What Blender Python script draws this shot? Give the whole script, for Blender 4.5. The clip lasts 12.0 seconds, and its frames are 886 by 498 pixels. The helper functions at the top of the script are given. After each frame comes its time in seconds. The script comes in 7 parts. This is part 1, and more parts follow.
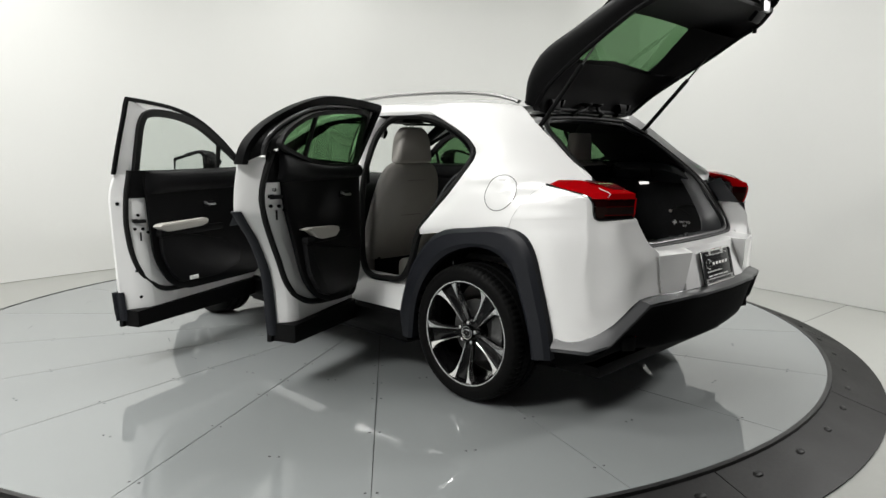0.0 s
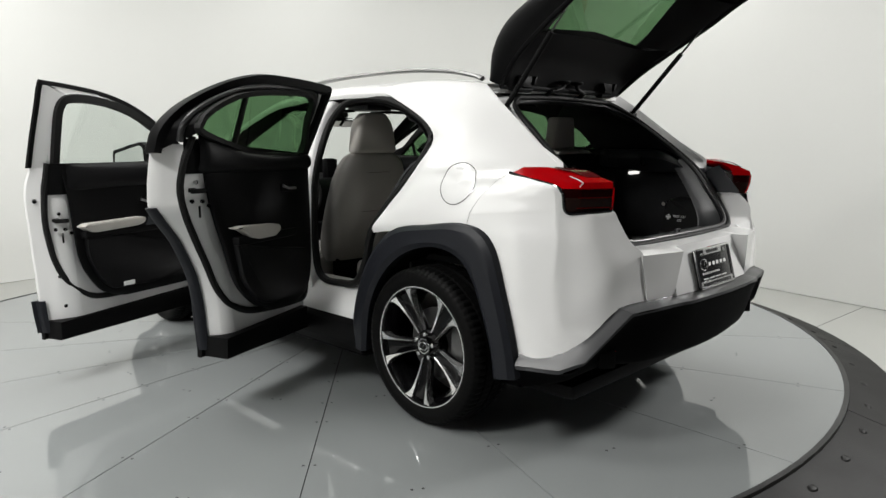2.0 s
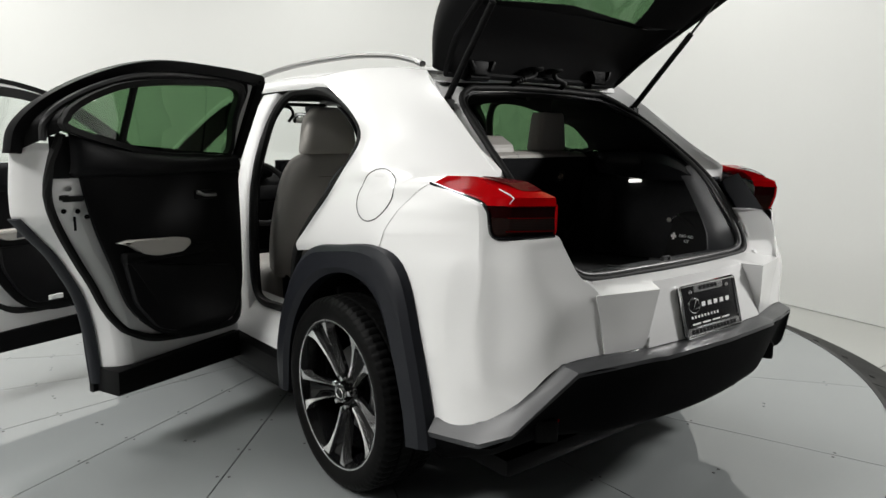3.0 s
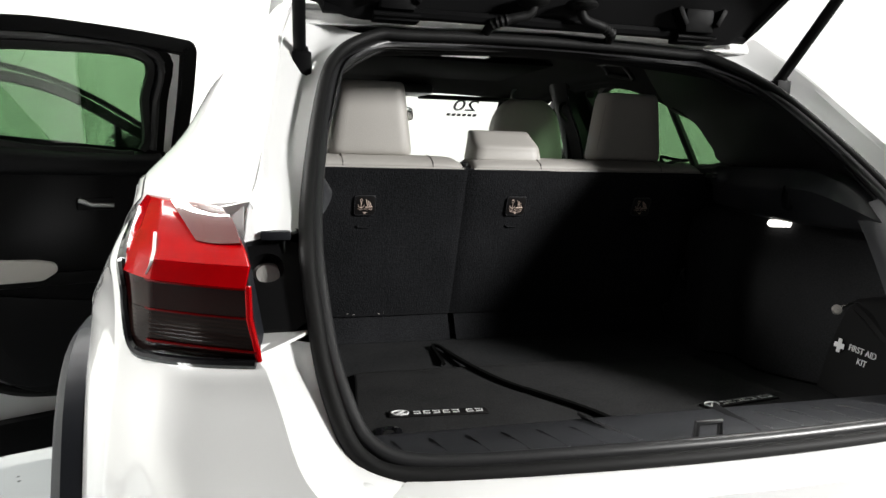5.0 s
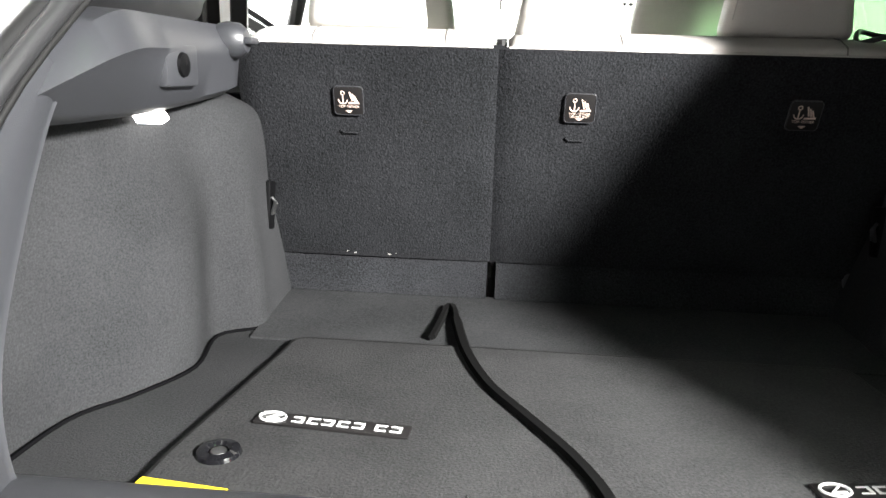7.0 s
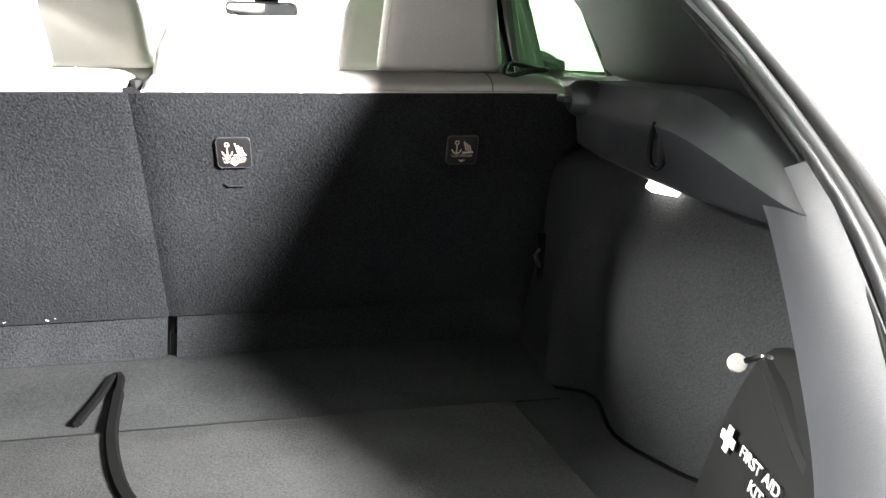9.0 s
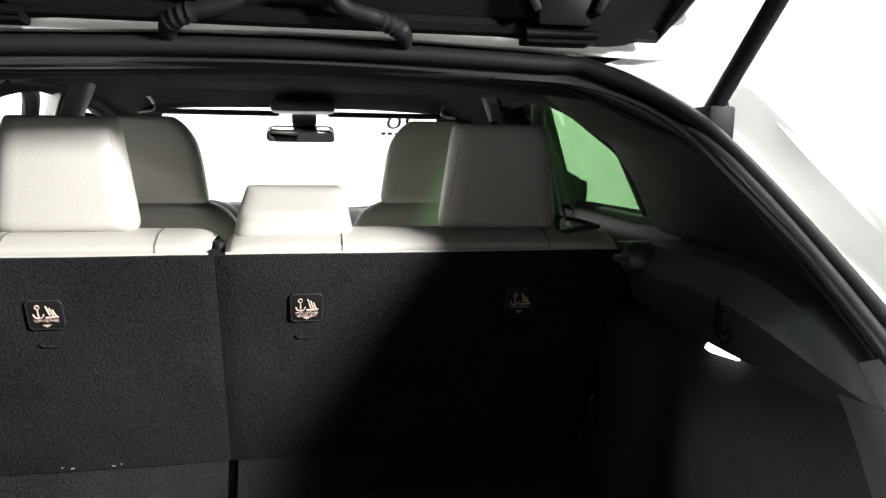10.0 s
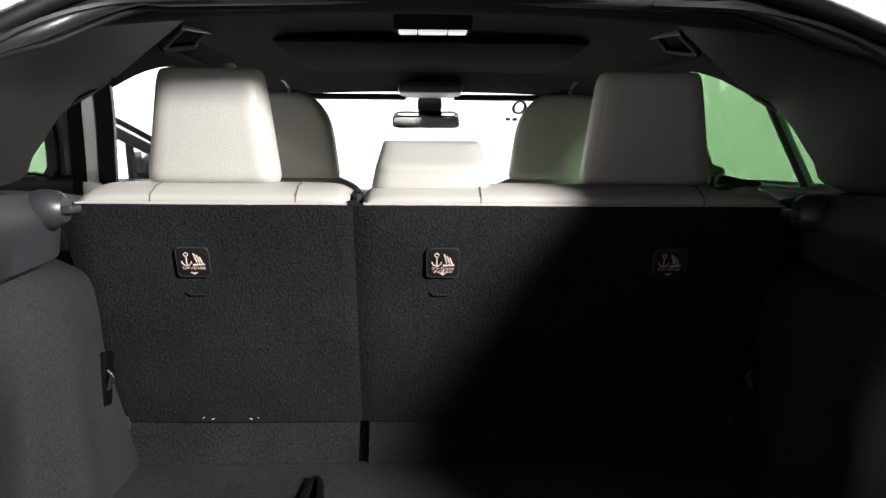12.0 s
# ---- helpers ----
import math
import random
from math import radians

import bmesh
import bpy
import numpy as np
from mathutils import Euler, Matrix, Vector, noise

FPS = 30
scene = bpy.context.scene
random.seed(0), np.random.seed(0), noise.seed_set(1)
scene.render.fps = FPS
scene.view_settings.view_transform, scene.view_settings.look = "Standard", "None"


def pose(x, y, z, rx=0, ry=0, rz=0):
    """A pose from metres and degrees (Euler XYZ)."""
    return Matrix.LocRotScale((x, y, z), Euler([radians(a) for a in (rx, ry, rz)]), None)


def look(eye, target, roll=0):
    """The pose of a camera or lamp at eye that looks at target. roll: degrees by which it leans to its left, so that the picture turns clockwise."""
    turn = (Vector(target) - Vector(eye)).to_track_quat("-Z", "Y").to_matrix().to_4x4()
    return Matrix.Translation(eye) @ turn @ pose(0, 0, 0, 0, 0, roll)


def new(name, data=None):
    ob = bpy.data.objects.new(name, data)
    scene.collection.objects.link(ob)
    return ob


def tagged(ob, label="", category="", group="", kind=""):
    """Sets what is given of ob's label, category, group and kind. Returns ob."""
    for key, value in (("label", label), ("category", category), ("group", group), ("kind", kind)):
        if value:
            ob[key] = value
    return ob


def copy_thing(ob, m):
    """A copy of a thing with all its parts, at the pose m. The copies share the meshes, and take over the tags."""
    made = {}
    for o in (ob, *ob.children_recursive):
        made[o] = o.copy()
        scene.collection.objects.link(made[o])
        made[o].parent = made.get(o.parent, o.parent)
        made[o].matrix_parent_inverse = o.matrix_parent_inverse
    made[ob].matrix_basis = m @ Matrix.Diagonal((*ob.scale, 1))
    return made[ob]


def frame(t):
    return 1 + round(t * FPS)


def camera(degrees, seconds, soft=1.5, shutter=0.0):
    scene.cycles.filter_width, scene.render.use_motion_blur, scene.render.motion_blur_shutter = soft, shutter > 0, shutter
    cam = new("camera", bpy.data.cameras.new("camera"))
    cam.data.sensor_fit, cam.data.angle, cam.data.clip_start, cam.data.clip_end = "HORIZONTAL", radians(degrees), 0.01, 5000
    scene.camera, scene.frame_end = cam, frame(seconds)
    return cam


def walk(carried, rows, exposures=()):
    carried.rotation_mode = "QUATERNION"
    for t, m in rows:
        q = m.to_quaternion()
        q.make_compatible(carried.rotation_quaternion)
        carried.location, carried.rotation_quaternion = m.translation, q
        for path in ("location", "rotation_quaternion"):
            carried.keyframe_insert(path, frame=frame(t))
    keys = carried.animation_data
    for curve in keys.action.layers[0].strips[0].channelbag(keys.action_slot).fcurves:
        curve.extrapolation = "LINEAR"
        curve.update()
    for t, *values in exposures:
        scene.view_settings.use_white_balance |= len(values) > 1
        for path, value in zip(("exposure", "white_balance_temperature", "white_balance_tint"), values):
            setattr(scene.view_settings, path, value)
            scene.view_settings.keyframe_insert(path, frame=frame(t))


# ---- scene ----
PATH = [
    (0, (-3.333, -2.267, 1.254), (-1.924, -0.878, 0.962), -0.0),
    (0.5, (-3.328, -2.268, 1.249), (-1.925, -0.873, 0.961), -0.1),
    (1, (-3.303, -2.24, 1.248), (-1.905, -0.841, 0.955), -0.1),
    (1.5, (-3.138, -2.153, 1.24), (-1.747, -0.747, 0.939), -0.3),
    (2, (-2.828, -2.12, 1.189), (-1.441, -0.709, 0.895), -0.6),
    (2.5, (-2.451, -2.132, 1.21), (-1.083, -0.705, 0.909), -0.5),
    (3, (-2.029, -2.044, 1.199), (-0.801, -0.494, 0.899), -0.2),
    (3.5, (-1.587, -1.977, 1.202), (-0.429, -0.376, 0.897), -0.3),
    (3.7, (-1.424, -1.921, 1.194), (-0.322, -0.279, 0.897), -0.1),
    (5.3, (-0.485, -1.393, 1.156), (-0.113, 0.554, 0.886), 1.3),
    (5.5, (-0.435, -1.344, 1.146), (-0.158, 0.618, 0.875), 1.1),
    (6, (-0.319, -1.162, 1.147), (-0.327, 0.81, 0.812), 1.6),
    (6.5, (-0.209, -1.067, 1.126), (-0.347, 0.88, 0.693), 1.8),
    (7, (-0.107, -1.017, 1.103), (-0.257, 0.913, 0.603), 1.7),
    (7.5, (0.01, -0.958, 1.09), (-0.117, 0.956, 0.525), 1.2),
    (7.7, (0.051, -0.938, 1.09), (0.033, 0.979, 0.52), 1.5),
    (9.3, (0.113, -0.942, 1.226), (0.509, 0.954, 0.725), 0.7),
    (9.5, (0.099, -0.943, 1.252), (0.502, 0.969, 0.823), 0.6),
    (10, (0.023, -0.956, 1.285), (0.39, 0.991, 1.011), 0.7),
    (10.5, (-0.053, -0.951, 1.278), (0.08, 1.036, 1.087), 0.9),
    (11, (-0.058, -0.904, 1.21), (-0.016, 1.089, 1.052), 0.5),
    (11.5, (-0.054, -0.869, 1.202), (-0.035, 1.122, 1.015), 0.7),
    (12, (-0.012, -0.915, 1.2), (0.037, 1.068, 0.946), 0.4),
]
cam = camera(64.7, 12.0)
walk(cam, [(t, look(eye, target, roll)) for t, eye, target, roll in PATH],
     [(0, -0.55), (3.0, -0.55), (3.7, -0.50), (5.3, 0.65), (6.0, 1.1), (6.5, 1.7), (7.0, 2.95), (7.4, 3.85), (7.7, 4.05), (9.3, 3.6), (9.6, 3.1), (10.0, 1.6), (10.5, 1.0), (11.0, 0.85), (11.5, 0.9), (12.0, 1.35)])

# ---- light: a closed studio, white with an added dark rear, ceiling panels and one spot behind the car ----
world = bpy.data.worlds.new("studio_world")
scene.world = world
world.use_nodes = True
world.node_tree.nodes["Background"].inputs[0].default_value = (0.9, 0.93, 0.95, 1)
world.node_tree.nodes["Background"].inputs[1].default_value = 0.05

CEILING = 3.9


def area_lamp(name, eye, target, sx, sy, watts, colour=(1, 0.99, 0.97)):
    d = bpy.data.lights.new(name, "AREA")
    d.shape, d.size, d.size_y, d.energy, d.color = "RECTANGLE", sx, sy, watts, colour
    ob = new(name, d)
    ob.matrix_world = look(eye, target)
    return tagged(ob, "white studio light panel under the ceiling", "studio light", "studio lights")


for lx, ly, lw in ((-2.9, 1.3, 120), (0.0, 1.6, 70), (2.5, 1.3, 60), (-1.6, 4.2, 85), (1.6, 4.0, 40), (-4.9, 0.1, 320)):
    area_lamp("ceiling_lamp", (lx, ly, CEILING - 0.05), (lx, ly, 0), 1.5, 0.9, lw)
area_lamp("key_lamp", (2.36, -2.28, 2.38), (0, 0, 0.9), 0.46, 0.46, 145)


# ---- helpers for meshes ----
def link_mesh(name, bm, material, sharp=38, smooth=True):
    me = bpy.data.meshes.new(name)
    bmesh.ops.recalc_face_normals(bm, faces=bm.faces)
    bm.to_mesh(me)
    bm.free()
    for m in (material if isinstance(material, (list, tuple)) else [material]):
        me.materials.append(m)
    if smooth:
        me.polygons.foreach_set("use_smooth", [True] * len(me.polygons))
        me.set_sharp_from_angle(angle=radians(sharp))
    return new(name, me)


def under(ob):
    """The thing or first-level part that may carry a further part of ob."""
    while ob.parent and ob.parent.parent:
        ob = ob.parent
    return ob


def part(name, bm, material, parent, label="", sharp=38, smooth=True):
    ob = link_mesh(name, bm, material, sharp, smooth)
    ob.parent = under(parent)
    return tagged(ob, label)


def thing(name, bm, material, label, category, group="", kind="", sharp=38, smooth=True):
    return tagged(link_mesh(name, bm, material, sharp, smooth), label, category, group, kind)


def holder(name, label, category, group="", kind="", at=(0, 0, 0)):
    ob = new(name)
    ob.location = at
    return tagged(ob, label, category, group, kind)


def spline(pts, n, closed=False):
    """Catmull-Rom through pts, n steps a span."""
    P = [Vector(p) for p in pts]
    k = len(P)
    out = []
    for i in range(k if closed else k - 1):
        p1, p2 = P[i], P[(i + 1) % k]
        p0 = P[i - 1] if (closed or i > 0) else 2 * p1 - p2
        p3 = P[(i + 2) % k] if (closed or i + 2 < k) else 2 * p2 - p1
        for j in range(n):
            t = j / n
            out.append(0.5 * (2 * p1 + (p2 - p0) * t + (2 * p0 - 5 * p1 + 4 * p2 - p3) * t * t + (3 * p1 - p0 - 3 * p2 + p3) * t ** 3))
    if not closed:
        out.append(P[-1])
    return out


def linear(pts, n, closed=False):
    P = [Vector(p) for p in pts]
    k = len(P)
    out = []
    for i in range(k if closed else k - 1):
        for j in range(n):
            out.append(P[i].lerp(P[(i + 1) % k], j / n))
    if not closed:
        out.append(P[-1])
    return out


def grid_bm(rows, closed_u=False, cap=False):
    """Faces over rows of equally many points."""
    bm = bmesh.new()
    V = [[bm.verts.new(p) for p in r] for r in rows]
    m = len(rows[0])
    for a, b in zip(V, V[1:]):
        for j in range(m if closed_u else m - 1):
            q = (a[j], a[(j + 1) % m], b[(j + 1) % m], b[j])
            if len({v.co.to_tuple(6) for v in q}) > 2:
                bm.faces.new(q)
    if cap:
        bm.faces.new(list(reversed(V[0])))
        bm.faces.new(V[-1])
    return bm


def skin(rows, nu=5, nv=5, along=spline, across=spline):
    """A smooth sheet through a net of points: nu steps between the points of a row, nv between rows."""
    R = [along(r, nu) for r in rows]
    cols = [across([r[j] for r in R], nv) for j in range(len(R[0]))]
    return grid_bm([[c[i] for c in cols] for i in range(len(cols[0]))])


def thicken(bm, t):
    """Gives a sheet thickness t against its normals."""
    bmesh.ops.recalc_face_normals(bm, faces=bm.faces)
    bmesh.ops.solidify(bm, geom=list(bm.faces) + list(bm.edges) + list(bm.verts), thickness=t)
    return bm


def both(bm):
    """The left half and its mirror image in one bmesh."""
    g = bmesh.ops.duplicate(bm, geom=list(bm.verts) + list(bm.edges) + list(bm.faces))["geom"]
    for v in g:
        if isinstance(v, bmesh.types.BMVert):
            v.co.x = -v.co.x
    fs = [f for f in g if isinstance(f, bmesh.types.BMFace)]
    bmesh.ops.reverse_faces(bm, faces=fs)
    bmesh.ops.remove_doubles(bm, verts=bm.verts, dist=0.0004)
    return bm


def mirrored(bm):
    for v in bm.verts:
        v.co.x = -v.co.x
    bmesh.ops.reverse_faces(bm, faces=bm.faces)
    return bm


def tube(path, r, sides=10, closed=False, flat=1.0, up=(0, 0, 1), cap=True):
    """A round bar along a path; flat squeezes it along the side direction."""
    P = [Vector(p) for p in path]
    rows = []
    k = len(P)
    for i, p in enumerate(P):
        a = P[(i - 1) % k] if (closed or i) else p
        b = P[(i + 1) % k] if (closed or i < k - 1) else p
        d = (b - a).normalized()
        s = d.cross(Vector(up))
        s = s.normalized() if s.length > 1e-4 else d.cross(Vector((1, 0, 0))).normalized()
        n = s.cross(d).normalized()
        rr = r[i] if isinstance(r, (list, tuple)) else r
        rows.append([p + rr * (math.cos(2 * math.pi * j / sides) * s * flat + math.sin(2 * math.pi * j / sides) * n) for j in range(sides)])
    if closed:
        rows.append(rows[0])
        bm = grid_bm(rows, True)
        bmesh.ops.remove_doubles(bm, verts=bm.verts, dist=1e-6)
        return bm
    return grid_bm(rows, True, cap)


def lathe(profile, n=48, axis="x", at=(0, 0, 0)):
    """Turns (radius, along) pairs round an axis."""
    rows = []
    for r, a in profile:
        row = []
        for j in range(n):
            c, s = r * math.cos(2 * math.pi * j / n), r * math.sin(2 * math.pi * j / n)
            p = {"x": (a, c, s), "y": (c, a, s), "z": (c, s, a)}[axis]
            row.append(Vector(p) + Vector(at))
        rows.append(row)
    return grid_bm(rows, True)


def block(x0, x1, y0, y1, z0, z1, bevel=0.0, seg=2):
    bm = bmesh.new()
    bmesh.ops.create_cube(bm, size=1)
    for v in bm.verts:
        v.co = Vector(((x0 + x1) / 2 + v.co.x * (x1 - x0), (y0 + y1) / 2 + v.co.y * (y1 - y0), (z0 + z1) / 2 + v.co.z * (z1 - z0)))
    if bevel:
        bmesh.ops.bevel(bm, geom=list(bm.edges), offset=bevel, segments=seg, affect="EDGES", profile=0.6)
    return bm


def moved(bm, m):
    bmesh.ops.transform(bm, matrix=m, verts=bm.verts)
    return bm


def joined(*bms):
    out = bmesh.new()
    for b in bms:
        me = bpy.data.meshes.new("tmp")
        b.to_mesh(me)
        b.free()
        out.from_mesh(me)
        bpy.data.meshes.remove(me)
    return out


def rounded(pts, r, n=4):
    """A polygon's corners rounded by r (2D points in order)."""
    out = []
    k = len(pts)
    for i in range(k):
        p0, p1, p2 = Vector(pts[i - 1]), Vector(pts[i]), Vector(pts[(i + 1) % k])
        a, b = (p0 - p1), (p2 - p1)
        q = min(r, a.length * 0.45, b.length * 0.45)
        A, B = p1 + a.normalized() * q, p1 + b.normalized() * q
        for j in range(n + 1):
            t = j / n
            out.append((1 - t) ** 2 * A + 2 * t * (1 - t) * p1 + t * t * B)
    return out


def prism(outline, depth, to3d, bevel=0.0):
    """A plate with a 2D outline: to3d(u, v, w) lays it into the room, w from 0 to depth."""
    bm = bmesh.new()
    a = [bm.verts.new(to3d(p[0], p[1], 0)) for p in outline]
    b = [bm.verts.new(to3d(p[0], p[1], depth)) for p in outline]
    k = len(a)
    fs = [bm.faces.new(a), bm.faces.new(b[::-1])]
    for i in range(k):
        bm.faces.new((a[i], b[i], b[(i + 1) % k], a[(i + 1) % k]))
    bmesh.ops.recalc_face_normals(bm, faces=bm.faces)
    if bevel:
        es = [e for f in fs for e in f.edges]
        bmesh.ops.bevel(bm, geom=es, offset=bevel, segments=2, affect="EDGES", profile=0.6)
    return bm


def lettering(name, body, size, m, material, parent, label="", extrude=0.0006):
    """Built-in font, turned into a mesh at the pose m."""
    c = bpy.data.curves.new(name, "FONT")
    c.body, c.size, c.extrude, c.align_x, c.align_y = body, size, extrude, "CENTER", "CENTER"
    tmp = bpy.data.objects.new("tmp_text", c)
    me = bpy.data.meshes.new_from_object(tmp)
    bpy.data.objects.remove(tmp)
    me.transform(m)
    me.materials.clear()
    me.materials.append(material)
    ob = new(name, me)
    ob.parent = under(parent)
    return tagged(ob, label)


# ---- materials ----
def material(name, base, rough=0.5, metal=0.0, coat=0.0, var=0.0, scale=8.0, fine=0.0, fine_scale=300.0, bump=0.0, bump_scale=400.0, spec=0.5, rough_var=0.0):
    m = bpy.data.materials.new(name)
    m.use_nodes = True
    nt = m.node_tree
    b = nt.nodes["Principled BSDF"]
    b.inputs["Base Color"].default_value = (*base, 1)
    b.inputs["Roughness"].default_value = rough
    b.inputs["Metallic"].default_value = metal
    b.inputs["Coat Weight"].default_value = coat
    b.inputs["Coat Roughness"].default_value = 0.04
    b.inputs["Specular IOR Level"].default_value = spec
    co = nt.nodes.new("ShaderNodeTexCoord")
    if var or fine:
        n1 = nt.nodes.new("ShaderNodeTexNoise")
        n1.inputs["Scale"].default_value, n1.inputs["Detail"].default_value = scale, 5
        nt.links.new(co.outputs["Object"], n1.inputs["Vector"])
        n2 = nt.nodes.new("ShaderNodeTexNoise")
        n2.inputs["Scale"].default_value, n2.inputs["Detail"].default_value = fine_scale, 2
        nt.links.new(co.outputs["Object"], n2.inputs["Vector"])
        a = nt.nodes.new("ShaderNodeMath")
        a.operation = "MULTIPLY_ADD"
        nt.links.new(n1.outputs[0], a.inputs[0])
        a.inputs[1].default_value, a.inputs[2].default_value = 2 * var, 1 - var
        c = nt.nodes.new("ShaderNodeMath")
        c.operation = "MULTIPLY_ADD"
        nt.links.new(n2.outputs[0], c.inputs[0])
        c.inputs[1].default_value, c.inputs[2].default_value = 2 * fine, -fine
        s = nt.nodes.new("ShaderNodeMath")
        s.operation = "ADD"
        nt.links.new(a.outputs[0], s.inputs[0])
        nt.links.new(c.outputs[0], s.inputs[1])
        mix = nt.nodes.new("ShaderNodeVectorMath")
        mix.operation = "SCALE"
        mix.inputs[0].default_value = base
        low = nt.nodes.new("ShaderNodeMath")
        low.operation = "MAXIMUM"
        low.inputs[1].default_value = 0.15
        nt.links.new(s.outputs[0], low.inputs[0])
        nt.links.new(low.outputs[0], mix.inputs["Scale"])
        nt.links.new(mix.outputs[0], b.inputs["Base Color"])
        if rough_var:
            r = nt.nodes.new("ShaderNodeMath")
            r.operation = "MULTIPLY_ADD"
            nt.links.new(n1.outputs[0], r.inputs[0])
            r.inputs[1].default_value, r.inputs[2].default_value = 2 * rough_var, rough - rough_var
            nt.links.new(r.outputs[0], b.inputs["Roughness"])
    if bump:
        n3 = nt.nodes.new("ShaderNodeTexNoise")
        n3.inputs["Scale"].default_value, n3.inputs["Detail"].default_value = bump_scale, 3
        nt.links.new(co.outputs["Object"], n3.inputs["Vector"])
        bp = nt.nodes.new("ShaderNodeBump")
        bp.inputs["Strength"].default_value, bp.inputs["Distance"].default_value = bump, 0.002
        nt.links.new(n3.outputs[0], bp.inputs["Height"])
        nt.links.new(bp.outputs[0], b.inputs["Normal"])
    return m


def glass(name, colour, rough=0.0):
    """A thin pane: tinted straight-through light and a reflection."""
    m = bpy.data.materials.new(name)
    m.use_nodes = True
    nt = m.node_tree
    nt.nodes.remove(nt.nodes["Principled BSDF"])
    tr = nt.nodes.new("ShaderNodeBsdfTransparent")
    tr.inputs[0].default_value = (*colour, 1)
    gl = nt.nodes.new("ShaderNodeBsdfGlossy")
    gl.inputs["Roughness"].default_value = rough
    mx = nt.nodes.new("ShaderNodeMixShader")
    mx.inputs[0].default_value = 0.06
    nt.links.new(tr.outputs[0], mx.inputs[1])
    nt.links.new(gl.outputs[0], mx.inputs[2])
    nt.links.new(mx.outputs[0], nt.nodes["Material Output"].inputs[0])
    return m


def glowing(name, colour, strength):
    m = bpy.data.materials.new(name)
    m.use_nodes = True
    b = m.node_tree.nodes["Principled BSDF"]
    b.inputs["Base Color"].default_value = (*colour, 1)
    b.inputs["Emission Color"].default_value = (*colour, 1)
    b.inputs["Emission Strength"].default_value = strength
    return m


WALL = material("white_wall_paint", (0.70, 0.705, 0.685), 0.7, var=0.03, scale=0.9, fine=0.01, fine_scale=60, bump=0.05, bump_scale=120)
CONCRETE = material("grey_floor", (0.36, 0.365, 0.345), 0.35, var=0.10, scale=1.6, fine=0.04, fine_scale=50, rough_var=0.1)
DECK = material("glossy_grey_deck", (0.235, 0.250, 0.250), 0.035, var=0.05, scale=1.1, fine=0.015, fine_scale=90, rough_var=0.02, spec=0.8)
RAMP = material("worn_dark_ramp", (0.0085, 0.0083, 0.008), 0.55, spec=0.2, var=0.35, scale=3.0, fine=0.45, fine_scale=70, bump=0.35, bump_scale=130, rough_var=0.12)
RIMBLACK = material("black_edge", (0.012, 0.012, 0.012), 0.5, var=0.2)
PAINT = material("pearl_white_paint", (0.79, 0.79, 0.785), 0.30, coat=1.0, var=0.012, scale=2.0, fine=0.02, fine_scale=900)
CLAD = material("dark_grained_plastic", (0.010, 0.011, 0.0145), 0.45, spec=0.22, var=0.10, scale=5, fine=0.12, fine_scale=500, bump=0.12, bump_scale=700)
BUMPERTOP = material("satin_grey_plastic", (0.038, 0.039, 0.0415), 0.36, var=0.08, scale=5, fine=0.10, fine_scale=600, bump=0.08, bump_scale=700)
BLACK = material("black_plastic", (0.0030, 0.0030, 0.0033), 0.5, spec=0.09, var=0.15, scale=7, fine=0.15, fine_scale=500, bump=0.1, bump_scale=600)
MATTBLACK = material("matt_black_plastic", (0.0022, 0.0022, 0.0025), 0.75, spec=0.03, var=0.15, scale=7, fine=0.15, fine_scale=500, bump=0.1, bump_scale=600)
PIANO = material("gloss_black", (0.006, 0.006, 0.007), 0.08, coat=0.6, var=0.1)
RUBBER = material("black_rubber", (0.006, 0.006, 0.006), 0.6, spec=0.2, var=0.2, scale=9, fine=0.15, fine_scale=300)
PILLAR = material("dark_pillar_plastic", (0.0125, 0.0125, 0.0135), 0.5, spec=0.35, var=0.15, scale=6, fine=0.15, fine_scale=500, bump=0.1, bump_scale=600)
SEAL = material("rubber_seal", (0.018, 0.018, 0.019), 0.36, spec=0.5, var=0.15, scale=6)
SOFT = material("soft_dark_trim", (0.0036, 0.0036, 0.0042), 0.45, spec=0.14, var=0.12, scale=6, fine=0.15, fine_scale=600, bump=0.1, bump_scale=700)
TYRE = material("tyre_rubber", (0.004, 0.004, 0.004), 0.50, spec=0.06, var=0.2, scale=12, fine=0.2, fine_scale=250, bump=0.1, bump_scale=300)
MACHINED = material("machined_alloy", (0.86, 0.86, 0.86), 0.24, metal=0.95, var=0.05, scale=15, fine=0.05, fine_scale=400)
DARKALLOY = material("dark_alloy", (0.003, 0.003, 0.0033), 0.12, spec=0.22, var=0.2, scale=12)
SATIN = material("satin_rail", (0.24, 0.24, 0.237), 0.42, metal=0.75, var=0.06, scale=12)
STEEL = material("grey_steel", (0.35, 0.35, 0.35), 0.35, metal=1.0, var=0.15, scale=20)
DISC = material("dark_iron", (0.10, 0.10, 0.10), 0.45, metal=0.8, var=0.2, scale=20)
CHROME = material("chrome", (0.8, 0.8, 0.8), 0.08, metal=1.0, var=0.02)
CARPET = material("dark_carpet", (0.0175, 0.018, 0.0195), 0.95, var=0.45, scale=7, fine=1.1, fine_scale=330, bump=0.9, bump_scale=300, spec=0.05)
SIDECARPET = material("side_carpet", (0.0255, 0.026, 0.027), 0.95, var=0.40, scale=6, fine=0.7, fine_scale=400, bump=0.6, bump_scale=340, spec=0.05)
FLOORCARPET = material("grey_carpet", (0.031, 0.0315, 0.0325), 0.95, var=0.40, scale=7, fine=0.65, fine_scale=330, bump=0.5, bump_scale=420, spec=0.05)
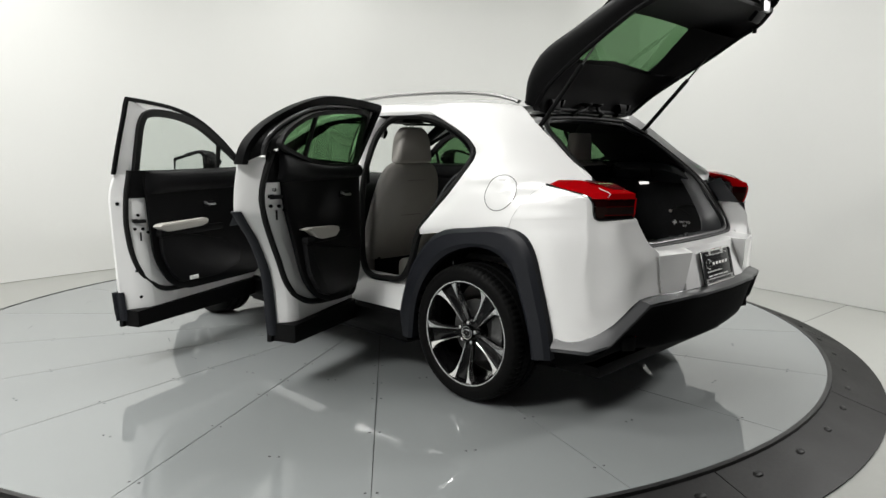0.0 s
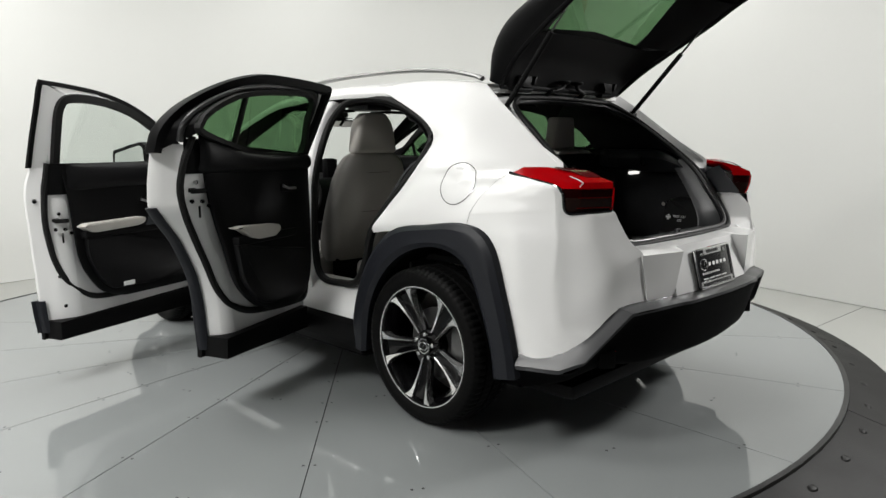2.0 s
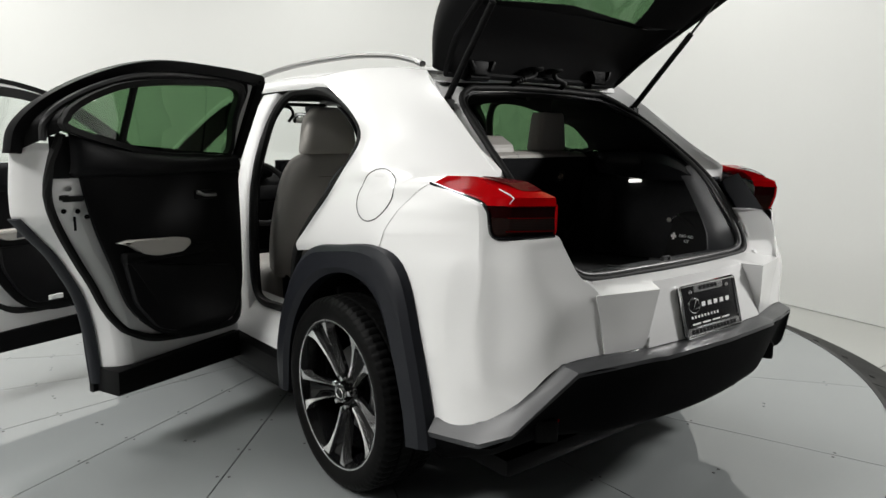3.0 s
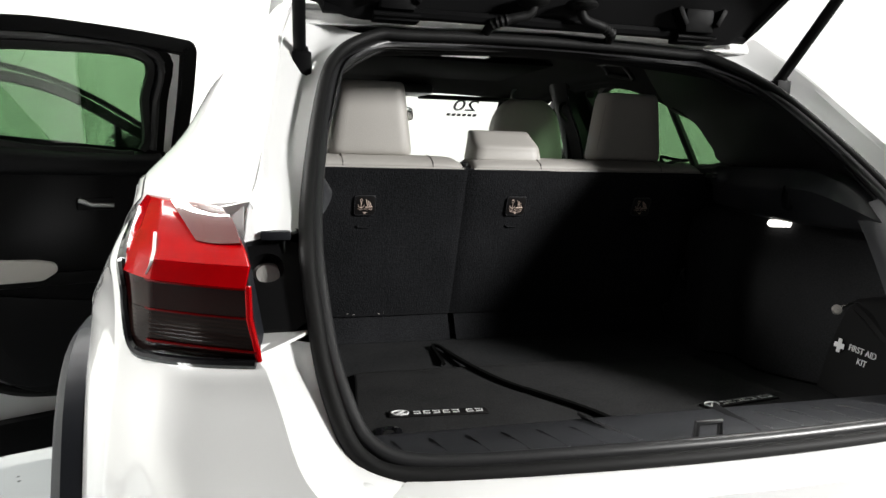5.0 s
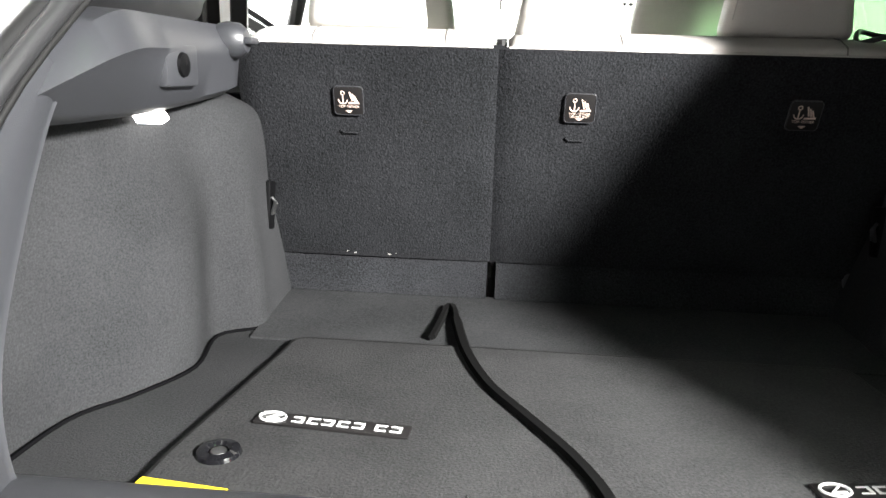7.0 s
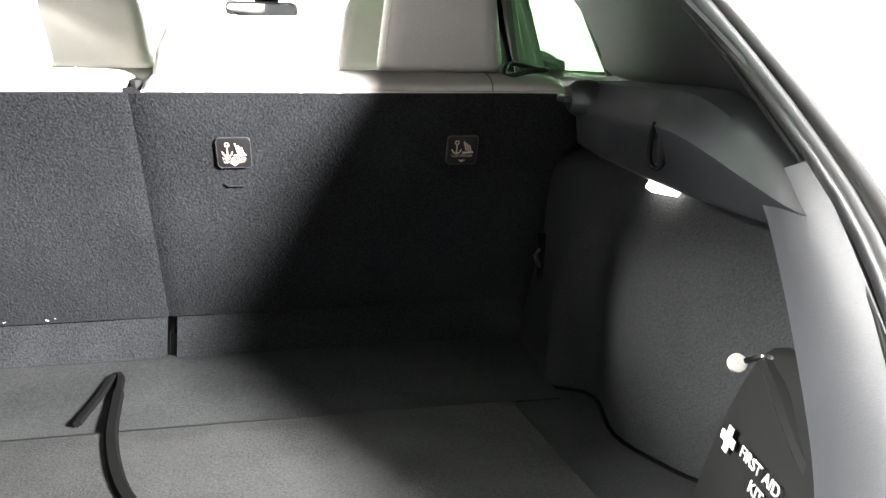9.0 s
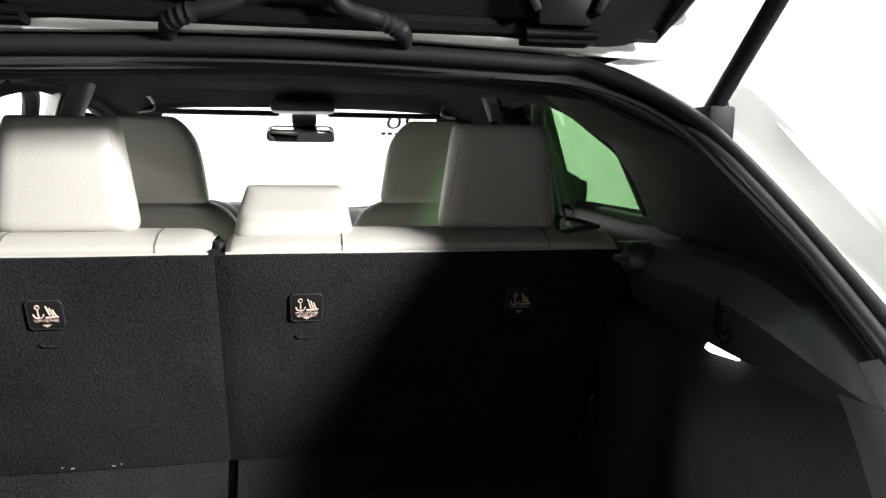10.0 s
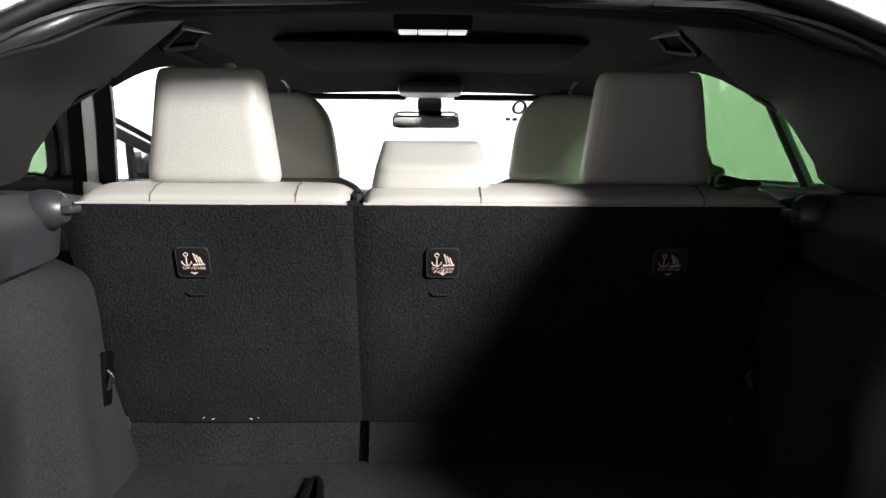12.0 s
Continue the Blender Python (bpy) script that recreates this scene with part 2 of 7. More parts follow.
MATPILE = material("dark_mat_pile", (0.037, 0.037, 0.0375), 0.95, var=0.40, scale=9, fine=0.55, fine_scale=330, bump=0.6, bump_scale=300, spec=0.05)
TRIM = material("grained_grey_trim", (0.029, 0.030, 0.0335), 0.38, spec=0.7, var=0.10, scale=6, fine=0.12, fine_scale=600, bump=0.10, bump_scale=800)
LINER = material("black_headliner", (0.013, 0.013, 0.0135), 0.9, spec=0.1, var=0.15, scale=10, fine=0.2, fine_scale=400, bump=0.2, bump_scale=500)
BLIND = material("black_blind", (0.004, 0.004, 0.004), 0.9, spec=0.05, var=0.2, scale=6, fine=0.1, fine_scale=300)
LEATHER = material("light_grey_leather", (0.46, 0.44, 0.41), 0.45, var=0.05, scale=9, fine=0.05, fine_scale=450, bump=0.25, bump_scale=420)
LEATHERB = material("mid_grey_leather", (0.36, 0.345, 0.325), 0.50, var=0.06, scale=9, fine=0.05, fine_scale=450, bump=0.25, bump_scale=420)
THREAD = material("seam_thread", (0.16, 0.15, 0.14), 0.8, var=0.1)
REDLENS = material("red_lens", (0.32, 0.0006, 0.0022), 0.12, coat=0.03, spec=0.04, var=0.18, scale=22)
LINELENS = material("dim_red_lens", (0.085, 0.0005, 0.001), 0.12, coat=0.03, spec=0.04, var=0.2, scale=22)
DARKLENS = material("dark_red_lens", (0.010, 0.0006, 0.0008), 0.06, coat=0.08, spec=0.04, var=0.4, scale=30)
SMOKELENS = material("smoky_lens", (0.012, 0.005, 0.004), 0.08, coat=0.08, spec=0.04, var=0.3, scale=30)
PINKLENS = material("clear_lens_top", (0.10, 0.010, 0.012), 0.07, coat=0.8, spec=0.6, var=0.3, scale=20)


def fluted(m, period, depth):
    """Fine horizontal ribs moulded inside a lens."""
    nt = m.node_tree
    b = nt.nodes["Principled BSDF"]
    co = nt.nodes.new("ShaderNodeTexCoord")
    wv = nt.nodes.new("ShaderNodeTexWave")
    wv.bands_direction = "Z"
    wv.inputs["Scale"].default_value = 0.314 / period
    wv.inputs["Distortion"].default_value = 0.6
    wv.inputs["Detail Scale"].default_value = 4.0
    nt.links.new(co.outputs["Object"], wv.inputs["Vector"])
    mr = nt.nodes.new("ShaderNodeMapRange")
    mr.inputs["To Min"].default_value, mr.inputs["To Max"].default_value = 1 - depth, 1 + depth
    nt.links.new(wv.outputs["Fac"], mr.inputs["Value"])
    mul = nt.nodes.new("ShaderNodeVectorMath")
    mul.operation = "SCALE"
    nt.links.new(b.inputs["Base Color"].links[0].from_socket, mul.inputs[0])
    nt.links.new(mr.outputs[0], mul.inputs["Scale"])
    nt.links.new(mul.outputs[0], b.inputs["Base Color"])
    bp = nt.nodes.new("ShaderNodeBump")
    bp.inputs["Strength"].default_value, bp.inputs["Distance"].default_value = 0.25, 0.001
    nt.links.new(wv.outputs["Fac"], bp.inputs["Height"])
    nt.links.new(bp.outputs[0], b.inputs["Normal"])


fluted(SMOKELENS, 0.0045, 0.30)
WHITEPRINT = material("white_print", (0.75, 0.75, 0.74), 0.5, var=0.05)
TANPRINT = material("tan_print", (0.60, 0.47, 0.40), 0.6, var=0.05)
LABEL = material("black_label", (0.012, 0.011, 0.011), 0.35, var=0.1)
YELLOW = material("yellow_label", (0.72, 0.55, 0.02), 0.5, var=0.08)
PLATEBLACK = material("plate_face", (0.012, 0.012, 0.013), 0.22, coat=0.5, var=0.1)
CLEARGLASS = glass("clear_glass", (0.90, 0.93, 0.91))
GREENGLASS = glass("green_privacy_glass", (0.33, 0.46, 0.325))
MIRROR = material("mirror", (0.85, 0.87, 0.87), 0.02, metal=1.0)
LAMPWHITE = glowing("lit_courtesy_lamp", (1.0, 0.97, 0.92), 1.6)
DOMELENS = glowing("faint_glow_dome_lens", (1.0, 0.97, 0.92), 0.28)
# unseen rear room made dark to keep bounce light out of the load bay
REARDARK = material("unseen_rear_dark", (0.12, 0.12, 0.122), 0.9, var=0.2, scale=2, fine=0.1, fine_scale=40)
# ---- the studio ----
FLOOR_Z = -0.10
CX, CY = 0.0, 1.67          # middle of the turntable
R_DECK, R_RAMP = 2.95, 3.24


def slab(outline, z0, z1):
    bm = bmesh.new()
    a = [bm.verts.new((x, y, z0)) for x, y in outline]
    b = [bm.verts.new((x, y, z1)) for x, y in outline]
    bm.faces.new(a[::-1])
    bm.faces.new(b)
    k = len(a)
    for i in range(k):
        bm.faces.new((a[i], a[(i + 1) % k], b[(i + 1) % k], b[i]))
    return bm


plan = [(2.95, -2.3), (3.30, -0.87), (4.35, 3.5), (3.4, 4.9), (0.84, 5.88), (-1.6, 5.72), (-6.0, 5.3), (-6.6, 1.0), (-6.6, -7.5), (4.8, -7.5), (4.8, -2.7)]
front_plan = [(-6.8, -2.3), (3.05, -2.3), (3.45, -0.87), (4.55, 3.5), (3.5, 5.1), (0.84, 6.08), (-1.6, 5.92), (-6.2, 5.5), (-6.8, 1.0)]
rear_plan = [(-6.8, -7.7), (5.0, -7.7), (5.0, -2.3), (-6.8, -2.3)]
thing("floor", slab(front_plan, FLOOR_Z - 0.12, FLOOR_Z), CONCRETE, "pale grey painted studio floor round the turntable", "floor", kind="structure", smooth=False)
# added dark surfaces at the back, out of view, that soak up bounce
thing("floor_rear", slab(rear_plan, FLOOR_Z - 0.12, FLOOR_Z), REARDARK, "unseen floor behind the turntable, made dark to cut bounce light", "floor", kind="structure", smooth=False)
thing("ceiling_rear", slab(rear_plan, CEILING, CEILING + 0.1), REARDARK, "unseen ceiling at the back of the studio, made dark to cut bounce light", "ceiling", kind="structure", smooth=False)
thing("ceiling", slab(front_plan, CEILING, CEILING + 0.1), WALL, "plain white studio ceiling", "ceiling", kind="structure", smooth=False)

ring2d = rounded(plan, 0.55, 6)
seen2d = ring2d[:8 * 7]


def upright(line):
    return grid_bm([[Vector((p[0], p[1], z)) for p in line] for z in (FLOOR_Z + 0.004, 0.4, 1.5, 2.6, CEILING)])


thing("wall_rear", thicken(upright(ring2d[8 * 7 - 1:] + ring2d[:1]), 0.08), REARDARK, "plain dark wall added to close the unseen rear and cut bounce light", "wall", kind="structure", sharp=60)
thing("wall_round", thicken(upright(seen2d), 0.08), WALL, "smooth white studio wall running round the floor", "wall", kind="structure", sharp=60)
thing("baseboard", tube([(p[0] * 0.998, p[1] * 0.998, FLOOR_Z + 0.006) for p in ring2d], 0.016, 6, True), RIMBLACK, "thin black joint along the foot of the white wall", "trim", kind="structure")
# a joint in the floor outside the ramp
for x0, y0, x1, y1 in ((2.35, -0.55, 3.36, -0.62),):
    d = Vector((x1 - x0, y1 - y0, 0))
    thing("floor_joint", moved(block(0, d.length, -0.002, 0.002, 0, 0.001), Matrix.Translation((x0, y0, FLOOR_Z)) @ Matrix.Rotation(math.atan2(d.y, d.x), 4, "Z")), RIMBLACK, "fine dark joint in the pale grey floor", "floor joint", kind="structure", smooth=False)

turntable = holder("turntable", "large round grey turntable with radial joints and a dark ramp", "turntable", at=(CX, CY, 0))


def disc_sector(r0, r1, a0, a1, z0, z1, n, slope=0.0):
    bm = bmesh.new()
    rows = []
    for k in range(n + 1):
        a = a0 + (a1 - a0) * k / n
        c, s = math.cos(a), math.sin(a)
        rows.append([Vector((r0 * c, r0 * s, z0)), Vector((r0 * c, r0 * s, z1)), Vector((r1 * c, r1 * s, z1 + slope)), Vector((r1 * c, r1 * s, z0))])
    bm.free()
    return grid_bm(rows, True, True)


SECTORS = 19
STEP = 2 * math.pi / SECTORS
for k in range(SECTORS):
    a0 = radians(228.8) + k * STEP
    gap = 0.0035
    bm = bmesh.new()
    n = 10
    inner = Vector((0.02 * math.cos(a0 + STEP / 2), 0.02 * math.sin(a0 + STEP / 2)))
    side = Vector((-math.sin(a0), math.cos(a0))) * gap / 2
    side2 = Vector((-math.sin(a0 + STEP), math.cos(a0 + STEP))) * -gap / 2
    arc = []
    for i in range(n + 1):
        a = a0 + STEP * i / n
        q = Vector((math.cos(a), math.sin(a))) * R_DECK
        if i == 0:
            q += side
        if i == n:
            q += side2
        arc.append(q)
    outline = [inner] + arc
    part("deck_panel", slab([(p.x, p.y) for p in outline], -0.02, 0.0), DECK, turntable, smooth=False)
part("deck_base", disc_sector(0.01, R_DECK - 0.01, 0, 2 * math.pi, FLOOR_Z, -0.022, 96), RIMBLACK, turntable)
part("edge_strip", disc_sector(R_DECK + 0.001, R_DECK + 0.023, 0, 2 * math.pi, FLOOR_Z + 0.01, 0.003, 120), RIMBLACK, turntable, "black rubber edge strip")
RAMPS = 14
for k in range(RAMPS):
    a0 = radians(-53) + k * 2 * math.pi / RAMPS
    ramp = part("ramp_plate", disc_sector(R_DECK + 0.024, R_RAMP, a0 + 0.001, a0 + 2 * math.pi / RAMPS - 0.001, FLOOR_Z + 0.002, -0.012, 10, slope=-0.080), RAMP, turntable, "worn dark chequered ramp plate")
    for i in range(4):
        a = a0 + (i + 0.5) * 2 * math.pi / RAMPS / 4
        r = R_DECK + 0.10
        zz = -0.012 - 0.080 * 0.076 / (R_RAMP - R_DECK - 0.024)
        m = Matrix.Translation((r * math.cos(a), r * math.sin(a), zz)) @ Matrix.Rotation(a, 4, "Z") @ Matrix.Rotation(radians(16), 4, "Y")
        part("bolt", moved(lathe([(0.0005, 0.006), (0.018, 0.005), (0.024, 0.0), (0.024, -0.004)], 14, "z"), m @ Matrix.Diagonal((0.7, 1.2, 1, 1))), RAMP, ramp)
# paired screws along the joints
screw_me = None
for k in range(SECTORS):
    a = radians(228.8) + k * STEP
    for r in (0.95, 1.25, 1.55, 1.78, 2.2, 2.75):
        for s in (-0.022, 0.022):
            p = Vector((math.cos(a), math.sin(a), 0)) * r + Vector((-math.sin(a), math.cos(a), 0)) * s
            if screw_me is None:
                ob = part("screw", lathe([(0.0004, 0.0012), (0.0055, 0.001), (0.0062, 0.0)], 8, "z"), RIMBLACK, turntable)
                screw_me = ob.data
            else:
                ob = new("screw", screw_me)
                ob.parent = turntable
            ob.location = p
    a += STEP / 2
    for r in (1.5, 2.45):
        for s in (-0.02, 0.02):
            ob = new("screw", screw_me)
            ob.parent = turntable
            ob.location = Vector((math.cos(a), math.sin(a), 0)) * r + Vector((-math.sin(a), math.cos(a), 0)) * s
from mathutils.bvhtree import BVHTree

# ---- the car: nose to +y, rear axle at y = 0 ----
car = holder("car", "pearl white crossover car with open doors and a raised tailgate", "car")

# outer edge of the rear opening and the line of its seal, left side, from the roof down
RIM_OUT = [(-0.518, -0.05, 1.450), (-0.545, -0.176, 1.350), (-0.573, -0.368, 1.205), (-0.599, -0.518, 1.100), (-0.600, -0.66, 0.965), (-0.577, -0.745, 0.890), (-0.543, -0.781, 0.830), (-0.478, -0.787, 0.768)]
RIM_IN = [(-0.365, -0.102, 1.392), (-0.438, -0.143, 1.350), (-0.480, -0.246, 1.272), (-0.523, -0.484, 1.080), (-0.519, -0.60, 0.945), (-0.503, -0.665, 0.865), (-0.474, -0.705, 0.815), (-0.405, -0.722, 0.795)]


def rear_mirror(bm):
    """The right rear corner: its inner edges lie a little further out than a plain mirror image."""
    bm = mirrored(bm)

    def ramp(v):
        return min(1.0, max(0.0, v))
    for v in bm.verts:
        x, y, z = v.co
        v.co.x += 0.022 * ramp((z - 0.80) / 0.12) * ramp((1.45 - z) / 0.10) * ramp((0.76 - x) / 0.10) * ramp((-0.05 - y) / 0.10)
    return bm


def side_panels(flip):
    f = rear_mirror if flip else (lambda b: b)
    # roof side, pillar and shoulder behind the rear door
    rows = [
        [(-0.585, 0.62, 1.470), (-0.560, 0.34, 1.482), (-0.540, 0.12, 1.472), (-0.518, -0.05, 1.450)],
        [(-0.632, 0.42, 1.405), (-0.612, 0.24, 1.410), (-0.585, 0.05, 1.405), (-0.545, -0.12, 1.395)],
        [(-0.683, 0.180, 1.305), (-0.668, 0.06, 1.305), (-0.640, -0.07, 1.300), (-0.558, -0.257, 1.290)],
        [(-0.708, 0.088, 1.215), (-0.720, 0.00, 1.205), (-0.700, -0.15, 1.190), (-0.579, -0.393, 1.187)],
        [(-0.748, 0.145, 1.105), (-0.784, 0.03, 1.105), (-0.773, -0.19, 1.112), (-0.600, -0.519, 1.101)],
        [(-0.760, 0.178, 1.060), (-0.800, 0.05, 1.062), (-0.796, -0.14, 1.070), (-0.750, -0.388, 1.083)],
        [(-0.775, 0.225, 1.000), (-0.820, 0.09, 1.010), (-0.820, -0.11, 1.026), (-0.786, -0.317, 1.032)],
        [(-0.792, 0.280, 0.940), (-0.836, 0.13, 0.952), (-0.841, -0.10, 0.965), (-0.824, -0.275, 0.975)],
        [(-0.810, 0.330, 0.880), (-0.846, 0.17, 0.903), (-0.851, -0.08, 0.915), (-0.846, -0.256, 0.925)],
        [(-0.826, 0.375, 0.825), (-0.850, 0.20, 0.850), (-0.854, -0.05, 0.866), (-0.853, -0.243, 0.880)],
        [(-0.822, 0.375, 0.795), (-0.846, 0.20, 0.820), (-0.850, -0.05, 0.836), (-0.849, -0.243, 0.850)],
    ]
    net = [spline(r, 7) for r in rows]
    cols = [spline([r[k] for r in net], 4) for k in range(len(net[0]))]
    quarter = part("quarter_panel", f(thicken(grid_bm([r for r in zip(*cols)]), 0.012)), PAINT, car, sharp=50)
    # rear wing round the lamp: seam, side face, crease, chamfer, rear face under the lamp
    rows = [
        [(-0.7555, -0.384, 1.081), (-0.7555, -0.390, 1.080), (-0.755, -0.398, 1.0785), (-0.7545, -0.402, 1.078), (-0.7535, -0.406, 1.0775), (-0.740, -0.410, 1.077), (-0.720, -0.415, 1.077)],
        [(-0.772, -0.345, 1.060), (-0.769, -0.410, 1.058), (-0.764, -0.468, 1.058), (-0.7590, -0.492, 1.058), (-0.7500, -0.502, 1.058), (-0.730, -0.505, 1.058), (-0.700, -0.508, 1.058)],
        [(-0.787, -0.317, 1.032), (-0.780, -0.440, 1.033), (-0.764, -0.552, 1.035), (-0.7570, -0.580, 1.036), (-0.7450, -0.596, 1.037), (-0.725, -0.598, 1.037), (-0.690, -0.600, 1.037)],
        [(-0.810, -0.292, 1.000), (-0.793, -0.440, 1.004), (-0.760, -0.573, 1.010), (-0.7515, -0.597, 1.012), (-0.7390, -0.612, 1.013), (-0.718, -0.614, 1.013), (-0.680, -0.616, 1.013)],
        [(-0.826, -0.274, 0.970), (-0.801, -0.430, 0.974), (-0.759, -0.576, 0.980), (-0.7505, -0.599, 0.980), (-0.7365, -0.617, 0.980), (-0.714, -0.619, 0.980), (-0.660, -0.625, 0.980)],
        [(-0.845, -0.257, 0.930), (-0.813, -0.420, 0.942), (-0.761, -0.576, 0.950), (-0.7520, -0.600, 0.951), (-0.7350, -0.621, 0.948), (-0.700, -0.628, 0.946), (-0.620, -0.660, 0.948)],
        [(-0.848, -0.252, 0.912), (-0.815, -0.420, 0.925), (-0.762, -0.577, 0.932), (-0.7530, -0.601, 0.932), (-0.7400, -0.617, 0.931), (-0.668, -0.692, 0.936), (-0.588, -0.731, 0.944)],
        [(-0.853, -0.243, 0.880), (-0.817, -0.430, 0.890), (-0.766, -0.580, 0.895), (-0.7570, -0.604, 0.895), (-0.7450, -0.619, 0.894), (-0.669, -0.706, 0.898), (-0.571, -0.750, 0.905)],
        [(-0.852, -0.300, 0.800), (-0.818, -0.47, 0.820), (-0.773, -0.588, 0.830), (-0.764, -0.611, 0.830), (-0.755, -0.623, 0.830), (-0.670, -0.725, 0.830), (-0.545, -0.781, 0.832)],
        [(-0.848, -0.37, 0.620), (-0.828, -0.48, 0.640), (-0.795, -0.565, 0.655), (-0.781, -0.600, 0.660), (-0.768, -0.620, 0.668), (-0.660, -0.748, 0.720), (-0.478, -0.790, 0.767)],
        [(-0.842, -0.43, 0.470), (-0.830, -0.50, 0.485), (-0.810, -0.565, 0.497), (-0.794, -0.602, 0.505), (-0.775, -0.640, 0.525), (-0.650, -0.762, 0.640), (-0.470, -0.806, 0.690)],
        [(-0.840, -0.46, 0.400), (-0.820, -0.57, 0.400), (-0.785, -0.642, 0.420), (-0.765, -0.672, 0.435), (-0.720, -0.722, 0.480), (-0.615, -0.786, 0.588), (-0.452, -0.817, 0.600)],
    ]
    if flip:
        # the shoulder of the right corner reaches further out
        rows[8][6] = (-0.560, -0.775, 0.835)
        rows[9][5:] = [(-0.645, -0.770, 0.735), (-0.516, -0.812, 0.774)]
        rows[10][5:] = [(-0.645, -0.772, 0.640), (-0.484, -0.810, 0.690)]
    else:
        rows[9][5:] = [(-0.640, -0.767, 0.735), (-0.490, -0.812, 0.772)]
        rows[10][5:] = [(-0.642, -0.768, 0.640), (-0.466, -0.809, 0.690)]
    rows = [[*r[:5], tuple(Vector(r[4]).lerp(Vector(r[5]), 0.22)), *r[5:]] for r in rows]
    part("rear_wing", f(thicken(skin(rows, 5, 5), 0.003)), PAINT, car, sharp=50)
    rows_up = [[(-0.607, -0.514, 1.100), (-0.68, -0.455, 1.092), (-0.750, -0.390, 1.083)], [(-0.608, -0.514, 1.070), (-0.68, -0.458, 1.062), (-0.745, -0.400, 1.055)], [(-0.607, -0.510, 1.040), (-0.67, -0.46, 1.035), (-0.73, -0.41, 1.030)]]
    part("lamp_recess", f(thicken(skin(rows_up, 3, 3), 0.003)), PAINT, car)
    # fine dark joint between the quarter panel and the wing
    seam = spline([tuple(Vector(r[0]) + Vector((-0.0012, 0, 0))) for r in rows[:8]], 5)
    part("panel_joint", f(tube(seam, 0.0006, 6)), STEEL, car, "fine joint between two body panels")
    # painted frame between the outer edge and the seal of the rear opening
    low = [(-0.592, -0.746, 0.890), (-0.564, -0.774, 0.832), (-0.524, -0.806, 0.776)] if flip else [*RIM_OUT[5:7], (-0.500, -0.806, 0.772)]
    o, i = spline(RIM_OUT[:5] + low, 6), spline(RIM_IN, 6)

    def channel(z):
        return min(1, max(0, (z - 1.06) / 0.10 if z > 1.0 else (z - 0.80) / 0.12))
    rows = [[a, a.lerp(b, 0.35) + Vector((0.0, 0.034, -0.004)) * channel(a.z), a.lerp(b, 0.62) + Vector((-0.004, 0.044, -0.004)) * channel(a.z), b + Vector((-0.004, 0.012, 0))] for a, b in zip(o, i)]
    end = (Vector((-0.607, -0.514, 1.046)), Vector((-0.531, -0.500, 1.062)))
    upper = [r for r in rows if r[0].z > 1.085] + [[end[0].lerp(end[1], w) for w in (0, 0.35, 0.62, 1)]]
    part("pillar_frame", f(thicken(skin(upper, 2, 1), 0.006)), PAINT, car, sharp=40)
    part("pillar_frame", f(thicken(skin([r for r in rows if r[0].z < 0.955], 2, 1), 0.006)), PAINT, car, sharp=40)
    part("frame_shelf", f(thicken(skin([[(-0.602, -0.695, 0.940), (-0.589, -0.580, 0.939)], [(-0.565, -0.650, 0.942), (-0.558, -0.585, 0.940)], [(-0.530, -0.600, 0.944), (-0.526, -0.586, 0.942)]], 3, 3), 0.004)), PAINT, car)
    # black bracket with a round hole beside the lamp
    A, B, C, D = [Vector(p) for p in ((-0.607, -0.506, 1.038), (-0.536, -0.500, 1.046), (-0.529, -0.590, 0.943), (-0.588, -0.584, 0.940))]
    mid = Vector((-0.578, -0.529, 1.014))
    n = (C - A).cross(B - D).normalized()
    n = n if n.y < 0 else -n
    u = (B - A).normalized()
    v = n.cross(u).normalized()
    ringpts, edge4 = [], []
    for k in range(32):
        a = 2 * math.pi * k / 32
        d = u * math.cos(a) + v * math.sin(a)
        ringpts.append(mid + d * 0.0225)
        best = 1.0
        for p, q in ((A, B), (B, C), (C, D), (D, A)):
            e = q - p
            w = e.cross(n)
            den = d.dot(w)
            if abs(den) > 1e-6:
                t = (p - mid).dot(w) / den
                if 0 < t < best:
                    best = t
        edge4.append(mid + d * best)
    stop = part("stop_bracket", f(grid_bm([[p - n * 0.012 for p in edge4], edge4, [p.lerp(q, 0.85) for p, q in zip(edge4, ringpts)], ringpts, [mid + (p - mid) * 0.93 - n * 0.022 for p in ringpts]], True)), BLACK, car, "matt black bracket with a round hole")
    m = Matrix((u, v, n)).transposed().to_4x4()
    m.translation = mid - n * 0.020
    part("rubber_stop", f(moved(lathe([(0.0005, 0.004), (0.015, 0.003), (0.0175, -0.001), (0.0235, -0.003)], 24, "z"), m)), LEATHERB, stop, "pale buffer inside the hole")
    part("clip_block", f(moved(block(-0.020, 0.020, -0.010, 0.010, -0.006, 0.006, 0.003), Matrix.Translation((-0.566, -0.508, 1.055)))), CLAD, stop)
    # wheel arch moulding: outer line, ridge, inner lip
    outer = [(0.470, 0.245), (0.488, 0.40), (0.392, 0.645), (0.215, 0.822), (-0.02, 0.868), (-0.245, 0.885), (-0.370, 0.815), (-0.440, 0.62), (-0.490, 0.43), (-0.508, 0.316)]
    inner = [(0.385, 0.245), (0.350, 0.46), (0.255, 0.620), (0.120, 0.725), (-0.04, 0.775), (-0.185, 0.762), (-0.280, 0.690), (-0.345, 0.545), (-0.390, 0.40), (-0.405, 0.300)]
    rows = []
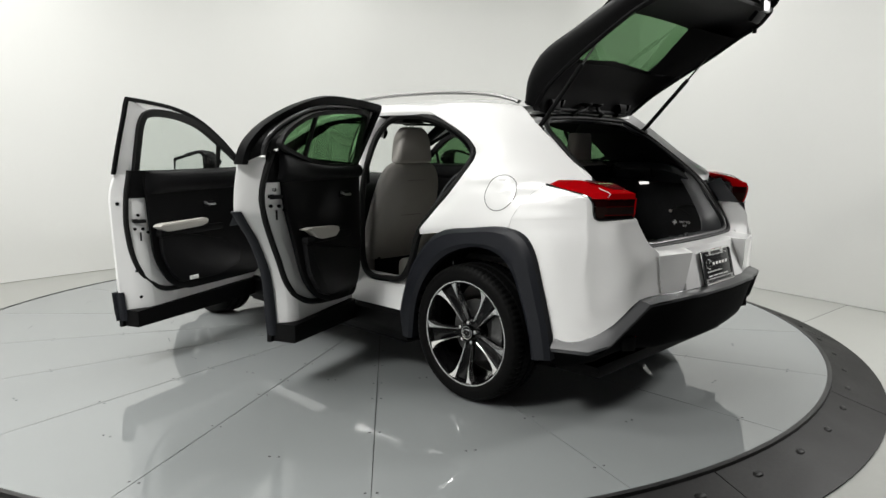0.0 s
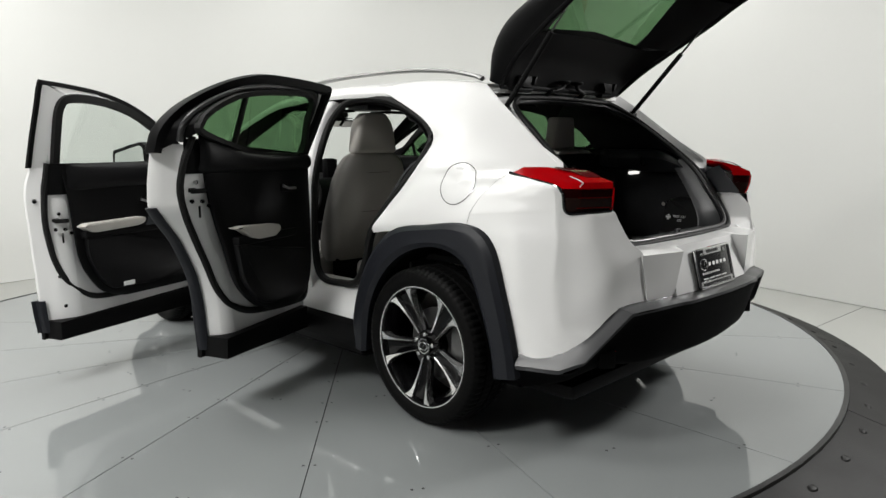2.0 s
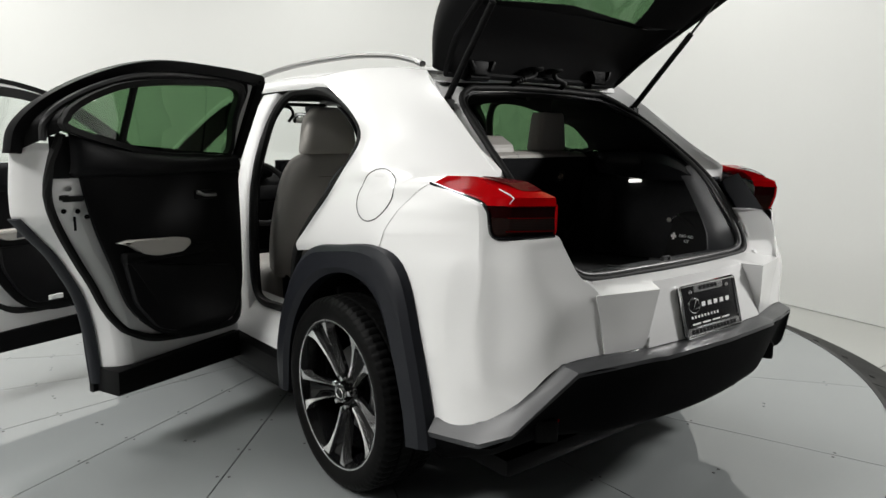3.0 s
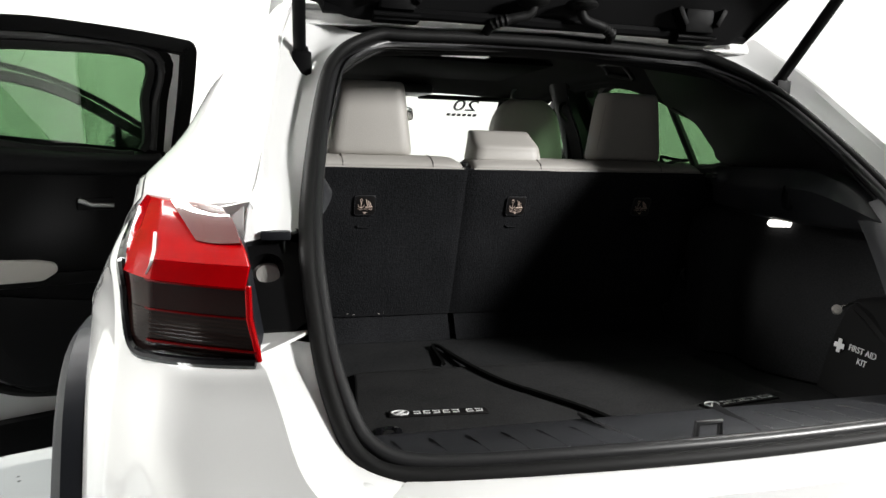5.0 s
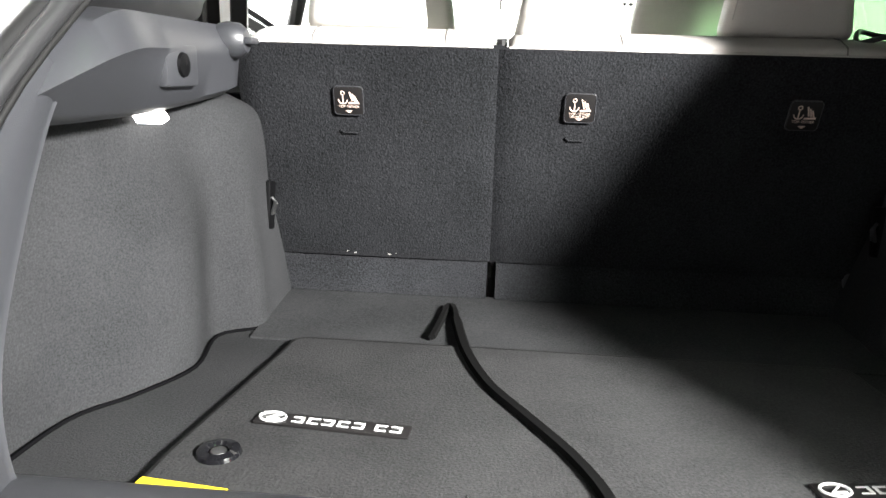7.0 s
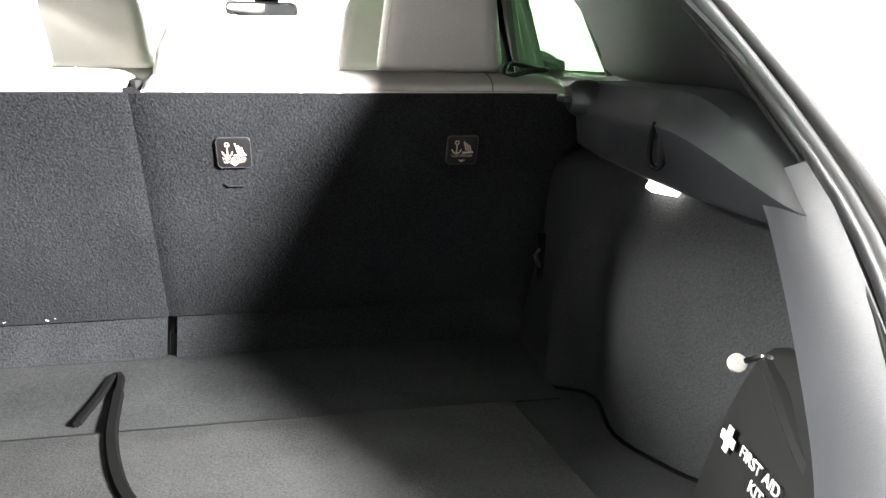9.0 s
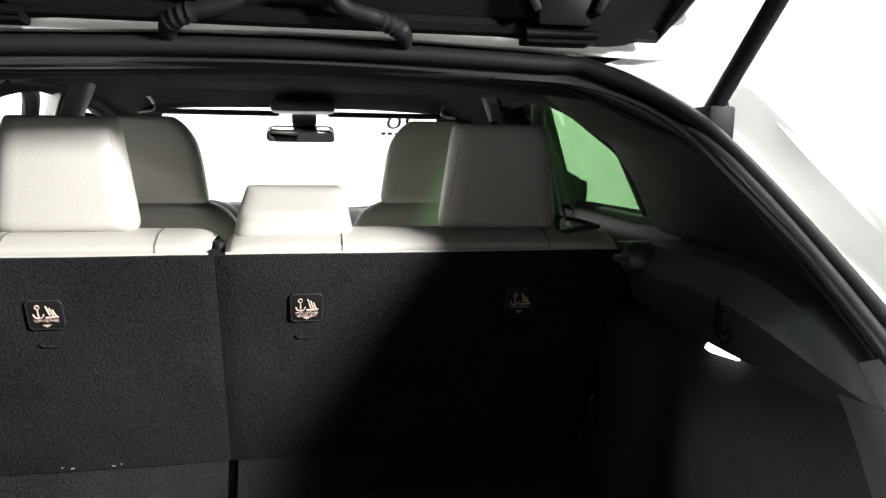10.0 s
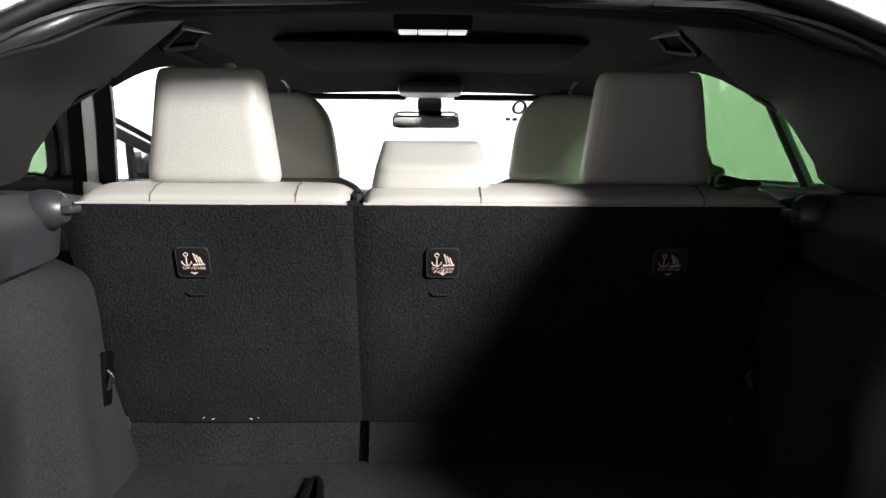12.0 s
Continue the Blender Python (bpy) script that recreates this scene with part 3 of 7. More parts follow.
    for (ya, za), (yb, zb) in zip(outer, inner):
        rows.append([(-0.840, ya, za), (-0.868, ya * 0.97 + yb * 0.03, za * 0.97 + zb * 0.03 - 0.004), (-0.886, (ya * 0.75 + yb * 0.25), za * 0.75 + zb * 0.25), (-0.892, ya * 0.2 + yb * 0.8, za * 0.2 + zb * 0.8), (-0.878, yb, zb), (-0.80, yb, zb + 0.006)])
    part("arch_moulding", f(skin(rows, 3, 5, along=linear)), CLAD, car, "dark grained plastic wheel arch moulding", sharp=30)
    # dark liner inside the rear arch
    rows = [[(x, yb * 1.0, zb + 0.004) for x in (-0.86, -0.74, -0.635)] for yb, zb in inner]
    part("arch_liner", f(skin(rows, 1, 3)), BLACK, car)
    # sill: painted step and black skirt
    prof = [(-0.700, 0.520), (-0.760, 0.500), (-0.800, 0.455), (-0.836, 0.400), (-0.846, 0.368)]
    part("sill", f(skin([[(x, y, z) for x, z in prof] for y in (0.44, 1.0, 1.6, 2.30)], 4, 2)), PAINT, car)
    prof = [(-0.846, 0.366), (-0.872, 0.345), (-0.872, 0.255), (-0.840, 0.205), (-0.70, 0.195)]
    part("side_skirt", f(skin([[(x, y, z) for x, z in prof] for y in (0.46, 1.0, 1.6, 2.26)], 4, 2, along=linear)), BLACK, car)
    # centre pillar
    rows = []
    for z, x, y0, y1 in ((0.42, -0.80, 0.90, 1.20), (0.60, -0.79, 0.95, 1.14), (0.85, -0.775, 0.975, 1.12), (1.06, -0.745, 0.990, 1.12), (1.25, -0.690, 0.985, 1.115), (1.36, -0.650, 0.955, 1.10), (1.45, -0.605, 0.90, 1.08)):
        if flip:
            y0, y1 = y0 + 0.085 + 0.04 * (z > 1.3), y1 + 0.07
        rows.append([(x + 0.05, y0 - 0.005, z), (x + 0.012, y0 + 0.008, z), (x, y0 + 0.035, z), (x, y1 - 0.03, z), (x + 0.012, y1, z), (x + 0.05, y1 + 0.01, z)])
    part("centre_pillar", f(thicken(skin(rows, 3, 4), 0.01)), PAINT, car)
    rows = [[(p[0][0] + 0.0, p[0][1], p[0][2]), (p[0][0] + 0.02, (p[0][1] + p[-1][1]) / 2 + 0.02, p[0][2]), (p[-1][0] - 0.01, p[-1][1] + 0.05, p[-1][2])] for p in [[(a[0] + 0.008, a[1], a[2]) for a in r] for r in rows]]
    part("pillar_trim", f(thicken(skin(rows, 4, 3), 0.004)), BLACK, car)
    if flip:
        part("pillar_cover", f(thicken(skin([[(r[0][0] - 0.085, r[0][1] - 0.004, r[0][2]), (r[0][0], r[0][1] - 0.003, r[0][2])] for r in rows], 2, 3), 0.004)), BLACK, car)
    # roof side frame above both doors
    path = [(0.40, -0.594, 1.446), (0.50, -0.592, 1.458), (0.62, -0.592, 1.464), (0.9, -0.612, 1.470), (1.2, -0.625, 1.462), (1.5, -0.645, 1.420), (1.9, -0.690, 1.270), (2.3, -0.745, 1.085)]
    rows = [[(x - 0.012, y, z - 0.042), (x - 0.016, y, z - 0.02), (x, y, z), (x + 0.03, y, z + 0.016), (x + 0.07, y, z + 0.020)] for y, x, z in path]
    part("roof_side", f(skin(rows, 3, 6)), PAINT, car)
    rows = [[(x - 0.010, y, z - 0.044), (x + 0.02, y, z - 0.056), (x + 0.06, y, z - 0.045)] for y, x, z in path]
    part("pillar_lining", f(skin(rows, 3, 6)), LINER, car)
    # roof rail
    rail = [(-0.520, 1.48, 1.478), (-0.528, 1.38, 1.512), (-0.532, 1.15, 1.535), (-0.535, 0.85, 1.546), (-0.535, 0.45, 1.541), (-0.532, 0.18, 1.520), (-0.527, 0.03, 1.492), (-0.522, -0.03, 1.472)]
    part("roof_rail", f(tube(spline(rail, 6), 0.011, 10, flat=1.4)), SATIN, car, "slim satin roof rail")
    # black seal round the rear door opening
    edge = [(-0.590, 0.62, 1.419), (-0.612, 0.43, 1.386), (-0.650, 0.213, 1.300), (-0.672, 0.136, 1.215), (-0.714, 0.190, 1.095), (-0.775, 0.308, 0.935), (-0.800, 0.41, 0.80), (-0.800, 0.46, 0.66), (-0.790, 0.55, 0.54), (-0.765, 0.70, 0.508), (-0.765, 0.86, 0.512), (-0.765, 0.925, 0.60), (-0.752, 0.945, 0.85), (-0.725, 0.955, 1.06), (-0.672, 0.935, 1.25), (-0.632, 0.885, 1.36), (-0.602, 0.80, 1.416)]
    part("door_seal", f(tube(spline(edge, 5, True), 0.019, 8, True)), RUBBER, car, "black rubber seal round the rear door opening")
    # inner skirt under the pillar, to the wheel house
    rows = [[(-0.70, 0.36, 0.86), (-0.775, 0.36, 0.86)], [(-0.66, 0.46, 0.66), (-0.79, 0.47, 0.66)], [(-0.66, 0.60, 0.50), (-0.77, 0.62, 0.50)]]
    part("wheel_house", f(thicken(skin(rows, 2, 4), 0.005)), LEATHER, car)
    # fuel flap on the left only
    if not flip:
        shape = BVHTree.FromPolygons([v.co.copy() for v in quarter.data.vertices], [list(p.vertices) for p in quarter.data.polygons])
        rows = []
        for rr in (0.0005, 0.04, 0.078, 0.084):
            row = []
            for j in range(40):
                a = 2 * math.pi * j / 40
                y, z = -0.155 + rr * math.cos(a), 1.036 + rr * 0.98 * math.sin(a)
                hit = shape.ray_cast(Vector((-2, y, z)), Vector((1, 0, 0)))[0]
                row.append((hit.x - (0.0025 if rr < 0.08 else 0.0005), y, z))
            rows.append(row)
        flap = part("fuel_flap", grid_bm(rows, True), PAINT, car, "round painted fuel flap")
        part("flap_gap", tube([tuple(Vector(p) + Vector((-0.0005, 0, 0))) for p in rows[-1]], 0.0018, 6, True), RIMBLACK, flap)


for flip in (False, True):
    side_panels(flip)

# roof skin
rows = []
for y, zc, ze, hw in ((-0.05, 1.462, 1.450, 0.518), (0.10, 1.492, 1.472, 0.540), (0.34, 1.515, 1.484, 0.560), (0.62, 1.525, 1.488, 0.57), (0.95, 1.525, 1.490, 0.575), (1.25, 1.515, 1.480, 0.578), (1.55, 1.475, 1.440, 0.58)):
    rows.append([(-hw, y, ze), (-hw * 0.55, y, zc - 0.004), (0, y, zc), (hw * 0.55, y, zc - 0.004), (hw, y, ze)])
part("roof", thicken(skin(rows, 5, 5), 0.01), PAINT, car)
# roof end under the tailgate hinges
rows = [[(x, -0.045, 1.452 - 0.02 * abs(x)), (x, -0.060, 1.440 - 0.03 * abs(x)), (x, -0.066, 1.427 - 0.03 * abs(x))] for x in (-0.515, -0.45, -0.25, 0, 0.25, 0.45, 0.515)]
part("roof_end", thicken(skin(rows, 3, 4), 0.006), PAINT, car)

# rear end below the opening: ledge, middle plate panel, sloped facets beside it
def rear_end():
    # each column: seal, top of ledge, lip, face, foot
    cols = [
        [(-0.420, -0.722, 0.796), (-0.460, -0.765, 0.787), (-0.506, -0.813, 0.774), (-0.482, -0.810, 0.690), (-0.470, -0.818, 0.600)],
        [(-0.350, -0.722, 0.796), (-0.370, -0.775, 0.787), (-0.393, -0.839, 0.773), (-0.391, -0.835, 0.690), (-0.392, -0.833, 0.598)],
        [(-0.276, -0.722, 0.796), (-0.276, -0.775, 0.788), (-0.276, -0.860, 0.771), (-0.294, -0.852, 0.685), (-0.312, -0.843, 0.595)],
    ]
    other = [
        [(-0.420, -0.722, 0.796), (-0.470, -0.765, 0.788), (-0.532, -0.813, 0.776), (-0.500, -0.812, 0.690), (-0.470, -0.818, 0.600)],
        [(-0.360, -0.722, 0.796), (-0.385, -0.775, 0.788), (-0.412, -0.844, 0.777), (-0.405, -0.838, 0.690), (-0.400, -0.833, 0.598)],
        [(-0.305, -0.722, 0.796), (-0.305, -0.780, 0.788), (-0.305, -0.871, 0.778), (-0.320, -0.862, 0.690), (-0.335, -0.850, 0.597)],
    ]
    inner = [
        cols[-1],
        [(-0.246, -0.722, 0.796), (-0.246, -0.768, 0.790), (-0.246, -0.809, 0.783), (-0.280, -0.833, 0.690), (-0.308, -0.853, 0.597)],
        [(-0.12, -0.722, 0.796), (-0.12, -0.770, 0.790), (-0.12, -0.814, 0.783), (-0.14, -0.838, 0.690), (-0.155, -0.862, 0.597)],
        [(0.01, -0.722, 0.796), (0.01, -0.771, 0.790), (0.01, -0.816, 0.782), (0.01, -0.840, 0.690), (0.01, -0.865, 0.597)],
        [(0.14, -0.722, 0.796), (0.14, -0.770, 0.790), (0.14, -0.814, 0.782), (0.16, -0.838, 0.690), (0.175, -0.862, 0.597)],
        [(0.283, -0.722, 0.796), (0.283, -0.768, 0.790), (0.283, -0.803, 0.780), (0.304, -0.833, 0.690), (0.332, -0.853, 0.597)],
        [(-p[0], p[1], p[2]) for p in other[-1]],
    ]
    part("rear_facet", thicken(skin(cols, 3, 3, along=linear, across=linear), 0.008), PAINT, car, sharp=18)
    part("rear_facet", mirrored(thicken(skin(other, 3, 3, along=linear, across=linear), 0.008)), PAINT, car, sharp=18)
    part("plate_panel", thicken(skin(inner, 3, 3, along=linear, across=linear), 0.008), PAINT, car, sharp=18)


rear_end()

# bumper: a grey top strip that dives to the sill line, and a black lower face
TOP = [(-0.842, -0.480, 0.402), (-0.785, -0.640, 0.424), (-0.720, -0.722, 0.484), (-0.615, -0.786, 0.592), (-0.44, -0.822, 0.601), (-0.335, -0.842, 0.598), (-0.315, -0.845, 0.598), (0.0, -0.852, 0.598)]
MID = [(-0.872, -0.470, 0.366), (-0.815, -0.665, 0.372), (-0.760, -0.742, 0.408), (-0.602, -0.836, 0.576), (-0.44, -0.882, 0.584), (-0.342, -0.900, 0.586), (-0.312, -0.918, 0.588), (0.0, -0.932, 0.588)]
LOW = [(-0.868, -0.470, 0.350), (-0.812, -0.662, 0.356), (-0.758, -0.738, 0.396), (-0.602, -0.838, 0.564), (-0.44, -0.884, 0.573), (-0.342, -0.902, 0.575), (-0.312, -0.920, 0.577), (0.0, -0.934, 0.577)]


def across(line):
    return [Vector(p) for p in line] + [Vector((-p[0], p[1], p[2])) for p in reversed(line[:-1])]


rows = [[a, a.lerp(b, 0.15) + Vector((0, 0, -0.002)), a.lerp(b, 0.55), a.lerp(b, 0.9), b, c] for a, b, c in zip(across(TOP), across(MID), across(LOW))]
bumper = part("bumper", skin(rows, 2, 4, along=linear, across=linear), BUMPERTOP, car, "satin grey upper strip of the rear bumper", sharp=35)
FACE = [[(-0.866, -0.468, 0.352), (-0.80, -0.48, 0.260)], [(-0.810, -0.660, 0.357), (-0.72, -0.58, 0.285)], [(-0.756, -0.736, 0.397), (-0.68, -0.63, 0.310)], [(-0.602, -0.836, 0.565), (-0.58, -0.715, 0.350)], [(-0.44, -0.882, 0.574), (-0.44, -0.780, 0.346)], [(-0.31, -0.916, 0.577), (-0.31, -0.800, 0.342)], [(-0.15, -0.928, 0.577), (-0.15, -0.815, 0.336)], [(0.0, -0.931, 0.577), (0.0, -0.820, 0.335)]]
rows = []
for a, b in FACE + [[(-p[0], p[1], p[2]), (-q[0], q[1], q[2])] for p, q in reversed(FACE[:-1])]:
    a, b = Vector(a), Vector(b)
    rows.append([a, a.lerp(b, 0.25) + Vector((0, 0.004, 0)), a.lerp(b, 0.7) + Vector((0, -0.012, -0.004)), b, b + Vector((-b.x * 0.05, 0.10, -0.02)), b + Vector((-b.x * 0.1, 0.35, -0.05))])
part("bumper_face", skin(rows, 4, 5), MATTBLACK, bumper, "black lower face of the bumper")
for s in (-1, 1):
    part("reflector", moved(block(-0.05, 0.05, -0.008, 0.008, -0.014, 0.014, 0.004), Matrix.Translation((0.628 * s, -0.728, 0.430)) @ Matrix.Rotation(radians(42) * s, 4, "Z") @ Matrix.Rotation(radians(-25) * s, 4, "Y")), REDLENS, bumper, "red rear reflector")
    part("corner_vent", moved(block(-0.034, 0.034, -0.028, 0.028, -0.034, 0.034, 0.012), Matrix.Translation((0.625 * s, -0.738, 0.392)) @ Matrix.Rotation(radians(35) * s, 4, "Z")), BLACK, bumper)
# the second, lower block is added to deepen the shade under the car
part("underbody", joined(block(-0.66, 0.66, -0.62, 3.3, 0.20, 0.26, 0.02), block(-0.80, 0.80, 0.50, 2.16, 0.170, 0.24, 0.02)), BLACK, car, "dark underbody with a wide low block added for shade")
part("silencer", moved(lathe([(0.0005, -0.24), (0.085, -0.23), (0.092, -0.2), (0.092, 0.2), (0.085, 0.23), (0.0005, 0.24)], 24, "x"), Matrix.Translation((0.36, -0.50, 0.24)) @ Matrix.Diagonal((1, 1.3, 0.8, 1))), STEEL, car, "grey steel silencer")

# number plate with plain frame
pl = Matrix.Translation((0.013, -0.853, 0.676)) @ Matrix.Rotation(radians(90 - 14), 4, "X")
plate = part("number_plate", prism(rounded([(-0.157, -0.080), (0.157, -0.080), (0.157, 0.080), (-0.157, 0.080)], 0.012), 0.010, lambda u, v, w: pl @ Vector((u, v, w - 0.008)), 0.002), PLATEBLACK, car, "black dealer plate in a chrome frame")
fr = [(-0.157, -0.080), (0.157, -0.080), (0.157, 0.080), (-0.157, 0.080)]
part("plate_frame", tube([pl @ Vector((p[0], p[1], 0.003)) for p in rounded(fr, 0.012)], 0.005, 8, True), CHROME, plate, "chrome plate frame")
for v in (-0.066, 0.066):
    hw = 0.148 if v < 0 else 0.082
    part("frame_band", prism(rounded([(-hw, v - 0.012), (hw, v - 0.012), (hw, v + 0.012), (-hw, v + 0.012)], 0.004), 0.003, lambda u, q, w: pl @ Vector((u, q, w + 0.002))), MACHINED, plate, "bright metal band")
for k in range(13):
    part("print_bar", prism([(-0.128 + k * 0.020, -0.073), (-0.128 + k * 0.020 + 0.014, -0.073), (-0.128 + k * 0.020 + 0.014, -0.059), (-0.128 + k * 0.020, -0.059)], 0.001, lambda u, q, w: pl @ Vector((u, q, w + 0.005))), PLATEBLACK, plate)
for k in range(5):
    part("print_bar", prism([(-0.055 + k * 0.022, 0.060), (-0.055 + k * 0.022 + 0.017, 0.060), (-0.055 + k * 0.022 + 0.017, 0.073), (-0.055 + k * 0.022, 0.073)], 0.001, lambda u, q, w: pl @ Vector((u, q, w + 0.005))), PLATEBLACK, plate)
# an oval emblem and a row of plain strokes in place of the maker's lettering
part("emblem", tube([pl @ Vector((-0.092 + 0.030 * math.cos(a), 0.014 + 0.023 * math.sin(a), 0.003)) for a in [2 * math.pi * k / 28 for k in range(28)]], 0.0022, 6, True), CHROME, plate)
part("emblem", tube([pl @ Vector(p) for p in ((-0.078, 0.030, 0.003), (-0.102, 0.004, 0.003), (-0.074, 0.004, 0.003))], 0.0022, 6), CHROME, plate)
for k in range(5):
    part("print_bar", prism([(-0.050 + k * 0.035, 0.006), (-0.050 + k * 0.035 + 0.020, 0.006), (-0.050 + k * 0.035 + 0.022, 0.020), (-0.050 + k * 0.035 + 0.002, 0.020)], 0.001, lambda u, q, w: pl @ Vector((u, q, w + 0.002))), WHITEPRINT, plate)
for k in range(9):
    part("print_bar", prism([(-0.115 + k * 0.018, -0.026), (-0.115 + k * 0.018 + 0.009, -0.026), (-0.115 + k * 0.018 + 0.009, -0.018), (-0.115 + k * 0.018, -0.018)], 0.0008, lambda u, q, w: pl @ Vector((u, q, w + 0.002))), WHITEPRINT, plate)
for k in range(4):
    part("print_bar", prism([(-0.115 + k * 0.056, -0.046), (-0.115 + k * 0.056 + 0.045, -0.046), (-0.115 + k * 0.056 + 0.045, -0.041), (-0.115 + k * 0.056, -0.041)], 0.0008, lambda u, q, w: pl @ Vector((u, q, w + 0.002))), WHITEPRINT, plate)
for u in (-0.105, 0.105):
    part("plate_screw", moved(lathe([(0.0005, 0.004), (0.006, 0.003), (0.007, 0)], 10, "z"), pl @ Matrix.Translation((u, 0.058, 0.004))), CHROME, plate)


# tail lamps
def tail_lamp(flip):
    f = rear_mirror if flip else (lambda b: b)
    # (z, front tip, outer corner, rear inner, front inner)
    smoke = [(0.940, (-0.728, -0.626), (-0.702, -0.650), (-0.589, -0.722), (-0.594, -0.655)),
             (0.960, (-0.7345, -0.622), (-0.706, -0.664), (-0.592, -0.734), (-0.597, -0.655)),
             (0.994, (-0.7365, -0.619), (-0.705, -0.672), (-0.598, -0.740), (-0.601, -0.655))]
    dark = [(0.9945, (-0.7365, -0.619), (-0.705, -0.671), (-0.598, -0.739), (-0.601, -0.655)),
            (1.012, (-0.739, -0.614), (-0.704, -0.674), (-0.600, -0.742), (-0.603, -0.655)),
            (1.0275, (-0.742, -0.606), (-0.703, -0.676), (-0.602, -0.743), (-0.604, -0.655))]
    high = [(1.028, (-0.742, -0.606), (-0.703, -0.677), (-0.602, -0.744), (-0.604, -0.652)),
            (1.050, (-0.749, -0.540), (-0.699, -0.677), (-0.597, -0.738), (-0.604, -0.645)),
            (1.060, (-0.752, -0.488), (-0.697, -0.655), (-0.601, -0.708), (-0.611, -0.635)),
            (1.081, (-0.757, -0.390), (-0.702, -0.592), (-0.615, -0.645), (-0.620, -0.592)),
            (1.104, (-0.738, -0.432), (-0.708, -0.525), (-0.630, -0.565, 1.093), (-0.634, -0.540, 1.096))]

    def loft(levels):
        rows = []
        for z, *corners in levels:
            a, b, c, d = [Vector(p) if len(p) == 3 else Vector((*p, z)) for p in corners]
            q = [a, a.lerp(b, 0.5) + Vector((-0.002, 0, 0)), b, b.lerp(c, 0.5) + Vector((0, -0.003, 0)), c, d]
            rows.append(rounded(q, 0.005, 3))
        return grid_bm(rows, True, True)
    lamp = part("tail_lamp", f(loft(high)), REDLENS, car, "angular red tail lamp wrapping round the corner", sharp=24)
    part("middle_lens", f(loft(dark)), DARKLENS, lamp, "deep dark red middle band of the lamp", sharp=24)
    part("lower_lens", f(loft(smoke)), SMOKELENS, lamp, "smoky brown lower lens", sharp=24)
    for z, lv, r in ((1.0265, dark[2], 0.0016), (0.9945, smoke[2], 0.0012), (0.957, smoke[1], 0.0016)):
        pts = [lv[1], tuple(0.15 * a + 0.85 * b for a, b in zip(lv[1], lv[2])), lv[2], tuple(0.5 * a + 0.5 * b for a, b in zip(lv[2], lv[3])), lv[3]]
        pts[3] = (pts[3][0], pts[3][1] - 0.003)
        part("lamp_line", f(tube([(x, y, z) for x, y in pts[1:]], r, 8)), LINELENS, lamp)
    part("lamp_edge", f(tube([(-0.600, -0.742, 1.030), (-0.599, -0.740, 0.995), (-0.591, -0.731, 0.957), (-0.590, -0.724, 0.946)], 0.0035, 8)), REDLENS, lamp, "bright red inner edge of the lens")
    part("top_lens", f(thicken(skin([[(-0.694, -0.545, 1.1025), (-0.664, -0.560, 1.0985), (-0.636, -0.575, 1.0945)], [(-0.676, -0.605, 1.087), (-0.650, -0.622, 1.086), (-0.617, -0.640, 1.087)], [(-0.655, -0.662, 1.066), (-0.636, -0.676, 1.064), (-0.607, -0.690, 1.066)]], 3, 3), -0.003)), PINKLENS, lamp, "pale clear lens on the lamp top", sharp=12)
    # painted highlight: a white tube for the glint off the corner facets
    part("corner_glint", f(tube([(-0.7030, -0.622, 1.0720), (-0.6995, -0.662, 1.0575), (-0.7000, -0.678, 1.0490), (-0.7065, -0.668, 1.0330)], 0.0019, 8)), WHITEPRINT, lamp, "white chevron standing in for the glint on the lamp corner")
    rim = [(-0.757, -0.382, 1.0815), (-0.7525, -0.470, 1.0615), (-0.7495, -0.535, 1.0495), (-0.7445, -0.592, 1.0355), (-0.740, -0.612, 1.018), (-0.7375, -0.618, 1.000), (-0.7365, -0.620, 0.970), (-0.733, -0.624, 0.948), (-0.724, -0.636, 0.9375), (-0.706, -0.654, 0.936), (-0.655, -0.697, 0.939), (-0.592, -0.729, 0.943)]
    part("lamp_gasket", f(tube(spline(rim, 5), 0.0058, 8)), PIANO, lamp, "black lamp gasket")
    part("lamp_base", f(thicken(skin([[(-0.624, -0.575, 1.074), (-0.615, -0.54, 1.060), (-0.607, -0.507, 1.037)], [(-0.604, -0.640, 1.010), (-0.600, -0.59, 1.000), (-0.597, -0.545, 0.990)], [(-0.594, -0.700, 0.942), (-0.590, -0.64, 0.941), (-0.587, -0.584, 0.941)]], 3, 3), 0.004)), CLAD, lamp)


for flip in (False, True):
    tail_lamp(flip)

# front of the car
rows = []
for y, zc, ze, hw in ((2.32, 1.045, 1.020, 0.70), (2.6, 1.040, 1.000, 0.74), (2.95, 1.005, 0.955, 0.76), (3.25, 0.945, 0.880, 0.74), (3.42, 0.86, 0.80, 0.70)):
    rows.append([(-hw, y, ze), (-hw * 0.6, y, zc), (0, y, zc - 0.015), (hw * 0.6, y, zc), (hw, y, ze)])
part("bonnet", thicken(skin(rows, 5, 5), 0.01), PAINT, car)
rows = []
for z, hw, y in ((0.82, 0.72, 3.44), (0.65, 0.80, 3.52), (0.45, 0.82, 3.55), (0.25, 0.78, 3.48)):
    rows.append([(-0.88, y - 0.42, z), (-hw, y - 0.12, z), (-0.4, y, z), (0, y + 0.02, z), (0.4, y, z), (hw, y - 0.12, z), (0.88, y - 0.42, z)])
part("front_bumper", thicken(skin(rows, 5, 5), 0.01), CLAD, car)
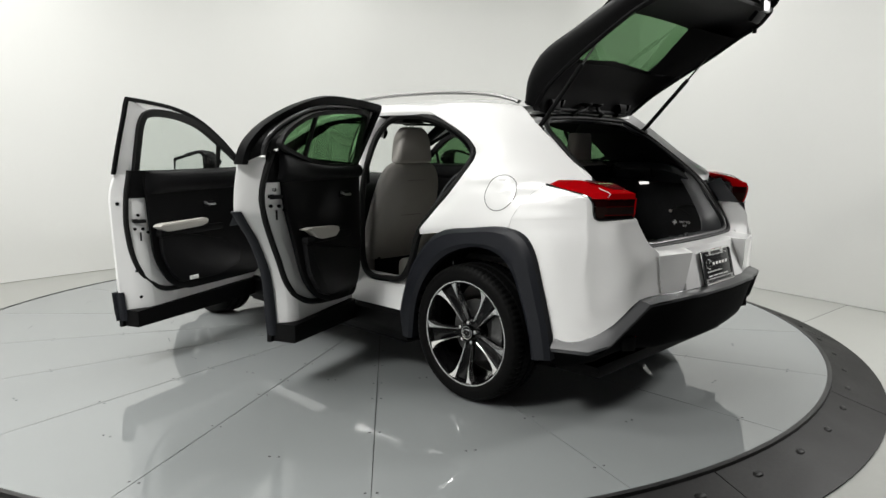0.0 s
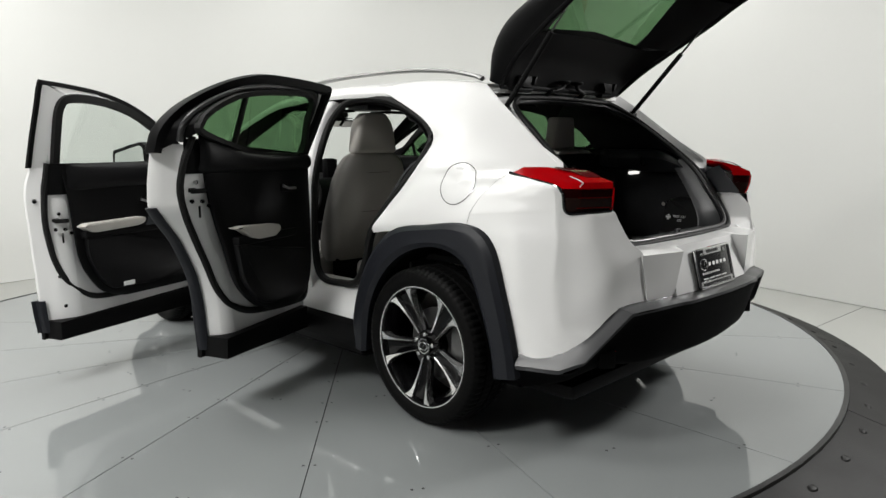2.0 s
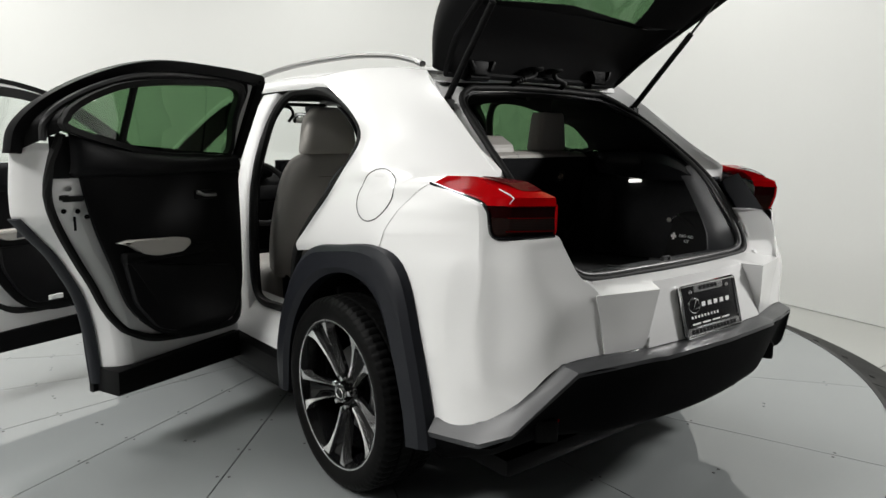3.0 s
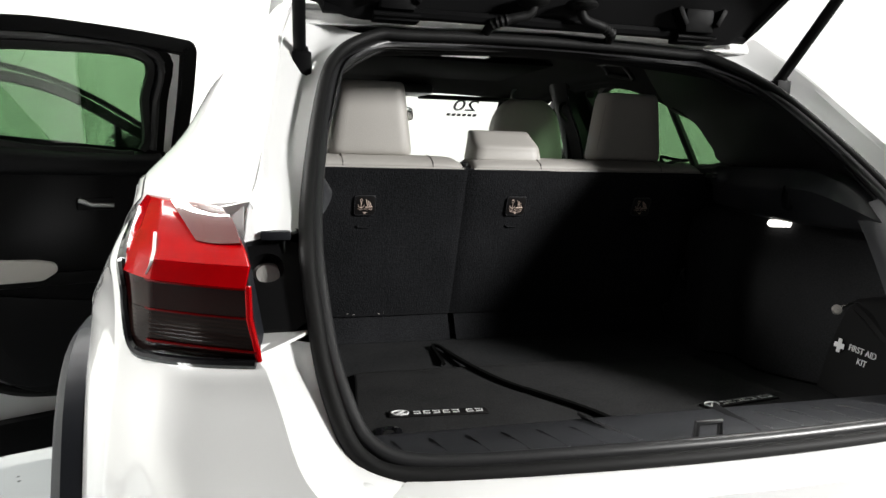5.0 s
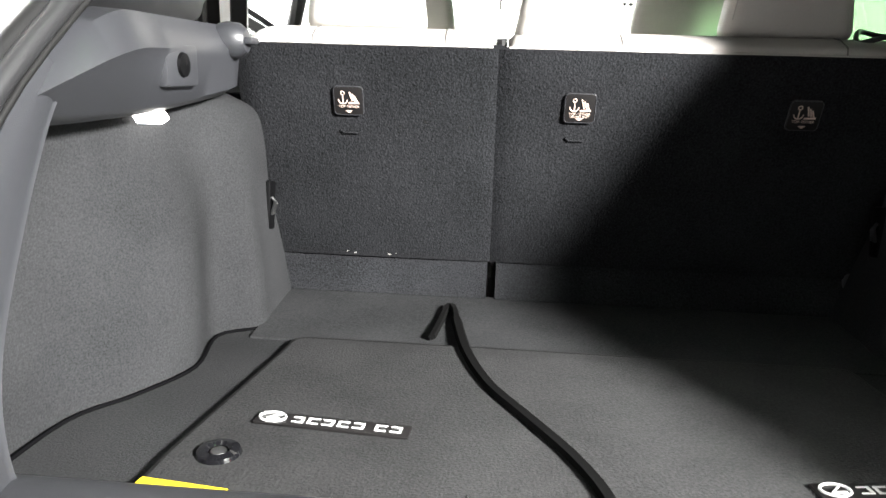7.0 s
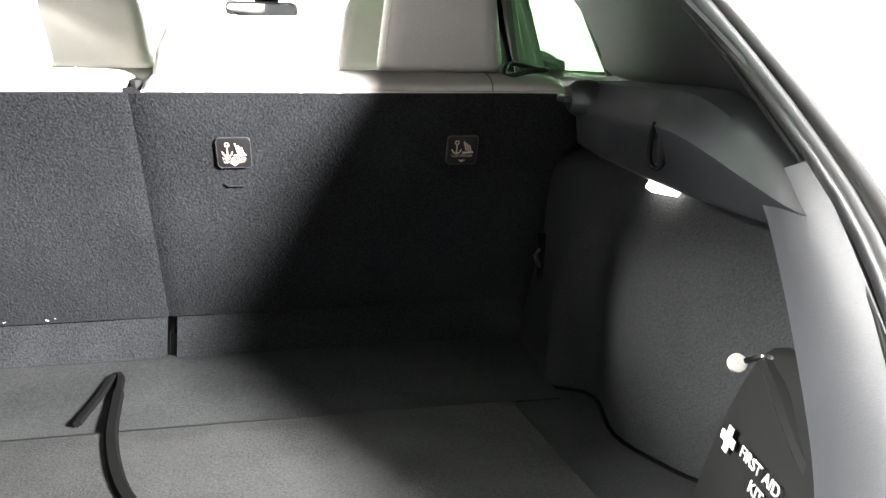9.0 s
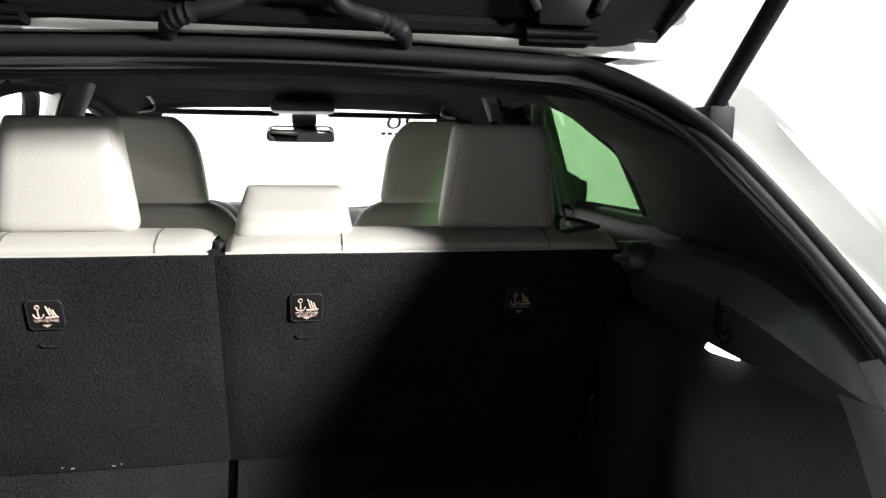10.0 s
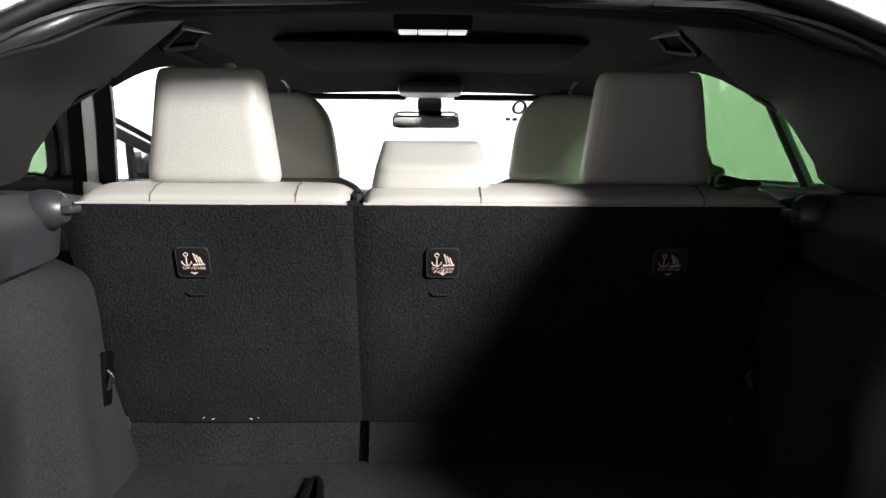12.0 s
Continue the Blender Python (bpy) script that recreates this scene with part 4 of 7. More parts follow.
for flip in (False, True):
    f = mirrored if flip else (lambda b: b)
    rows = [[(-0.745, 2.22, 1.075), (-0.755, 2.6, 1.01), (-0.77, 2.95, 0.965), (-0.75, 3.25, 0.89), (-0.71, 3.42, 0.82)],
            [(-0.805, 2.16, 0.93), (-0.835, 2.5, 0.92), (-0.865, 2.8, 0.895), (-0.85, 3.12, 0.82), (-0.80, 3.35, 0.72)],
            [(-0.835, 2.14, 0.70), (-0.845, 2.25, 0.74), (-0.872, 2.64, 0.82), (-0.86, 3.02, 0.72), (-0.84, 3.20, 0.60)]]
    part("front_wing", f(thicken(skin(rows, 5, 6), 0.01)), PAINT, car)
    rows = [[(-0.835, 2.14, 0.70), (-0.845, 2.22, 0.74)], [(-0.84, 2.16, 0.5), (-0.85, 2.26, 0.5)], [(-0.84, 2.18, 0.36), (-0.85, 2.28, 0.36)]]
    part("wing_corner", f(thicken(skin(rows, 3, 4), 0.01)), PAINT, car)
    pts = [(2.20, 0.25), (2.22, 0.45), (2.34, 0.66), (2.52, 0.79), (2.68, 0.81), (2.86, 0.76), (3.0, 0.62), (3.08, 0.42), (3.1, 0.30)]
    rows = [[(-0.84, 2.64 + (y - 2.64) * 1.08, 0.34 + (z - 0.34) * 1.1), (-0.885, 2.64 + (y - 2.64) * 1.0, 0.34 + (z - 0.34) * 1.0), (-0.88, 2.64 + (y - 2.64) * 0.86, 0.34 + (z - 0.34) * 0.86), (-0.6, 2.64 + (y - 2.64) * 0.86, 0.34 + (z - 0.34) * 0.86)] for y, z in pts]
    part("arch_moulding", f(skin(rows, 3, 4, along=linear)), CLAD, car)
    part("head_lamp", f(thicken(skin([[(-0.845, 3.14, 0.80), (-0.62, 3.46, 0.76)], [(-0.855, 3.16, 0.72), (-0.62, 3.49, 0.70)]], 4, 3), 0.02)), PIANO, car)
# windscreen with the dealer's sticker, seen from behind
ws = [[(-0.60, 1.53, 1.430), (-0.3, 1.58, 1.452), (0, 1.60, 1.458), (0.3, 1.58, 1.452), (0.60, 1.53, 1.430)], [(-0.66, 1.92, 1.235), (-0.33, 1.99, 1.255), (0, 2.02, 1.262), (0.33, 1.99, 1.255), (0.66, 1.92, 1.235)], [(-0.71, 2.30, 1.035), (-0.36, 2.40, 1.04), (0, 2.43, 1.04), (0.36, 2.40, 1.04), (0.71, 2.30, 1.035)]]
screen = part("windscreen", skin(ws, 5, 5), CLEARGLASS, car, "clear windscreen with a dealer's sticker")
screen.visible_shadow = False
for s in (-1, 1):
    rows = [[(s * xo, y, z), (s * (xi * 0.6 + xo * 0.4), y - 0.035, z - 0.012), (s * xi, y - 0.012, z - 0.004)] for xo, xi, y, z in ((0.62, 0.455, 1.52, 1.432), (0.65, 0.500, 1.72, 1.332), (0.68, 0.545, 1.92, 1.230), (0.72, 0.620, 2.29, 1.030))]
    part("windscreen_pillar_trim", thicken(skin(rows, 4, 4), 0.004), BLACK, car, "black windscreen pillar trim")
sm = Matrix.Translation((0.365, 1.722, 1.374)) @ Matrix.Rotation(radians(180), 4, "Z") @ Matrix.Rotation(radians(30), 4, "X") @ Matrix.Translation((0, 0, 0.02))
lettering("sticker_print", "20", 0.125, sm, LABEL, screen, "black figures on the windscreen")
for k in range(6):
    part("print_bar", moved(block(-0.009, 0.009, -0.010, 0.010, 0, 0.001), sm @ Matrix.Translation((-0.065 + k * 0.026, -0.075, 0))), LABEL, screen)


# ---- wheels ----
def wheel_meshes():
    tyre = [(0.255, 0.100), (0.272, 0.112), (0.300, 0.116), (0.322, 0.108), (0.335, 0.092)]
    n = 72
    prof = [(r, -a) for r, a in tyre]
    # tread with three grooves
    tread = []
    for a in (-0.088, -0.060, -0.058, -0.050, -0.048, -0.010, -0.008, 0.0, 0.008, 0.010, 0.048, 0.050, 0.058, 0.060, 0.088):
        deep = any(lo < a < hi for lo, hi in ((-0.0595, -0.0485), (-0.0095, 0.0095), (0.0485, 0.0595)))
        tread.append((0.3315 if deep else 0.3415 - 0.05 * a * a * 10, a))
    bm_t = lathe(prof + tread + [(r, a) for r, a in reversed(tyre)], 216, "x")
    # notched shoulders
    for v in bm_t.verts:
        r = math.hypot(v.co.y, v.co.z)
        if r > 0.325 and abs(v.co.x) > 0.012:
            k = round((math.atan2(v.co.z, v.co.y) / (2 * math.pi) + 1) * 216 + (1 if abs(v.co.x) < 0.055 else 0))
            if k % 3 == 0:
                cut = 0.007 if abs(v.co.x) > 0.055 else 0.005
                v.co.y, v.co.z = v.co.y * (r - cut) / r, v.co.z * (r - cut) / r
    bm_r = lathe([(0.240, 0.10), (0.258, 0.10), (0.262, -0.085), (0.264, -0.098), (0.260, -0.104), (0.252, -0.102), (0.246, -0.092), (0.243, -0.070), (0.232, -0.045), (0.228, 0.05), (0.240, 0.10)], n, "x")
    return bm_t, bm_r


def spoke_bms():
    """One broad spoke: dark pocket and two machined edges, pointing up."""
    def at(y, z, x):
        return Vector((x, y, z))
    dark = skin([[at(-0.021, 0.060, -0.052), at(0, 0.060, -0.050), at(0.021, 0.060, -0.052)], [at(-0.027, 0.13, -0.060), at(0, 0.13, -0.046), at(0.027, 0.13, -0.060)], [at(-0.040, 0.20, -0.072), at(0, 0.20, -0.056), at(0.040, 0.20, -0.072)], [at(-0.056, 0.243, -0.084), at(0, 0.247, -0.076), at(0.056, 0.243, -0.084)]], 4, 4)
    thicken(dark, 0.018)
    edges = []
    for s in (-1, 1):
        rows = []
        for z, c0, c1, x in ((0.064, 0.017, 0.0205, -0.066), (0.12, 0.023, 0.0275, -0.074), (0.165, 0.0290, 0.0355, -0.083), (0.200, 0.0335, 0.0450, -0.091), (0.228, 0.0370, 0.0580, -0.097), (0.251, 0.0400, 0.0770, -0.102)):
            rows.append([at(s * c0, z, x + 0.030), at(s * c0, z, x + 0.003), at(s * c1, z * 1.0 - 0.35 * max(0, c1 - 0.045), x), at(s * (c1 + 0.002), z - 0.35 * max(0, c1 - 0.045), x + 0.034)])
        b = skin(rows, 1, 4, along=linear)
        edges.append(b)
    return dark, edges


tyre_bm, rim_bm = wheel_meshes()
tyre0 = part("wheel", tyre_bm, TYRE, car, "black low-profile tyre on a two-tone alloy wheel", sharp=40)
wheel_parts = [("rim", link_mesh("rim", rim_bm, DARKALLOY), "")]
lip = link_mesh("rim_lip", lathe([(0.2635, -0.0975), (0.2620, -0.1045), (0.2565, -0.1040), (0.2535, -0.0970)], 72, "x"), MACHINED)
wheel_parts.append(("rim_lip", lip, "bright machined lip"))
for k in range(5):
    dk, ed = spoke_bms()
    turn = Matrix.Rotation(2 * math.pi * k / 5 + radians(42), 4, "X")
    wheel_parts.append(("spoke", link_mesh("spoke", moved(dk, turn), DARKALLOY), "gloss black spoke"))
    for e in ed:
        wheel_parts.append(("spoke_edge", link_mesh("spoke_edge", moved(e, turn), MACHINED, 30), "machined spoke edge"))
    a = 2 * math.pi * k / 5 + radians(42) + math.pi / 5
    wheel_parts.append(("wheel_nut", link_mesh("wheel_nut", moved(lathe([(0.0005, -0.026), (0.0085, -0.025), (0.0115, -0.016), (0.0115, 0.0)], 12, "x"), Matrix.Translation((-0.056, 0.052 * math.sin(a) * -1, 0.052 * math.cos(a)))), CHROME), ""))
wheel_parts.append(("hub", link_mesh("hub", lathe([(0.0005, -0.084), (0.029, -0.083), (0.033, -0.078), (0.035, -0.058), (0.066, -0.052), (0.070, -0.03), (0.070, 0.02)], 36, "x"), DARKALLOY), "dark hub"))
wheel_parts.append(("hub_emblem", link_mesh("hub_emblem", joined(tube([(-0.0845, 0.023 * math.cos(t), 0.018 * math.sin(t)) for t in [2 * math.pi * k / 24 for k in range(24)]], 0.0022, 6, True), tube([(-0.0845, -0.010, 0.014), (-0.0845, 0.006, -0.010), (-0.0845, -0.014, -0.009)], 0.0022, 6), lathe([(0.030, -0.083), (0.0325, -0.0835), (0.034, -0.079)], 36, "x")), CHROME), ""))
wheel_parts.append(("brake_disc", link_mesh("brake_disc", lathe([(0.07, -0.002), (0.155, -0.002), (0.155, 0.014), (0.07, 0.014)], 40, "x"), DISC), "steel brake disc"))
wheel_parts.append(("caliper", link_mesh("caliper", moved(block(-0.035, 0.03, -0.035, 0.035, -0.075, 0.075, 0.012), Matrix.Translation((0, -0.150, 0.03))), DISC), "grey brake caliper"))
for nm, ob, lb in wheel_parts:
    ob.parent = tyre0
    tagged(ob, lb)
tyre0.matrix_basis = pose(-0.785, 0, 0.3425)
for x, y in ((-0.785, 2.64), (0.785, 0.0), (0.785, 2.64)):
    w = copy_thing(tyre0, pose(x, y, 0.3425, 0, 0, 180 if x > 0 else 0))
    w.parent = car
# ---- tailgate, raised ----
def gate():
    # inner rim line in side view (y, z), outer skin, half-width
    inner = [(-0.084, 1.444), (-0.200, 1.548), (-0.360, 1.650), (-0.520, 1.742), (-0.665, 1.828), (-0.775, 1.880), (-0.862, 1.935)]
    outer = [(-0.020, 1.475), (-0.075, 1.600), (-0.160, 1.715), (-0.330, 1.840), (-0.540, 1.960), (-0.760, 2.020), (-0.905, 2.005)]
    half = [0.470, 0.515, 0.545, 0.560, 0.555, 0.535, 0.470]
    rows = []
    # how far the side edges rise towards the outer skin: low beside the glass
    side_lift = [1.0, 1.0, 0.88, 0.66, 0.60, 0.90, 1.0]
    for (yi, zi), (yo, zo), h, e in zip(inner, outer, half, side_lift):
        ye, ze = yi + (yo - yi) * e, zi + (zo - zi) * e
        rows.append([(-h, yi, zi), (-h - 0.022, yi * 0.5 + ye * 0.5, zi * 0.5 + ze * 0.5), (-h + 0.02, ye, ze), (-h * 0.6, yo + 0.012, zo + 0.012), (0, yo + 0.016, zo + 0.024), (h * 0.6, yo + 0.012, zo + 0.012), (h - 0.02, ye, ze), (h + 0.022, yi * 0.5 + ye * 0.5, zi * 0.5 + ze * 0.5), (h, yi, zi)])
    sk = skin(rows, 4, 5)
    hole = [fc for fc in sk.faces if abs(fc.calc_center_median().x) < 0.52 and -0.56 < fc.calc_center_median().y < -0.095 and fc.calc_center_median().z > 1.63]
    bmesh.ops.delete(sk, geom=hole, context="FACES")
    shell = part("tailgate", thicken(sk, 0.004), BLACK, car, "raised tailgate with black inner trim and green glass")
    part("spoiler_side", thicken(skin([[(-0.500, -0.070, 1.590), (-0.500, -0.140, 1.695)], [(-0.536, -0.13, 1.585), (-0.545, -0.235, 1.705)]], 3, 3), 0.01), BUMPERTOP, shell)
    # inner trim, dished round the glass
    W = [0.465, 0.508, 0.538, 0.552, 0.548, 0.528, 0.462]

    def ring(level, shrink, lift):
        (yi, zi), (yo, zo) = inner[level], outer[level]
        return yi + (yo - yi) * lift, zi + (zo - zi) * lift, W[level] - shrink
    # lower apron from the hinges to the glass, bevelled on both sides
    rows = []
    for lv, y, z in ((0, -0.088, 1.4215), (1, -0.145, 1.550), (2, -0.238, 1.655)):
        yb, zb, wb = ring(lv, 0.0, 0.0)
        rows.append([(-wb, yb, zb), (-wb + 0.075, y, z), (-0.2, y + 0.012, z + 0.012), (0, y + 0.015, z + 0.015), (0.2, y + 0.012, z + 0.012), (wb - 0.075, y, z), (wb, yb, zb)])
    part("gate_apron", thicken(skin(rows, 4, 5), 0.004), BLACK, shell, "moulded black apron by the hinges")
    # side cheeks beside the glass
    for s in (-1, 1):
        rows = []
        for lv, y, z in ((2, -0.238, 1.655), (3, -0.360, 1.770), (4, -0.482, 1.880)):
            yb, zb, wb = ring(lv, 0.0, 0.0)
            rows.append([(s * wb, yb, zb), (s * (wb - 0.03), yb * 0.85 + y * 0.15 - 0.006, zb * 0.85 + z * 0.15 - 0.006), (s * (wb - 0.105), yb * 0.5 + y * 0.5, zb * 0.5 + z * 0.5), (s * (0.400 - 0.012 * (lv - 2)), y - 0.002, z + 0.010)])
        part("gate_cheek", thicken(skin(rows, 4, 5), 0.004), BLACK, shell)
    # upper trim above the glass with grip and latch
    rows = []
    for lv, y, z in ((4, -0.478, 1.876), (5, -0.70, 1.905), (6, -0.875, 1.950)):
        yb, zb, wb = ring(lv, 0.0, 0.0)
        rows.append([(-wb, yb, zb), (-wb + 0.07, y, z), (-0.2, y, z + 0.01), (0, y, z + 0.012), (0.2, y, z + 0.01), (wb - 0.07, y, z), (wb, yb, zb)])
    part("gate_trim", thicken(skin(rows, 4, 5), 0.004), BLACK, shell)
    y2, z2, y4, z4 = -0.224, 1.662, -0.490, 1.886
    g = [(-0.405, 0.0), (-0.28, 0.03), (0.0, 0.10), (0.28, 0.03), (0.405, 0.0), (0.435, 0.45), (0.425, 0.85), (0.30, 0.97), (0.0, 1.04), (-0.30, 0.97), (-0.425, 0.85), (-0.435, 0.45)]
    pane = part("gate_glass", prism(rounded(g, 0.04, 4), 0.004, lambda u, v, w: Vector((u, y2 + (y4 - y2) * v, z2 + (z4 - z2) * v + 0.008 + w))), GREENGLASS, shell, "green tinted rear window")
    pane.visible_shadow = False
    # black surround of the glass
    wide = [(u * 1.12, -0.16 if v < 0.2 else (1.14 if v > 0.8 else v)) for u, v in g]
    surround = [[Vector((u, y2 + (y4 - y2) * v, z2 + (z4 - z2) * v + 0.012)) for u, v in line] for line in (g, wide)]
    part("glass_surround", thicken(grid_bm(surround, True), 0.004), BLACK, shell, "black edge band of the rear window")
    part("gate_latch", block(0.26, 0.34, -0.905, -0.885, 1.90, 1.955, 0.006), TRIM, shell)
    part("grip_recess", moved(block(-0.05, 0.05, -0.012, 0.012, -0.03, 0.03, 0.008), Matrix.Translation((0.36, -0.835, 1.892)) @ Matrix.Rotation(radians(40), 4, "X")), BLACK, shell)
    part("gate_buffer", moved(lathe([(0.0005, 0.022), (0.010, 0.020), (0.012, 0.0)], 12, "z"), pose(0.43, -0.80, 1.845, 180)), RUBBER, shell)
    # rubber rim
    path = [(-W[i], *inner[i]) for i in range(7)]
    side = spline([Vector(p) + Vector((0, -0.002, -0.004)) for p in path], 5)
    other = [Vector((-p.x, p.y, p.z)) for p in reversed(side)]
    part("gate_rim", tube(side + other, 0.012, 8, True), BLACK, shell)
    for s in (-1, 1):
        # hinge
        hinge = part("hinge", block(0.327 * s - 0.034, 0.327 * s + 0.034, -0.124, -0.085, 1.438, 1.488, 0.006), BLACK, shell, "black steel hinge")
        part("hinge_foot", block(0.327 * s - 0.045, 0.327 * s + 0.045, -0.112, -0.075, 1.419, 1.434, 0.004), BLACK, hinge)
        for e in (-1, 1):
            part("hinge_arm", moved(block(-0.006, 0.006, -0.016, 0.016, -0.020, 0.020, 0.004), Matrix.Translation((0.327 * s + 0.046 * e, -0.118, 1.470)) @ Matrix.Rotation(radians(28) * e, 4, "Y")), BLACK, hinge)
        part("hinge_pin", tube([(0.327 * s - 0.046, -0.112, 1.430), (0.327 * s + 0.046, -0.112, 1.430)], 0.006, 10), BLACK, hinge)
        # ribbed cable hose
        path = spline([(0.137 * s, -0.075, 1.412), (0.132 * s, -0.100, 1.426), (0.102 * s, -0.115, 1.437), (0.066 * s, -0.118, 1.446), (0.054 * s, -0.120, 1.458), (0.053 * s, -0.122, 1.472)], 8)
        hose = part("cable_hose", tube(path, [0.010 + (0.0025 if (8 <= i <= 15 and i % 2) else 0) for i in range(len(path))], 10, up=(0, 1, 0)), RUBBER, shell, "black ribbed cable hose")
        part("hose_cap", moved(lathe([(0.012, -0.012), (0.030, -0.006), (0.034, 0.0), (0.030, 0.006), (0.0005, 0.008)], 20, "z"), Matrix.Translation((0.053 * s, -0.120, 1.475))), RUBBER, hose)
        # gas strut
        a, b = Vector((0.512 * s, -0.150, 1.340)), Vector((0.545 * s, -0.560, 1.798))
        strut = part("gas_strut", tube([a, a.lerp(b, 0.62)], 0.0115, 12), BLACK, shell, "black gas strut")
        part("strut_rod", tube([a.lerp(b, 0.61), b], 0.005, 10), PIANO, strut)
        part("strut_joint", moved(lathe([(0.0005, 0.018), (0.016, 0.014), (0.018, 0.0), (0.0005, -0.01)], 12, "x"), Matrix.Translation(a)), BLACK, strut)
        part("strut_bracket", block(a.x - 0.015, a.x + 0.02, a.y - 0.02, a.y + 0.03, a.z - 0.045, a.z + 0.005, 0.004), BLACK, strut)
        part("strut_joint", moved(lathe([(0.0005, 0.012), (0.012, 0.010), (0.012, -0.01), (0.0005, -0.012)], 12, "x"), Matrix.Translation(b)), BLACK, strut)


gate()


# ---- doors: u along the door from its hinge, z up, w outwards from the hinge plane ----
def lay(hinge, degrees, s):
    a = radians(degrees)
    u = Vector((-math.sin(a), -math.cos(a), 0))
    n = Vector((-math.cos(a), math.sin(a), 0))
    h = Vector((*hinge, 0))

    def to(uu, z, w):
        p = h + uu * u + w * n
        return Vector((p.x * s, p.y, z))
    return to


def door(name, to, spec, label):
    """spec: rows (z, u_front, u_rear, w_outer), section of the rear jamb, frame and window outlines, trim numbers."""
    rows_o, rows = spec["rows"], []
    T, J, rise = spec["depth"], spec["jamb"], spec.get("rise", 0.0)

    def up(u, z):
        """The belt line climbs towards the rear."""
        return z + rise * min(1.0, max(0.0, (z - 0.95) / 0.19)) * max(0.0, u) / 0.9

    def edge(z):
        return [float(np.interp(z, [r[0] for r in rows_o], [r[j] for r in rows_o])) for j in (2, 3)]

    def jamb(z, k):
        """A point of the jamb section at height z."""
        u1, w = edge(z)
        f = spec.get("narrow", 1.0)
        f = f + (1 - f) * min(1.0, max(0.0, (z - 0.80) / 0.17))
        return u1 + J[k][0] * f, w + J[k][1] * (0.5 + 0.5 * f)
    for z, u0, u1, w in rows_o:
        row = [(u0, w - T * 0.85), (u0 + 0.004, w - 0.006), (u0 + 0.03, w + 0.006), (u0 * 0.5 + u1 * 0.5, w + 0.012)] + [jamb(z, k) for k in range(len(J))]
        rows.append([to(u, up(u, z), ww) for u, ww in row])
    R = [spline([r[j] for r in rows], 5) for j in range(len(rows[0]))]
    grid = [[c[i] for c in R] for i in range(len(R[0]))]
    bm = grid_bm(grid)
    n = len(grid[0])
    # close the inner side and the ends
    inner = grid_bm([[r[n - 1], r[0]] for r in grid])
    bot = bmesh.new()
    bot.faces.new([bot.verts.new(p) for p in grid[0]])
    top = bmesh.new()
    top.faces.new([top.verts.new(p) for p in grid[-1]])
    d = part(name, joined(bm, inner, bot, top), PAINT, car, label, sharp=32)
    # black cladding low on the outer side, wrapping round the rear corner
    lowr = []
    for z, u0, u1, w in spec["clad"]:
        lowr.append([to(u0 + 0.01, z, w + 0.012), to(u0 * 0.5 + u1 * 0.5, z, w + 0.026), to(u1 - 0.02, z, w + 0.022), to(u1 + 0.010, z, w + 0.010), to(u1 + 0.008, z, w - 0.016), to(u1 - 0.010, z, w - 0.034)])
    part("door_cladding", thicken(skin(lowr, 3, 3), 0.006), CLAD, d, "dark plastic door cladding")
    z0, u0, u1, w0 = rows_o[0]
    part("bottom_strip", joined(prism([(u0 + 0.01, z0 - 0.03), (u1 + 0.012, z0 - 0.035), (u1 + 0.010, z0 + 0.055), (u0 + 0.01, z0 + 0.075)], 0.03, lambda a, b, c: to(a, b, w0 - 0.012 + c), 0.006), prism([(u0 + 0.02, z0 - 0.03), (u1 - 0.002, z0 - 0.03), (u1 - 0.004, z0 + 0.062), (u0 + 0.02, z0 + 0.082)], T + 0.004, lambda a, b, c: to(a, b, w0 - T - 0.018 + c), 0.006)), BLACK, d, "black strip along the door bottom")
    # rubber seal on the inner side near the edge
    seal = [to(u, z, w) for u, z, w in spec["seal"]]
    part("door_rubber", tube(spline(seal, 6), 0.015, 8), RUBBER, d, "black door seal")
    # inner trim panel
    tr = []
    for z, a, b, bulge in spec["trim"]:
        tr.append([to(u, up(u, z), w) for u, w in ((a, -T - 0.004), (a + 0.006, -T - 0.014 - bulge * 0.5), (a + (b - a) * 0.3, -T - 0.018 - bulge), (a + (b - a) * 0.7, -T - 0.018 - bulge), (b - 0.008, -T - 0.012 - bulge * 0.4), (b, -T + 0.012))])
    tp = part("door_trim", thicken(skin(tr, 4, 5), 0.004), BLACK, d, "black moulded door trim")
    # padded roll of the trim under the window
    rolls = []
    for u, lo, hi, push in spec["roll"]:
        h = hi - lo
        rolls.append([to(u, z, w) for z, w in ((hi, -T - 0.020), (hi - 0.12 * h, -T - push * 0.8), (hi - 0.45 * h, -T - push), (lo + 0.2 * h, -T - push * 0.92), (lo, -T - push * 0.55), (lo - 0.004, -T - 0.010))])
    part("trim_roll", thicken(skin(rolls, 4, 4), 0.004), SOFT, d, "soft padded roll under the window")
    # arm rest pad, shelf and pocket
    ua, ub = min(p[0] for p in spec["arm"]), max(p[0] for p in spec["arm"])
    za = max(p[1] for p in spec["arm"])
    part("arm_rest", prism(rounded(spec["arm"], 0.010, 4), 0.060, lambda a_, b_, c_: to(a_, b_, -T - 0.082 + c_), 0.007), LEATHER, tp, "light grey padded arm rest")
    part("arm_shelf", moved_block(to, ua - 0.14, ub - 0.02, za - 0.085, za - 0.045, -T - 0.070, -T - 0.02, 0.014), BLACK, tp)
    pk = spec["pocket"]
    part("door_pocket", prism(rounded(pk, 0.03, 5), 0.034, lambda a_, b_, c_: to(a_, b_, -T - 0.058 + c_), 0.010), SOFT, tp, "moulded pocket low on the door trim")
